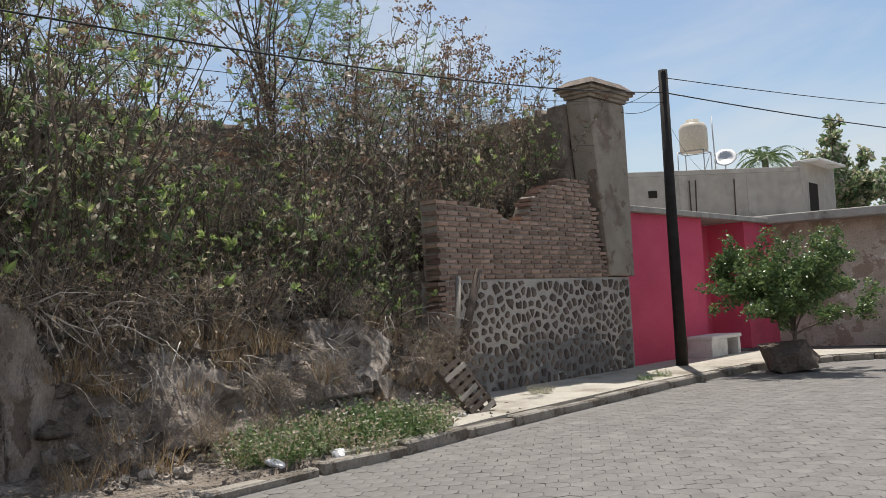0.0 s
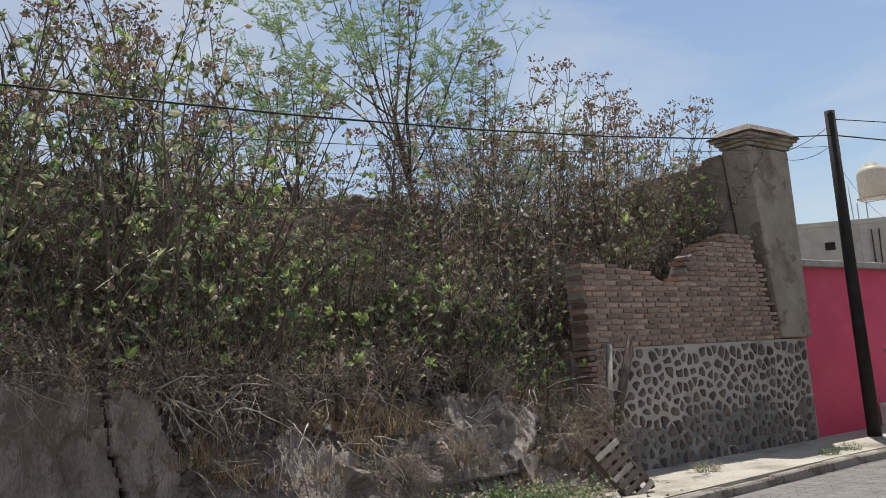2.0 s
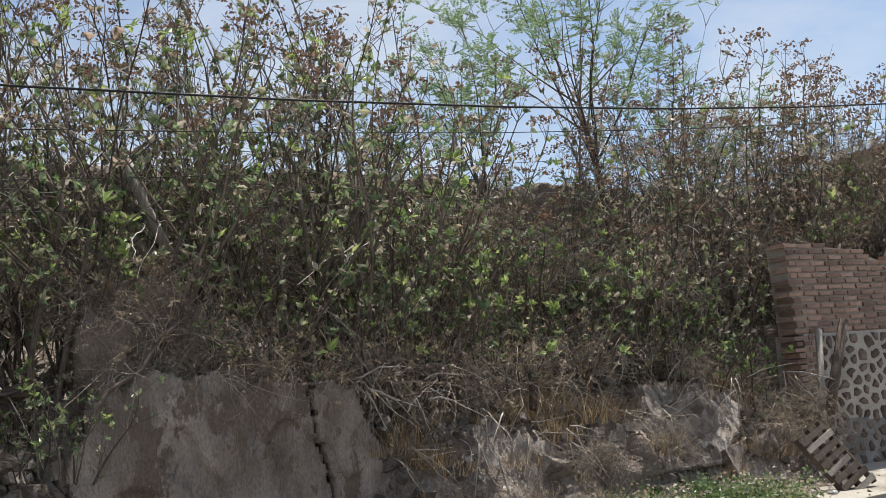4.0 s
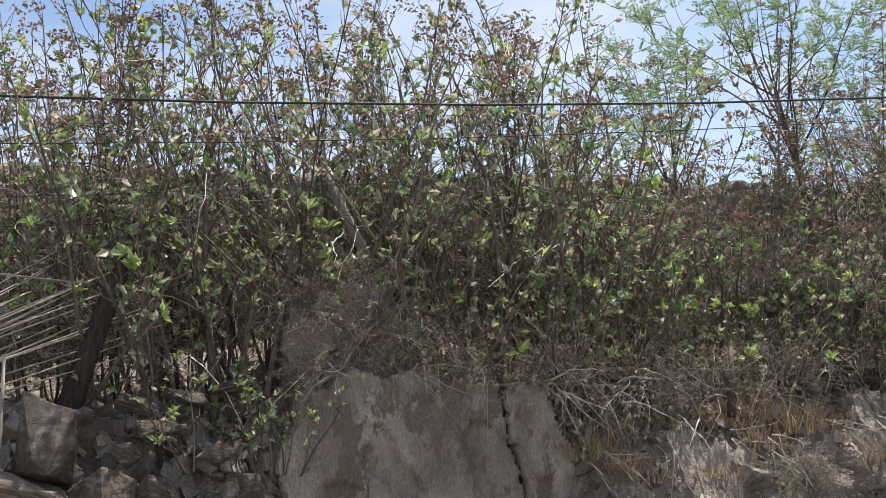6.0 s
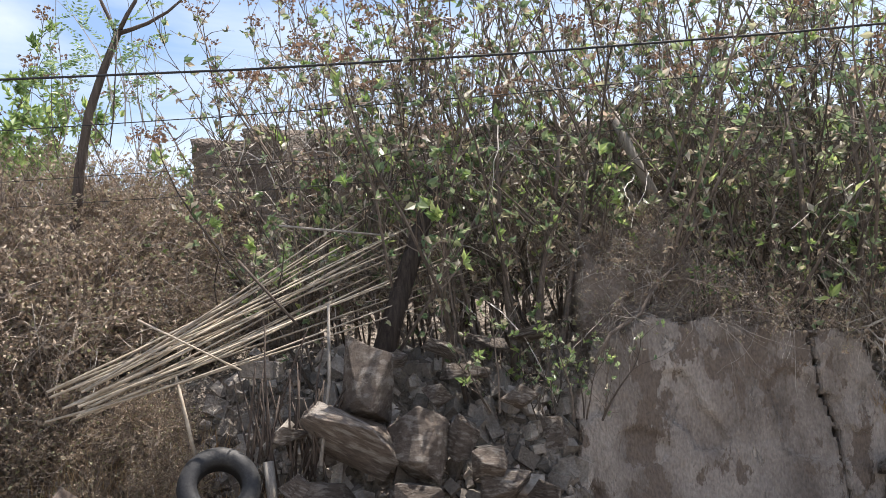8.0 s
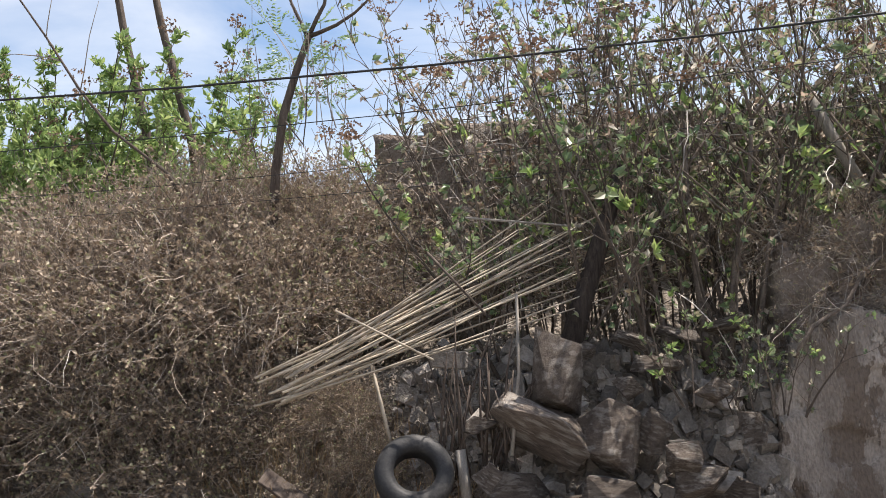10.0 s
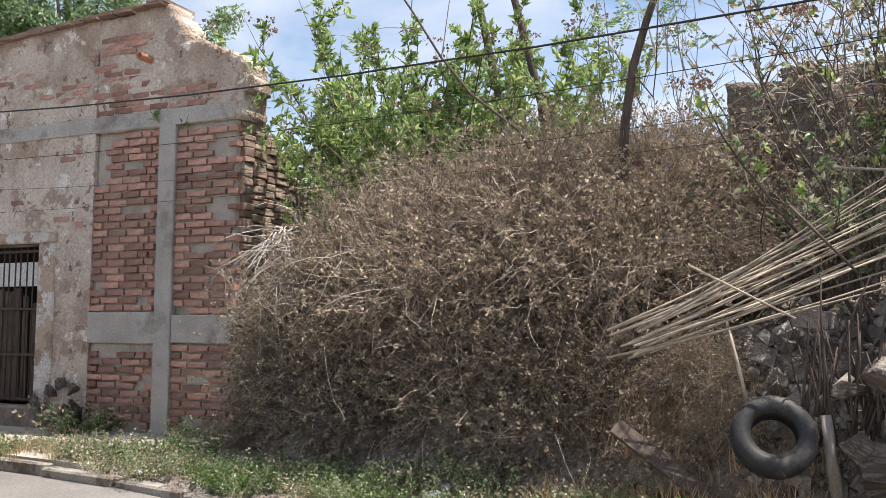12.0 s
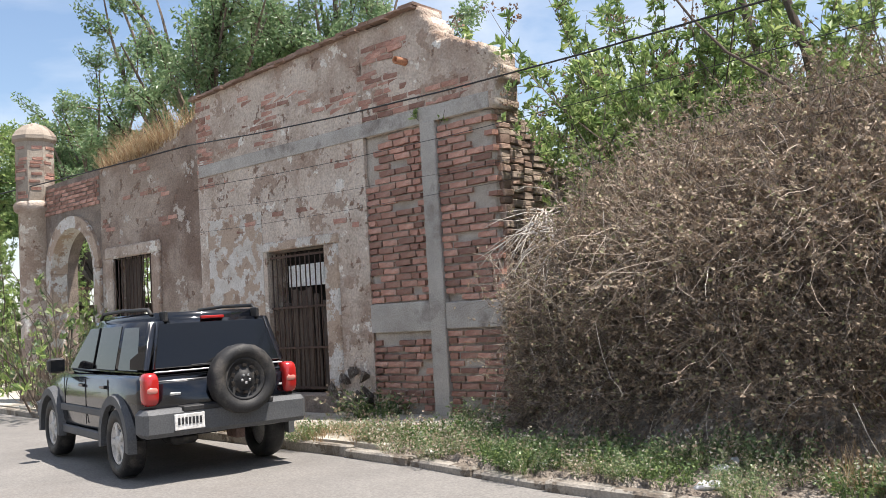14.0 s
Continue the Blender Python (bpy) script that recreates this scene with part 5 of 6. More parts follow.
tube("trunk", [(-1.95, 8.7, 2.2), (-1.82, 8.62, 3.1), (-1.79, 8.6, 3.5), (-1.71, 8.6, 4.03), (-1.58, 8.6, 4.45), (-1.45, 8.6, 4.8)], [0.055, 0.05, 0.046, 0.042, 0.038, 0.034], M_OLDWOOD, bare, 8)
for pts, r in (([(-1.46, 8.6, 4.78), (-1.36, 8.58, 4.98), (-1.29, 8.6, 5.12), (-1.24, 8.65, 5.6), (-1.1, 8.7, 6.1)], 0.026), ([(-1.46, 8.6, 4.78), (-1.52, 8.6, 4.93), (-1.62, 8.62, 5.15), (-1.8, 8.7, 5.7), (-1.9, 8.7, 6.2)], 0.022),
               ([(-1.45, 8.6, 4.8), (-1.32, 8.55, 4.82), (-1.16, 8.5, 4.86), (-0.98, 8.5, 4.97), (-0.86, 8.5, 5.08), (-0.6, 8.5, 5.5)], 0.024), ([(-1.72, 8.6, 4.0), (-1.5, 8.5, 3.7), (-1.47, 8.5, 3.95), (-1.43, 8.5, 4.8)], 0.010)):
    tube("limb", pts, [r * (1 - 0.13 * i) for i in range(len(pts))], M_OLDWOOD, bare, 6)
random.seed(143)
bv, bf, lv, lf = [], [], [], []
for k in range(16):
    p = Vector((-1.75 + rnd(-0.35, 0.55), 8.6 + rnd(-0.1, 0.2), rnd(3.5, 4.2)))
    tw = wander(p, (rnd(-0.35, 0.35), rnd(-0.2, 0.2), 1), rnd(0.7, 1.5), 6, 0.16)
    tube_data(tw, [0.007, 0.006, 0.005, 0.004, 0.003, 0.003, 0.002], 4, bv, bf, False)
    for e in range(5):
        d = (rand_dir(-0.2) + Vector((0, 0, 0.2))).normalized()
        side = d.cross(Vector((0, 0, 1))).normalized()
        q = random.choice(tw[2:])
        for j in range(7):
            for sg in (-1, 1):
                add_leaf(lv, lf, q + d * 0.034 * (j + 1), side * sg + d * 0.5, 0.055, 0.011, 0.1)
tagged(part("twig_tangle", mesh_of("twig_tangle", bv, bf, M_TWIG), M_TWIG, bare), kind="stuff")
tagged(part("foliage", mesh_of("foliage", lv, lf, L_FEATHER), L_FEATHER, bare), kind="stuff")
tagged(bare, "nearly bare forked young tree rising from the dry bushes", "tree")
arching = tagged(empty("tree"), "thin bare arching sapling above the dry bushes", "tree")
tube("trunk", [(-2.7, 8.7, 3.2), (-2.86, 8.6, 3.51), (-3.4, 8.6, 3.95), (-3.74, 8.6, 4.38), (-4.1, 8.6, 4.95), (-4.41, 8.6, 5.4), (-4.6, 8.7, 6.0)], [0.02, 0.018, 0.016, 0.014, 0.012, 0.010, 0.006], M_OLDWOOD, arching, 6)
for a, b in (((-3.74, 8.6, 4.38), (-3.4, 8.5, 5.2)), ((-4.1, 8.6, 4.95), (-4.05, 8.6, 5.6)), ((-3.95, 8.6, 4.7), (-4.5, 8.5, 4.9))):
    tube("limb", wander(a, Vector(b) - Vector(a), (Vector(b) - Vector(a)).length, 5, 0.12), [0.008, 0.007, 0.006, 0.005, 0.004, 0.003], M_TWIG, arching, 4)
for k, (x0, x1, tz) in enumerate(((-4.0, -4.75, 8.0), (-3.45, -4.3, 8.0))):
    t = empty("tree")
    tube("trunk", [(x0 + 0.3, 11, 2.0), (x0, 11, 4.4), ((x0 + x1) / 2, 11.05, 6.0), (x1, 11.1, tz)], [0.062, 0.055, 0.048, 0.035], M_OLDWOOD, t, 8)
    tagged(t, "bare slim leaning tree trunk without branches", "tree", "bare trunks")


random.seed(145)
for x, y, z, lean, h, r in ((2.0, 7.9, 1.7, -0.02, 2.6, 0.036), (2.2, 7.95, 1.75, 0.16, 2.2, 0.034), (2.4, 8.0, 1.8, 0.28, 1.8, 0.03), (1.75, 8.1, 1.8, -0.1, 2.4, 0.026), (4.65, 7.85, 1.7, 0.06, 2.4, 0.036), (4.9, 7.9, 1.7, 0.25, 2.0, 0.03), (5.35, 7.9, 1.8, -0.1, 2.3, 0.028), (3.9, 8.3, 2.0, 0.05, 2.3, 0.03), (6.3, 8.2, 1.9, 0.1, 2.1, 0.026), (10.6, 8.3, 1.6, 0.3, 2.2, 0.03), (10.9, 8.3, 1.5, -0.12, 2.2, 0.026), (7.9, 8.4, 1.8, -0.1, 2.0, 0.022), (9.2, 8.4, 1.7, 0.2, 2.0, 0.024)):
    t = empty("tree")
    line = wander((x, y, z - 0.3), (lean, rnd(-0.08, 0.12), 1), h, 7, 0.09)
    tube("trunk", line, [r * (1 - 0.07 * i) for i in range(8)], M_BARK, t, 7)
    for i in (4, 5, 6, 7, 7):
        br = wander(line[i], rand_dir(0.0) + Vector((0, 0, 0.8)), rnd(0.6, 1.2), 5, 0.2)
        tube("limb", br, [r * 0.5 * (1 - 0.13 * q) for q in range(6)], M_BARK, t, 5)
    tagged(t, "slim grey-brown trunk standing in the thicket", "tree", "slim trunks")


# ---- car ----
def car():
    """Origin under the rear axle; x ahead, y to the left."""
    paint = plain("dark blue-grey car paint", (0.005, 0.006, 0.009), 0.16, 0.0, 0.5, 0.5)
    grey = mat("grey plastic cladding", (0.085, 0.088, 0.092), (0.11, 0.112, 0.116), 4, 0.6, 0.08, 60)
    glass = plain("tinted car glass", (0.008, 0.009, 0.011), 0.06, 0.0, 0.35, 0.0)
    red = plain("red lamp lens", (0.42, 0.02, 0.018), 0.15, 0.0, 0.6, 0.5)
    white = plain("clear lamp lens", (0.55, 0.22, 0.18), 0.15, 0.0, 0.6)
    alloy = mat("dusty alloy wheel", (0.48, 0.47, 0.45), (0.60, 0.59, 0.57), 4, 0.4, 0.05, 40, metal=0.2)
    root = empty("car")
    # body by cross sections: x, half width low, half width at the waist, waist height, floor height
    secs = [(-0.74, 0.80, 0.84, 1.06, 0.46), (-0.6, 0.86, 0.88, 1.08, 0.42), (0.0, 0.88, 0.89, 1.08, 0.38), (1.3, 0.88, 0.89, 1.07, 0.36), (2.05, 0.88, 0.88, 1.06, 0.36), (2.4, 0.87, 0.83, 1.08, 0.38), (3.1, 0.85, 0.76, 1.02, 0.42), (3.42, 0.78, 0.66, 0.93, 0.46)]
    v, f = [], []
    for x, a, b, h, lo in secs:
        prof = [(-a * 0.93, lo), (-a, lo + 0.14), (-a - 0.012, 0.74), (-b, h - 0.05), (-b + 0.06, h), (b - 0.06, h), (b, h - 0.05), (a + 0.012, 0.74), (a, lo + 0.14), (a * 0.93, lo)]
        v += [(x, y, z) for y, z in prof]
    n = 10
    for i in range(len(secs) - 1):
        for j in range(n):
            p, q = i * n + j, i * n + (j + 1) % n
            f.append((p, q, q + n, p + n))
    f += [tuple(range(n))[::-1], tuple(range((len(secs) - 1) * n, len(secs) * n))]
    bm = bmesh.new()
    bm.from_mesh(mesh_of("shell", v, f, paint))
    caps = [g for g in bm.faces if len(g.verts) == n]
    bmesh.ops.bevel(bm, geom=list({e for g in caps for e in g.edges}), offset=0.06, segments=3, affect="EDGES")
    part("body", bm, paint, root, "dark paint with dust", True)
    # cabin
    cab = [(-0.70, 0.82, -0.50, 0.67), (2.55, 0.78, 1.62, 0.66)]
    (xr, wr, xrt, wrt), (xf, wf, xft, wft) = cab
    zt = 1.72
    v = [(xr, -wr, 1.05), (xr, wr, 1.05), (xf, wf, 1.05), (xf, -wf, 1.05), (xrt, -wrt, zt), (xrt, wrt, zt), (xft, wft, zt), (xft, -wft, zt)]
    bm = bmesh.new()
    bv = [bm.verts.new(p) for p in v]
    for q in ((0, 3, 2, 1), (4, 5, 6, 7), (0, 1, 5, 4), (2, 3, 7, 6), (1, 2, 6, 5), (0, 4, 7, 3)):
        bm.faces.new([bv[i] for i in q])
    bmesh.ops.bevel(bm, geom=list(bm.edges), offset=0.09, segments=4, affect="EDGES")
    part("cabin", bm, paint, root, smooth=True)

    def pane(name, pts, parent=root, material=glass, push=0.012, label=""):
        pts = [Vector(p) for p in pts]
        nrm = (pts[1] - pts[0]).cross(pts[2] - pts[0]).normalized()
        c = sum(pts, Vector()) / len(pts)
        if nrm.dot(c - Vector((0.9, 0, 1.2))) < 0:
            nrm = -nrm
        k = len(pts)
        vv = [p - nrm * 0.01 for p in pts] + [p + nrm * push for p in pts]
        ff = [tuple(range(k)), tuple(range(k, 2 * k))] + [(i, (i + 1) % k, (i + 1) % k + k, i + k) for i in range(k)]
        bm = bmesh.new()
        b = [bm.verts.new(p) for p in vv]
        for q in ff:
            bm.faces.new([b[i] for i in q])
        bmesh.ops.bevel(bm, geom=list(bm.edges), offset=0.006, segments=1, affect="EDGES")
        return part(name, bm, material, parent, label)

    def on_side(x, z, sg):
        k = (z - 1.05) / (zt - 1.05)
        w = 0.80 + (0.665 - 0.80) * k
        return (x, sg * w, z)

    k = lambda z: (z - 1.05) / (zt - 1.05)
    xrear = lambda z: xr + (xrt - xr) * k(z)
    pane("rear_window", [(xrear(1.14) - .002, -0.70, 1.14), (xrear(1.14) - .002, 0.70, 1.14), (xrear(1.60) - .002, 0.59, 1.60), (xrear(1.60) - .002, -0.59, 1.60)])
    xfr = lambda z: xf + (xft - xf) * k(z)
    pane("windscreen", [(xfr(1.12), -0.68, 1.12), (xfr(1.12), 0.68, 1.12), (xfr(1.62), 0.58, 1.62), (xfr(1.62), -0.58, 1.62)])
    for sg in (-1, 1):
        pane("quarter_window", [on_side(-0.42, 1.12, sg), on_side(0.22, 1.12, sg), on_side(0.22, 1.58, sg), on_side(-0.28, 1.58, sg)])
        pane("rear_door_window", [on_side(0.32, 1.12, sg), on_side(1.08, 1.12, sg), on_side(1.05, 1.60, sg), on_side(0.32, 1.60, sg)])
        pane("front_door_window", [on_side(1.17, 1.12, sg), on_side(2.12, 1.12, sg), on_side(1.5, 1.60, sg), on_side(1.14, 1.60, sg)])
        # doors' gaps and handles
        for x in (0.3, 1.12):
            box("door_handle", x + 0.03, x + 0.2, sg * 0.90 - 0.02, sg * 0.90 + 0.02, 0.93, 0.965, paint, root, 0.006)
        for x in (0.27, 1.12, 2.02):
            box("door_gap", x - 0.004, x + 0.004, sg * 0.893 - 0.004, sg * 0.893 + 0.004, 0.5, 1.03, M_WIRE, root)
        box("side_moulding", 0.42, 2.15, sg * 0.90 - 0.015, sg * 0.90 + 0.015, 0.62, 0.70, grey, root, 0.008)
        box("sill", 0.42, 2.2, sg * 0.87 - 0.02, sg * 0.87 + 0.03, 0.34, 0.44, grey, root, 0.015)
        # roof rail
        tube("roof_rail", [(-0.35, sg * 0.60, 1.70), (-0.25, sg * 0.60, 1.76), (0.6, sg * 0.61, 1.775), (1.3, sg * 0.60, 1.76), (1.42, sg * 0.60, 1.70)], 0.022, M_RUBBER, root, 6)
        # wheel arches
        for xc in (0.0, 2.65):
            vv, ff = [], []
            angs = frange(-0.15, math.pi + 0.15, 0.26)
            for a in angs:
                for r, y in ((0.41, 0.86), (0.41, 0.945), (0.50, 0.945), (0.53, 0.86)):
                    vv.append((xc + r * math.cos(a), sg * y, 0.37 + r * math.sin(a)))
            for i in range(len(angs) - 1):
                for j in range(4):
                    p, q = i * 4 + j, i * 4 + (j + 1) % 4
                    ff.append((p, q, q + 4, p + 4))
            ff += [(0, 1, 2, 3), tuple(len(vv) - 1 - i for i in range(4))]
            part("fender_flare", mesh_of("fender_flare", vv, ff, grey), grey, root, "grey plastic flare")
            w = wheel(0.365, 0.235, alloy)
            w.parent = root
            w.matrix_basis = pose(xc, sg * 0.80, 0.365, 90 * -sg, 0, 0)
        # tail lamp
        lamp = pebble("tail_lamp", (-0.70, sg * 0.775, 0.94), (0.11, 0.085, 0.17), 0.55, red, root, "rounded red tail lamp")
        pebble("reverse_light", (-0.78, sg * 0.775, 0.93), (0.035, 0.06, 0.035), 0.6, white, lamp, "pale reversing lens")
        box("rack_foot", -0.56, -0.40, sg * 0.52 - 0.02, sg * 0.52 + 0.02, 1.62, 1.73, M_RUBBER, root, 0.008)
        mir = box("mirror", 1.98, 2.12, sg * 1.0 - 0.12, sg * 1.0 + 0.08, 1.08, 1.26, M_RUBBER, root, 0.03)
        box("mirror_glass", 1.972, 1.982, sg * 1.0 - 0.1, sg * 1.0 + 0.06, 1.1, 1.24, glass, mir)
        box("headlight", 3.36, 3.46, sg * 0.55 - 0.11, sg * 0.55 + 0.11, 0.70, 0.9, white, root, 0.03)
    box("rear_bumper", -0.90, -0.58, -0.90, 0.90, 0.46, 0.74, grey, root, 0.045, "grey plastic bumper")
    box("front_bumper", 3.3, 3.62, -0.86, 0.86, 0.42, 0.68, grey, root, 0.045, "grey plastic bumper")
    box("exhaust_box", -0.55, -0.2, 0.2, 0.5, 0.33, 0.44, M_RUBBER, root, 0.04)
    box("tow_hook", -0.86, -0.6, -0.18, -0.08, 0.36, 0.46, M_IRON, root, 0.01)
    box("bumper_step", -0.905, -0.7, -0.5, 0.5, 0.70, 0.755, M_RUBBER, root, 0.01)
    plate = box("number_plate", -0.915, -0.90, 0.28, 0.60, 0.52, 0.68, M_WHITEPAINT, root, 0.006, "white number plate with dark bars")
    for j in range(7):
        box("bar", -0.92, -0.914, 0.565 - j * 0.038 - 0.022, 0.565 - j * 0.038, 0.575, 0.645, M_WIRE, plate)
    box("high_lamp", -0.55, -0.50, -0.13, 0.13, 1.635, 1.665, red, root, 0.006, "red high brake lamp")
    box("chrome_strip", xrear(1.1) - 0.03, xrear(1.1), -0.72, 0.72, 1.10, 1.115, M_STEEL, root, 0.004)
    box("badge", -0.765, -0.745, 0.47, 0.58, 0.862, 0.892, M_STEEL, root, 0.004, "small chrome maker's mark")
    for y in (-0.56, -0.66):
        box("badge", -0.765, -0.745, y - 0.02, y + 0.02, 0.86, 0.88, M_STEEL, root, 0.004)
    box("gate_handle", -0.785, -0.74, -0.66, -0.5, 1.02, 1.06, paint, root, 0.01)
    box("wiper", -0.80, -0.76, -0.05, 0.35, 1.15, 1.165, M_RUBBER, root, 0.004)
    sp = wheel(0.365, 0.23, M_RUBBER, 0)
    for j in range(10):
        t = 2 * math.pi * j / 10
        if j % 2:
            box("lug_nut", -0.012, 0.012, -0.012, 0.012, 0.09, 0.105, M_STEEL, sp, 0.003, m=pose(0.045 * math.cos(t), 0.045 * math.sin(t), 0))
        # holes of the rim, their shade painted as near-black boxes
        box("rim_slot", -0.018, 0.018, -0.026, 0.026, 0.066, 0.078, M_DARK, sp, 0.005, m=pose(0.14 * math.cos(t), 0.14 * math.sin(t), 0, 0, 0, math.degrees(t)))
    sp.name = "spare_wheel"
    sp.parent = root
    sp.matrix_basis = pose(-0.92, -0.14, 0.98, 0, -90, 0)
    return root


def wheel(r, w, rim_material, spokes=5):
    root_name = "wheel"
    prof = [(r * 0.62, -w / 2 + 0.02), (r * 0.80, -w / 2), (r * 0.95, -w / 2 + 0.015), (r, -w / 2 + 0.05), (r, w / 2 - 0.05), (r * 0.95, w / 2 - 0.015), (r * 0.80, w / 2), (r * 0.62, w / 2 - 0.02)]
    sides = 36
    v, f = [], []
    for i, (a, z) in enumerate(prof):
        for j in range(sides):
            t = 2 * math.pi * j / sides
            q = a * (0.985 if (j % 2 and 3 <= i <= 4) else 1)
            v.append((q * math.cos(t), q * math.sin(t), z))
    k = len(prof)
    for i in range(k):
        for j in range(sides):
            a, b = i * sides + j, i * sides + (j + 1) % sides
            c, d = ((i + 1) % k) * sides + (j + 1) % sides, ((i + 1) % k) * sides + j
            f.append((a, b, c, d))
    tyre = part("wheel", mesh_of("tyre", v, f, M_RUBBER, True), M_RUBBER)
    lathe([(r * 0.63, -0.05), (r * 0.63, w / 2 - 0.03), (r * 0.56, w / 2 - 0.025), (r * 0.52, w / 2 - 0.07), (r * 0.22, w / 2 - 0.045), (r * 0.2, w / 2 - 0.02), (0.02, w / 2 - 0.02)], 24, rim_material, "rim", tyre)
    for j in range(spokes):
        t = 2 * math.pi * j / spokes
        bm = bmesh.new()
        add_box(bm, r * 0.18, r * 0.56, -0.035, 0.035, w / 2 - 0.06, w / 2 - 0.028, 0.008, 0, pose(0, 0, 0, 0, 0, math.degrees(t)))
        part("spoke", bm, rim_material, tyre)
    return tyre


suv = car()
suv.matrix_basis = pose(-8.70, 5.87, 0, 0, 0, 168.6)
tagged(suv, "dark blue-grey off-road car with spare wheel behind", "car")

# ---- street pole, cables ----
pole = tagged(empty("utility_pole"), "black tarred wooden utility pole leaning slightly", "utility pole")
tube("shaft", [(17.53, 5.6, 0.1), (17.48, 5.6, 3.0), (17.42, 5.57, 5.95)], [0.12, 0.105, 0.09], M_POLE, pole, 12)


def cable(a, b, sag, r=0.012, n=14, label="thin black cable strung overhead", sway=0.0):
    a, b = Vector(a), Vector(b)
    pts = [a.lerp(b, i / n) - Vector((0, 0, sag * 4 * (i / n) * (1 - i / n))) for i in range(n + 1)]
    c = tube("cable", pts, r, M_WIRE, None, 5)
    return tagged(c, label, "cable", "overhead cables")


cable((17.42, 5.57, 5.5), (-13.35, 8.9, 4.7), 1.0, 0.011)
cable((-13.35, 8.9, 4.7), (-40, 9.5, 6.0), 0.2, 0.014)
cable((17.42, 5.57, 5.3), (-13.5, 9.2, 4.0), 0.85, 0.0045)
cable((16.0, 6.5, 5.2), (-13.5, 9.2, 3.6), 0.95, 0.003)
cable((16.0, 6.5, 4.4), (-13.5, 9.2, 3.2), 0.6, 0.003)
cable((17.42, 5.57, 5.5), (40, -6, 5.6), 0.4, 0.014)
cable((17.42, 5.57, 5.8), (40, -2, 7.4), 0.2, 0.01)
cable((17.42, 5.57, 5.7), (17.2, 6.35, 5.35), 0.05, 0.006)
cable((17.42, 5.57, 5.35), (17.15, 6.4, 5.2), 0.12, 0.006)
cable((17.42, 5.57, 5.0), (27.1, 7.2, 5.0), 0.4, 0.004)


# ---- things on the bank ----
def rock_mesh(seed, material, flat=0.8, rough=0.18):
    """An angular broken stone: the hull of scattered points, its arrises knocked off."""
    random.seed(seed)
    bm = bmesh.new()
    for k in range(13):
        p = Vector((rnd(-1, 1), rnd(-1, 1), rnd(-1, 1)))
        p /= (abs(p.x) ** 4 + abs(p.y) ** 4 + abs(p.z) ** 4) ** 0.25
        bm.verts.new(p * rnd(0.85, 1.0))
    r = bmesh.ops.convex_hull(bm, input=list(bm.verts))
    bmesh.ops.delete(bm, geom=[v for v in bm.verts if not v.link_faces], context="VERTS")
    bmesh.ops.bevel(bm, geom=list(bm.edges), offset=0.025, segments=1, affect="EDGES")
    bmesh.ops.triangulate(bm, faces=list(bm.faces))
    bmesh.ops.subdivide_edges(bm, edges=list(bm.edges), cuts=1)
    for v in bm.verts:
        n = noise.fractal(v.co * 2.6 + Vector((seed * 3.1, 0, 0)), 0.8, 2.0, 3)
        v.co *= 1 + rough * 0.45 * n
    bmesh.ops.recalc_face_normals(bm, faces=list(bm.faces))
    me = bpy.data.meshes.new("rock")
    bm.to_mesh(me)
    bm.free()
    me.materials.append(material)
    return me


ROCKS = [rock_mesh(k, M_ROCK) for k in range(1, 7)]
for x, y, z, sx, sy, sz, ry, rz in ((0.72, 7.15, 1.42, 0.24, 0.26, 0.44, -14, 20), (0.55, 7.05, 1.05, 0.42, 0.3, 0.24, 28, 5), (1.08, 7.1, 1.0, 0.24, 0.24, 0.3, 6, 40), (1.02, 6.95, 0.55, 0.28, 0.25, 0.22, 0, 10), (1.75, 7.1, 0.62, 0.26, 0.22, 0.2, 0, 60), (1.5, 7.3, 1.5, 0.22, 0.16, 0.1, 8, 0), (0.35, 7.0, 0.6, 0.3, 0.25, 0.2, 12, 70), (1.4, 7.15, 1.05, 0.16, 0.16, 0.2, 20, 0), (1.9, 7.25, 1.3, 0.15, 0.14, 0.12, 10, 30), (2.15, 7.2, 1.0, 0.14, 0.12, 0.18, 5, 60), (0.1, 7.15, 1.1, 0.16, 0.15, 0.1, 0, 20), (1.25, 7.2, 1.35, 0.13, 0.12, 0.1, 15, 50), (0.2, 6.9, 0.75, 0.15, 0.13, 0.12, 30, 0), (1.6, 7.0, 0.85, 0.17, 0.15, 0.13, 18, 80), (2.0, 7.05, 0.6, 0.15, 0.13, 0.13, 8, 10)):
    o = part("rock", ROCKS[int(abs(x * 10)) % 6], M_ROCK)
    o.matrix_basis = Matrix.LocRotScale((x, y, z), Euler((radians(rnd(-10, 10)), radians(ry), radians(rz))), (sx * 1.0, sy * 1.0, sz * 1.0))
    tagged(o, "large broken brown boulder tumbled on the bank", "rock", "boulders")


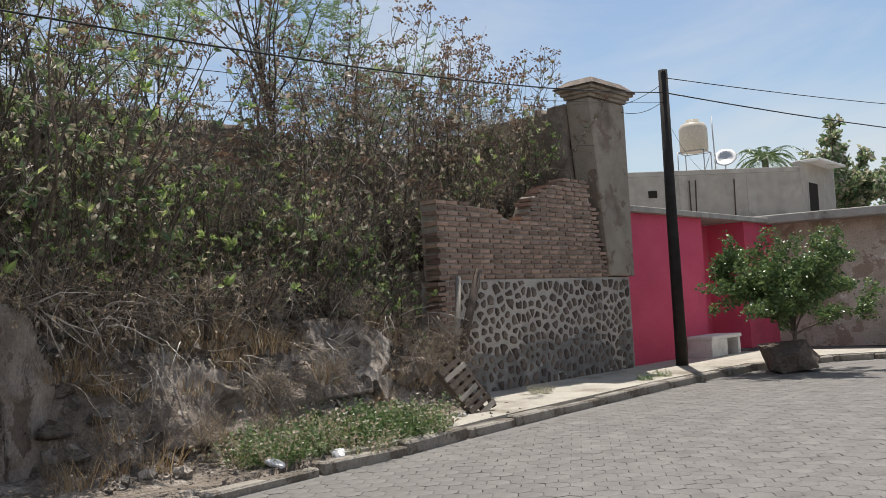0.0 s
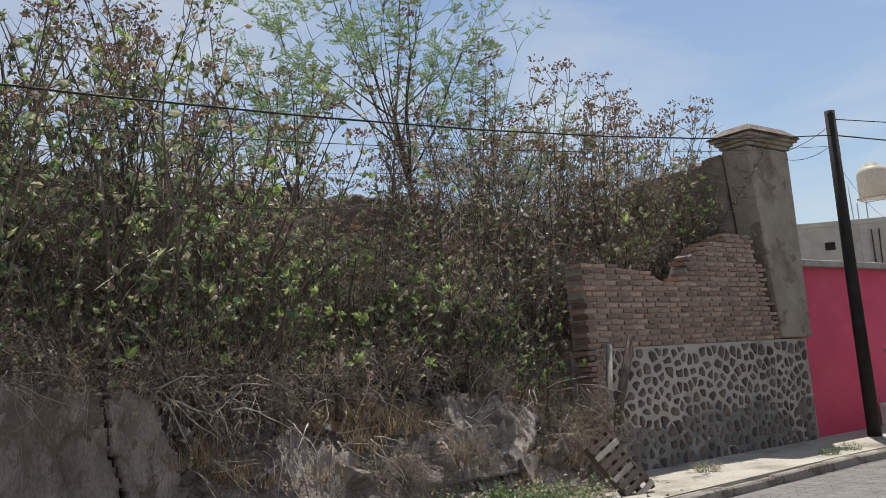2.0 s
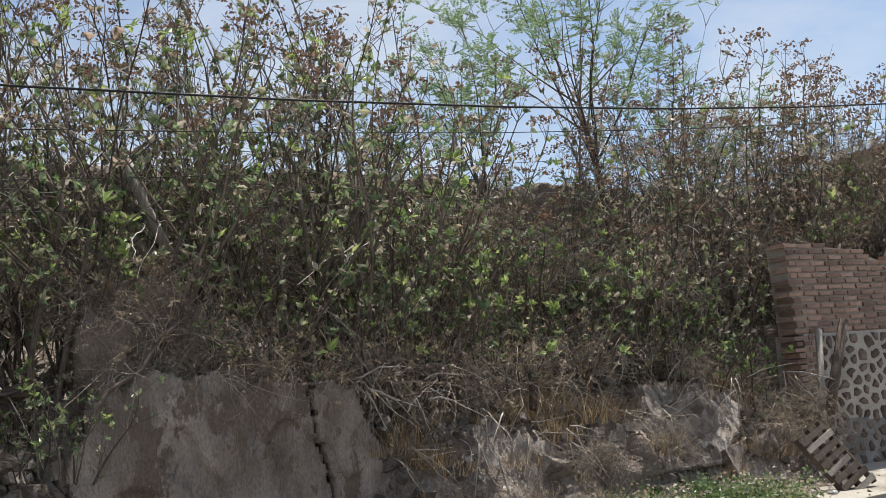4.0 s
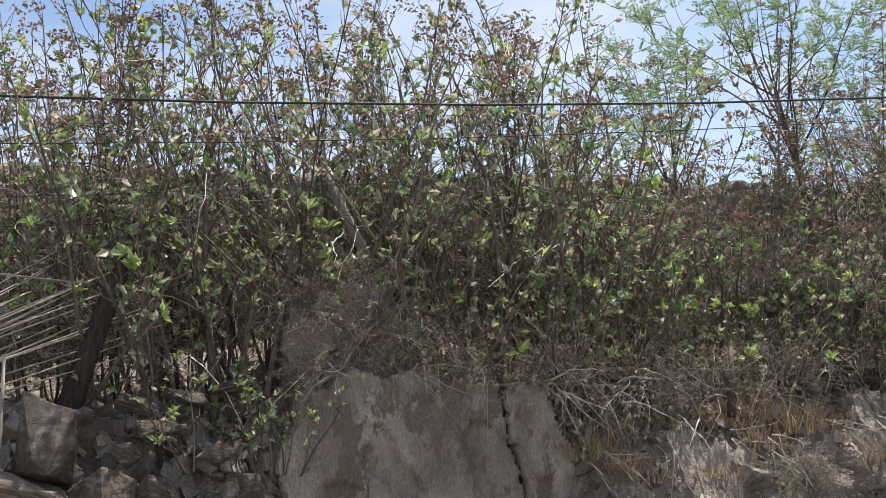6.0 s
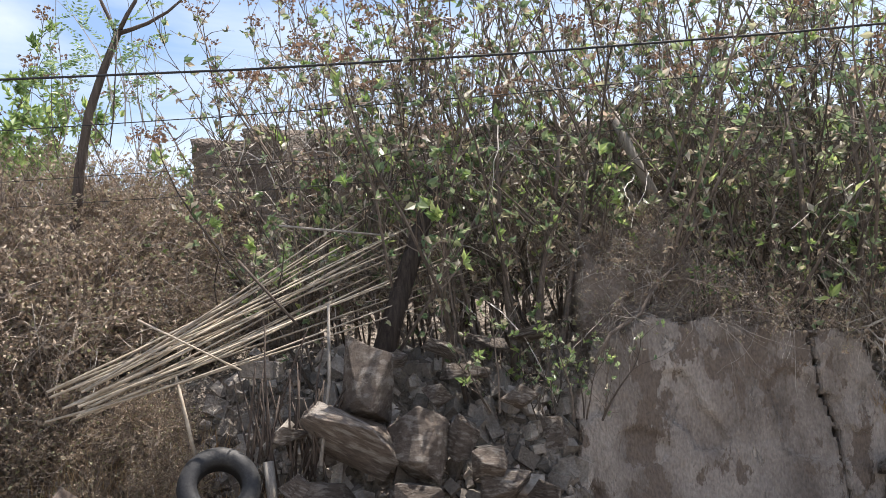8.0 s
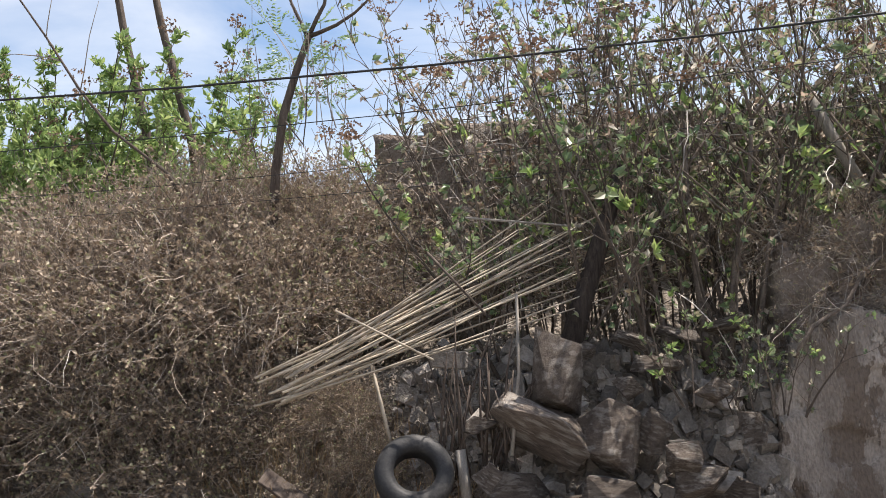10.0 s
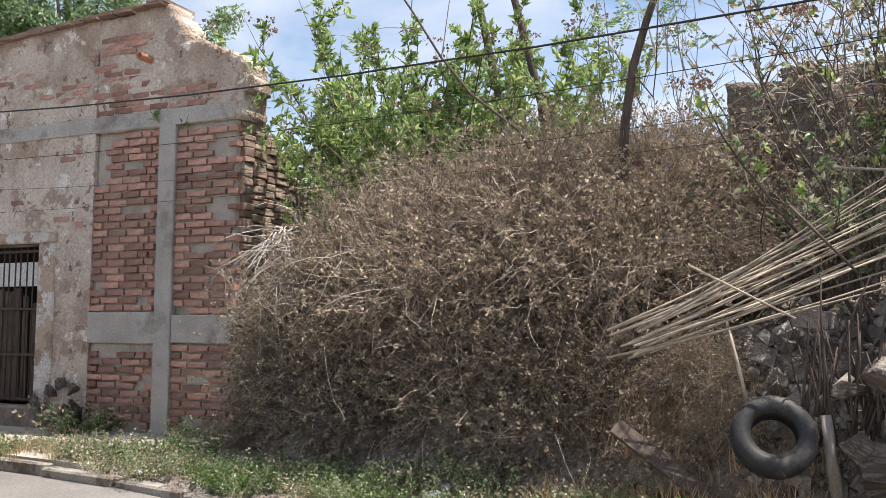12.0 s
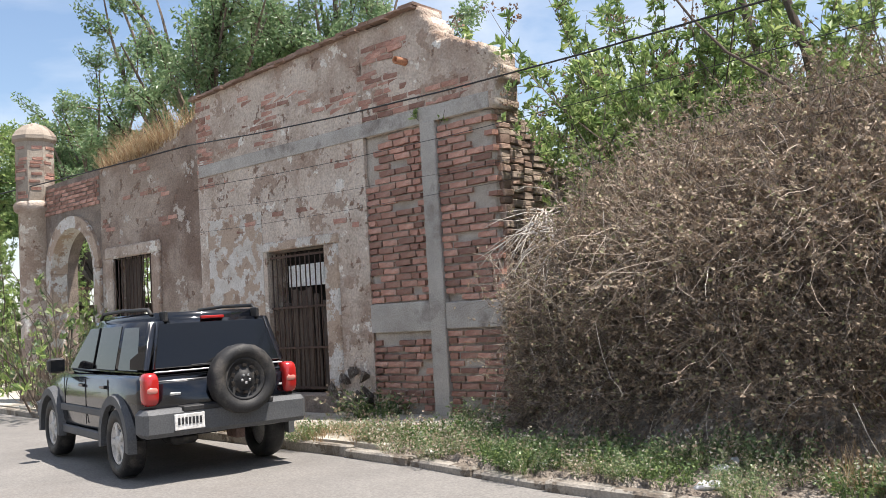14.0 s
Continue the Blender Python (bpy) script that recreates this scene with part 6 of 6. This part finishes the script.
def scatter_stones(name, label, n, area, smin, smax, material, seed, lift=0.0):
    random.seed(seed)
    v, f = [], []
    base = [Vector((a, b, c)) * 0.75 for a in (-1, 1) for b in (-1, 1) for c in (-1, 1)]
    tri = [(0, 1, 3, 2), (4, 6, 7, 5), (0, 4, 5, 1), (2, 3, 7, 6), (0, 2, 6, 4), (1, 5, 7, 3)]
    for k in range(n):
        x, y = area()
        s = smin * (smax / smin) ** (rnd(0, 1) ** 2)
        m = Matrix.LocRotScale((x, y, bank_z(x, y) + s * 0.3 + lift), Euler((rnd(0, 6), rnd(0, 6), rnd(0, 6))), (s, s * rnd(0.6, 1), s * rnd(0.45, 0.8)))
        b = len(v)
        v += [m @ Vector((p.x * rnd(0.55, 1.2), p.y * rnd(0.55, 1.2), p.z * rnd(0.55, 1.2))) for p in base]
        f += [tuple(b + i for i in t) for t in tri]
    return tagged(part(name, mesh_of(name, v, f, material), material), label, "rubble", kind="stuff")


scatter_stones("rubble", "loose rubble stones strewn over the bank", 1500, lambda: (rnd(-0.6, 2.5), rnd(6.8, 8.3)), 0.02, 0.15, M_RUBBLE, 1)
scatter_stones("rubble", "broken stones and clods on the slope", 1500, lambda: (rnd(5.0, 11.5), rnd(6.5, 8.0)), 0.015, 0.10, M_RUBBLE, 2)


random.seed(37)
FALLEN = [rock_mesh(k, M_FALLEN, rough=0.3) for k in range(11, 17)]
for k in range(64):
    x = 5.0 + 6.3 * (k + rnd(0, 1)) / 64
    yb, w = lerp_table(x, BANK)[:2]
    y = yb + w * rnd(-0.05, 0.95)
    q = rnd(0.09, 0.27) * (1.25 if 8.0 < x < 9.6 else 1.0)
    o = part("masonry_block", FALLEN[k % 6], M_FALLEN)
    o.matrix_basis = Matrix.LocRotScale((x, y, bank_z(x, y) - q * 0.12), Euler((rnd(-0.9, -0.2), rnd(-0.35, 0.35), rnd(-0.6, 0.6))), (q * rnd(0.9, 1.6), q * rnd(0.6, 0.9), q * rnd(0.5, 1.1)))
    tagged(o, "broken block of old masonry sunk in the bank", "masonry block", "fallen masonry")


def along_kerb(a, b, lo, hi):
    def f():
        x = rnd(a, b)
        return x, kerb_y(x) + rnd(lo, hi)
    return f


scatter_stones("gravel", "grit and crumbs at the foot of the bank", 1400, along_kerb(-7, 11.5, 0.2, 1.3), 0.006, 0.04, M_RUBBLE, 4)

# bundle of canes leaning on the slope, tied by two cross sticks
random.seed(31)
canes = tagged(empty("cane_bundle"), "bundle of dried yellow canes leaning on the bank", "canes")
for k in range(23):
    q = (k + 0.5) / 23
    a = Vector((-1.40 + rnd(-0.12, 0.2), 6.85 + rnd(-0.08, 0.08), 1.33 + 0.24 * q + rnd(-0.05, 0.05)))
    b = Vector((1.45 + rnd(-0.9, 0.2), 7.85 + rnd(-0.15, 0.12), 2.15 + 0.80 * q + rnd(-0.07, 0.07)))
    mid = a.lerp(b, 0.5) - Vector((0, 0, rnd(0.0, 0.07)))
    tube("cane", [a, a.lerp(mid, 0.5) - Vector((0, 0, 0.01)), mid, b.lerp(mid, 0.5), b], [0.0095, 0.009, 0.008, 0.007, 0.004], M_CANE, canes, 5)
tube("cross_stick", [(-0.95, 7.05, 2.02), (-0.2, 6.95, 1.62)], [0.010, 0.008], M_CANE, canes, 5)
tube("cross_stick", [(-0.25, 7.35, 2.47), (0.2, 7.15, 1.95)], [0.013, 0.010], M_OLDWOOD, canes, 5)
tube("cross_stick", [(0.05, 7.6, 2.78), (1.0, 7.7, 2.68)], [0.011, 0.009], M_GREYWOOD, canes, 5)
for name, pts, r, m, lab, cat in (
        ("post", [(0.80, 7.6, 1.5), (0.98, 7.68, 2.05), (1.18, 7.76, 2.6), (1.40, 7.86, 3.2)], [0.10, 0.09, 0.08, 0.055], M_CHARRED, "thick leaning weathered wooden post", "post"),
        ("post", [(3.12, 8.2, 3.85), (3.28, 8.15, 3.4), (3.5, 8.1, 2.9)], [0.05, 0.05, 0.05], M_GREYWOOD, "bleached leaning wooden pole", "post"),
        ("post", [(3.05, 8.25, 3.4), (3.4, 8.2, 2.8)], [0.03, 0.03], M_GREYWOOD, "bleached leaning wooden pole", "post"),
        ("stake", [(-0.5, 7.05, 0.8), (-0.68, 7.05, 1.6)], [0.016, 0.012], M_CANE, "pale stick propping the canes", "stick"),
        ("stake", [(0.35, 7.0, 0.9), (0.43, 7.12, 1.5), (0.44, 7.2, 2.1)], [0.016, 0.014, 0.011], M_GREYWOOD, "grey stick standing in the rubble", "stick"),
        ("branch", [(2.5, 7.2, 1.55), (2.68, 7.28, 1.78), (2.95, 7.33, 1.93), (3.12, 7.42, 2.16), (3.38, 7.5, 2.36)], [0.018, 0.017, 0.015, 0.012, 0.008], M_BARK, "crooked fallen branch across the wall", "branch"),
        ("post", [(7.05, 7.5, 1.3), (7.3, 7.7, 2.0)], [0.045, 0.04], M_OLDWOOD, "short dark leaning fence post", "post"),
        ("beam", [(11.35, 6.85, 0.9), (12.2, 7.0, 2.05)], [0.07, 0.06], M_OLDWOOD, "charred beam leaning on the wall", "beam"),
        ("beam", [(11.25, 6.9, 0.7), (11.75, 7.1, 1.95)], [0.05, 0.045], M_GREYWOOD, "grey beam leaning on the wall", "beam"),
        ("log", [(-0.12, 7.15, 0.95), (0.14, 7.2, 1.22)], [0.05, 0.035], M_GREYWOOD, "short pale log behind the tyre", "log"),
        ("log", [(0.03, 7.0, 0.4), (-0.03, 7.05, 0.95)], [0.045, 0.04], M_GREYWOOD, "short pale log beside the tyre", "log"),
        ("log", [(0.2, 6.95, 0.5), (0.9, 6.85, 0.62)], [0.03, 0.025], M_OLDWOOD, "dark stick lying in the rubble", "stick")):
    o = tube(name, pts, r, m, None, 7, lab)
    tagged(o, lab, cat)
bm = bmesh.new()
add_box(bm, -0.5, 0.5, -0.012, 0.012, -0.07, 0.07, 0.004, 0.012)
o = part("board", bm, M_OLDWOOD)
o.matrix_basis = pose(-1.1, 7.0, 0.52, -40, 36, 4)
tagged(o, "dark weathered board lying on the slope", "board")
# dark stick heap beside the canes
heap = tagged(empty("stick_heap"), "heap of dark sticks on the rubble", "sticks")
for k in range(34):
    p = Vector((0.1 + rnd(-0.3, 0.3), 7.1 + rnd(-0.1, 0.2), rnd(0.7, 1.0)))
    tube("stick", wander(p, (rnd(-0.4, 0.4), rnd(-0.1, 0.3), 1), rnd(0.5, 1.0), 3, 0.12), [0.012, 0.01, 0.008, 0.005], M_OLDWOOD, heap, 4)
# tyre
tyre = empty("tyre", Matrix.Translation((-0.36, 6.88, 0.80)) @ Euler((radians(62), 0, radians(12))).to_matrix().to_4x4())
v, f = [], []
prof = [(0.155, -0.07), (0.20, -0.095), (0.255, -0.09), (0.285, -0.06), (0.292, 0.0), (0.285, 0.06), (0.255, 0.09), (0.20, 0.095), (0.155, 0.07), (0.165, 0.0)]
for i, (r, z) in enumerate(prof):
    for j in range(40):
        t = 2 * math.pi * j / 40
        v.append((r * math.cos(t), r * math.sin(t), z))
for i in range(10):
    for j in range(40):
        a, b = i * 40 + j, i * 40 + (j + 1) % 40
        c, d = ((i + 1) % 10) * 40 + (j + 1) % 40, ((i + 1) % 10) * 40 + j
        f.append((a, b, c, d))
part("casing", mesh_of("casing", v, f, M_RUBBER, True), M_RUBBER, tyre)
tagged(tyre, "worn black car tyre dumped on the bank", "tyre")
blk = box("concrete_block", -0.07, 0.07, -0.14, 0.14, -0.07, 0.07, M_RUBBLE, None, 0.012)
blk.matrix_basis = pose(-0.12, 7.5, 1.62, 5, 0, 70)
tagged(blk, "broken grey concrete block lying on earth", "block")
for k, (x, y, z) in enumerate(((1.35, 7.6, 1.72), (1.75, 7.65, 1.75), (0.9, 7.55, 1.66), (2.1, 7.6, 1.8))):
    o = part("slab", ROCKS[k], M_ROCK)
    o.matrix_basis = Matrix.LocRotScale((x, y, z), Euler((0.2, rnd(-.3, .3), rnd(0, 3))), (0.2, 0.16, 0.07))
    tagged(o, "pale flat broken slab on the rubble", "slab", "broken slabs")
# rotten pallet boards at the corner of the stone wall
up = Vector((-0.30, 0.50, 0.80)).normalized()
across_it = Vector((0.89, -0.35, 0.0))
across_it = (across_it - up * across_it.dot(up)).normalized()
face = up.cross(across_it)
lie = Matrix((across_it, face, up)).transposed().to_4x4()
boards = tagged(empty("pallet", Matrix.Translation((10.25, 6.15, 0.44)) @ lie @ Matrix.Diagonal((0.62, 1.0, 0.88, 1.0))), "rotten broken wooden pallet leaning at the corner", "pallet")
for k in range(8):
    bm = bmesh.new()
    add_box(bm, -0.36, 0.36 - rnd(0, 0.12), -0.03, -0.012, -0.45 + k * 0.118, -0.45 + k * 0.118 + 0.075, 0, 0.008)
    part("board", bm, M_GREYWOOD if k % 3 == 0 else M_OLDWOOD, boards)
for x in (-0.34, 0.0, 0.30):
    bm = bmesh.new()
    add_box(bm, x, x + 0.05, -0.01, 0.07, -0.48, 0.5, 0, 0.008)
    part("rail", bm, M_OLDWOOD, boards)

# pale dead branches and creepers
random.seed(41)


def dead_branch(x, y, z, n, length, material, label, d=(0, -0.5, -0.3), r=0.012):
    root = tagged(empty("dead_branch"), label, "branch", "dead branches")
    for k in range(n):
        dd = Vector(d) + rand_dir() * 0.75
        ln = length * rnd(0.5, 1.0)
        line = wander((x + rnd(-.15, .15), y + rnd(-.1, .1), z + rnd(-.1, .1)), dd, ln, 6, 0.28, -0.1)
        q = r * rnd(0.5, 1)
        tube("branch", line, [q * (1 - i * 0.13) for i in range(7)], material, root, 4)
    return root


for x, y, z, n, ln, dx in ((4.95, 7.4, 1.72, 7, 0.8, 0.6), (5.5, 7.3, 1.6, 5, 0.8, 0.8), (11.2, 7.2, 1.4, 8, 0.7, -0.2), (6.4, 7.3, 1.35, 6, 0.8, 0.3)):
    dead_branch(x, y, z, n, ln, M_PALE_TWIG, "bleached dead branches hanging over the bank", (dx, -0.6, -0.25))
dead_branch(-5.75, 8.75, 2.6, 30, 1.1, M_PALE_TWIG, "pale dead creeper hanging from the ruin", (-0.2, -0.6, -0.5), 0.012)
dead_branch(-5.3, 8.2, 2.3, 22, 1.1, M_PALE_TWIG, "pale dead creeper hanging from the ruin", (-0.4, -0.6, -0.5), 0.010)
for k in range(9):
    x = -5.5 + k * 0.6 + rnd(-0.2, 0.2)
    dead_branch(x, 7.35, 1.7 + rnd(-0.3, 0.5), 5, 0.9, M_TWIG, "dry creeper trailing down the bushes", (rnd(-0.3, 0.3), -0.3, -0.6), 0.005)
for k in range(9):
    x = 5.3 + k * 0.65 + rnd(-0.2, 0.2)
    dead_branch(x, 7.1, 1.2 + rnd(-0.2, 0.2), 6, 0.8, M_PALE_TWIG if k % 2 else M_TWIG, "dry branches fallen down the bank", (rnd(-0.7, 0.7), -0.5, -0.4), 0.008)
for k in range(7):
    x = 2.6 + k * 1.15 + rnd(-0.3, 0.3)
    dead_branch(x, 7.45, 1.85 + rnd(-0.1, 0.2), 9, 0.9, M_TWIG, "dry creeper trailing over the wall", (rnd(-0.4, 0.4), -0.4, -0.6), 0.006)

# weeds, dry grass
WEED = [tuft("weed", 90, 0.34, 0.5, L_STREET, 200 + k, 0.003, (L_STREET, L_GREEN, L_MIX)[k]) for k in range(3)]
GRASS = [tuft("grass_tuft", 80, 0.45, 0.6, M_STRAW, 210 + k, 0.005) for k in range(3)]
random.seed(51)
spots = []
for k in range(34):
    x = 6.5 + 2.5 * rnd(0, 1)
    y = kerb_y(x) + rnd(0.25, 0.95)
    spots.append((x, y, bank_z(x, y) - 0.01, rnd(0.8, 1.5)))
for k in range(38):
    x = rnd(-8.6, -2.5)
    y = kerb_y(x) + rnd(0.1, 0.8)
    spots.append((x, y, max(0.08, bank_z(x, y)) if x > -7.2 else 0.12, rnd(0.5, 0.95)))
for k in range(30):
    x = rnd(-7.5, -2.0)
    y = kerb_y(x) + rnd(0.25, 1.1)
    spots.append((x, y, max(0.08, bank_z(x, y)) if x > -7.2 else 0.12, rnd(0.8, 1.25)))
for k in range(8):
    x = rnd(-3, 2)
    y = kerb_y(x) + rnd(0.4, 0.9)
    spots.append((x, y, bank_z(x, y) - 0.01, rnd(0.6, 1.1)))
for x, y, s in ((-9.25, 9.15, 2.0), (-9.1, 9.1, 1.4), (-7.3, 9.1, 1.2), (12.5, 6.2, 0.6), (14.6, 5.3, 0.5), (15.2, 5.2, 0.5)):
    spots.append((x, y, 0.13, s))
place(WEED, spots, "low green weed with tiny leaves", "weed", "weeds along the kerb")
spots = []
for k in range(50):
    x = rnd(4.9, 10.8)
    y = rnd(6.9, 7.9)
    spots.append((x, y, bank_z(x, y) - 0.02, rnd(0.6, 1.2)))
for k in range(36):
    x = rnd(-17.0, -13.9)
    spots.append((x, FY + rnd(0.1, 0.45), top_at(x, [(-17.3, 4.9), (-15.6, 4.96), (-14.5, 5.13), (-13.75, 5.3)]), rnd(1.3, 2.2) * (0.7 + 0.3 * (x + 17) / 3)))
for k in range(22):
    x = rnd(-13, -7.4)
    spots.append((x, kerb_y(x) + rnd(0.15, 0.6), 0.12, rnd(0.4, 0.8)))
for k in range(34):
    x = rnd(-2.0, 0.0)
    y = rnd(6.85, 7.7)
    spots.append((x, y, bank_z(x, y) - 0.02, rnd(0.6, 1.1)))
place(GRASS, spots, "tuft of dry straw-coloured grass", "grass", "dry grass tufts")

# litter
random.seed(61)
for k in range(26):
    x = rnd(-6.5, -2.6) if k % 3 else rnd(5.5, 10)
    y = kerb_y(x) + rnd(0.15, 0.9)
    bm = bmesh.new()
    bmesh.ops.create_icosphere(bm, subdivisions=2, radius=rnd(0.04, 0.1))
    for vv in bm.verts:
        vv.co = Vector((vv.co.x * 1.3, vv.co.y, vv.co.z * 0.55)) * (1 + 0.5 * noise.noise(vv.co * 14 + Vector((k, 0, 0))))
    o = part("litter_bag", bm, M_LITTER)
    o.matrix_basis = pose(x, y, max(0.1, bank_z(x, y)) + 0.02, rnd(-20, 20), rnd(-20, 20), rnd(0, 360))
    tagged(o, "crumpled white plastic litter in the weeds", "litter", "litter")
pot = part("earth_sack", rock_mesh(77, M_STONE, rough=0.5), M_STONE)
pot.matrix_basis = Matrix.LocRotScale((17.65, 3.62, 0.30), Euler((0, 0, 0.4)), (0.58, 0.52, 0.36))
tagged(pot, "dark sacking and earth round the street tree", "tree base")
for x, y, s in ((-17.2, 8.6, 2.6), (-17.6, 8.7, 2.2), (-16.7, 8.5, 2.0)):
    o = copy_thing(LOWG[0], Matrix.Identity(4))
    o.matrix_basis = Matrix.LocRotScale((x, y, 0.1), Euler((0, 0, x)), (s * 0.6, s * 0.6, s * 0.75))
    tagged(o, "overgrown shrub standing before the arch", "shrub", "shrubs by the arch")

# stones fallen out of the foot of the ruin
random.seed(81)
for k in range(16):
    o = part("rock", ROCKS[k % 6], M_ROCK)
    o.matrix_basis = Matrix.LocRotScale((rnd(-10.3, -9.5), FY - rnd(0.0, 0.12), 0.17 + rnd(0, 0.65) * (k % 3) / 2), Euler((rnd(0, 6), rnd(0, 6), rnd(0, 6))), (rnd(0.09, 0.17), rnd(0.07, 0.1), rnd(0.06, 0.1)))
    tagged(o, "broken stone bulging from the ruin's foot", "rock", "stones at the ruin")


# ---- pieces of the walls ----
random.seed(11)
set_stones()


def keep_east(s, z):
    return z < top_at(s, BRICK_TOP) - 0.02 + 0.05 * noise.noise((s * 5, z * 5, 1)) and s < 4.95 - max(0, z - 1.95) * 0.38


lay_bricks(stone_wall, 0.03, 4.95, 1.925, 3.8, 0.25, 0.058, 0.025, 0.3, M_BRICK_DULL, keep_east, 300)
lay_bricks(stone_wall, -0.02, 0.32, 0.6, 1.9, 0.235, 0.058, 0.019, 0.3, M_BRICK_DULL, lambda s, z: True, 60, -0.01)


def keep_ruin(x, z):
    return noise.noise((x * 3.1, z * 3.1, 4)) + 0.3 * noise.noise((x * 9, z * 9, 6)) > -0.42


lay_bricks(ruin, -9.40, -8.27, 1.74, 4.18, 0.30, 0.072, 0.03, 0.12, M_BRICK, lambda x, z: keep_ruin(x, z) and x > -9.45 + max(0, z - 3.2) * 0.45, 300, FY + 0.01)
lay_bricks(ruin, -7.95, -6.98, 1.70, 4.18, 0.30, 0.072, 0.03, 0.12, M_BRICK, keep_ruin, 300, FY + 0.01)
lay_bricks(ruin, -9.40, -8.27, 0.2, 1.28, 0.30, 0.072, 0.03, 0.12, M_BRICK, keep_ruin, 300, FY + 0.01)
lay_bricks(ruin, -7.95, -6.98, 0.2, 1.30, 0.30, 0.072, 0.03, 0.12, M_BRICK, keep_ruin, 300, FY + 0.01)
# bricks showing where the plaster has fallen
for x0, x1, z0, z1, cut in ((-13.6, -8.4, 4.5, 5.6, 0.16), (-9.35, -7.2, 4.44, 4.75, -0.3), (-9.3, -8.3, 4.9, 5.6, -0.05), (-13.7, -13.2, 3.9, 5.6, -0.2), (-12.9, -9.6, 2.9, 4.1, 0.33), (-17.2, -14.0, 3.3, 4.8, 0.3)):
    lay_bricks(ruin if x0 > -14 else wing, x0, x1, z0, z1, 0.30, 0.072, 0.022, 0.10, M_BRICK, lambda x, z, c=cut: noise.noise((x * 1.5, z * 3.2, 9)) + 0.35 * noise.noise((x * 5, z * 6, 2)) > c, 120, FY - 0.001)
lay_bricks(wing, -19.8, -17.35, 4.2, 4.8, 0.28, 0.065, 0.02, 0.1, M_BRICK, lambda x, z: math.hypot(x - AX, z - AZ) > AR + 0.32, 120, FY - 0.012)

# paving blocks of the road, row by row, in the stretch that the walker passes
def hex_paver():
    """A six-sided paving block, its points across the rows."""
    ring = [(0.0, -0.1175), (0.1005, -0.0565), (0.1005, 0.0565), (0.0, 0.1175), (-0.1005, 0.0565), (-0.1005, -0.0565)]
    v = [(x, y, 0.0) for x, y in ring] + [(x, y, 0.026) for x, y in ring] + [(x * 0.95, y * 0.95, 0.030) for x, y in ring]
    f = [(i, (i + 1) % 6, 6 + (i + 1) % 6, 6 + i) for i in range(6)] + [(6 + i, 6 + (i + 1) % 6, 12 + (i + 1) % 6, 12 + i) for i in range(6)] + [tuple(range(12, 18))]
    return mesh_of("paver", [(x + rnd(-.003, .003), y + rnd(-.003, .003), z) for x, y, z in v], f, M_PAVER)


PAVE = [hex_paver() for k in range(6)]
pav_v, pav_f, n_pav = [], [], 0
random.seed(71)
c_r, s_r = math.cos(radians(-6)), math.sin(radians(-6))
for i in range(-4, 74):
    for j in range(-9, 30):
        u, w = 4.0 + i * 0.205 + (j % 2) * 0.1025, 5.25 - j * 0.176
        x, y = 4.0 + (u - 4.0) * c_r - (w - 5.6) * s_r, 5.6 + (u - 4.0) * s_r + (w - 5.6) * c_r
        if y > kerb_y(x) - 0.10 or x > 18 or x < 3.2:
            continue
        m = Matrix.Translation((x, y, -0.026 + rnd(-0.002, 0.002))) @ Euler((rnd(-.006, .006), rnd(-.006, .006), radians(-6) + rnd(-0.02, 0.02))).to_matrix().to_4x4()
        me = random.choice(PAVE)
        if x < 9.5 and y > 3.2 and n_pav < 300:
            o = part("paver", me, M_PAVER, road)
            o.matrix_basis = m
            n_pav += 1
        else:
            b0 = len(pav_v)
            pav_v += [m @ q.co for q in me.vertices]
            pav_f += [tuple(b0 + q for q in p.vertices) for p in me.polygons]
tagged(part("paving", mesh_of("paving", pav_v, pav_f, M_ROADBLOCK), M_ROADBLOCK, road), "further rows of grey paving blocks", kind="stuff")
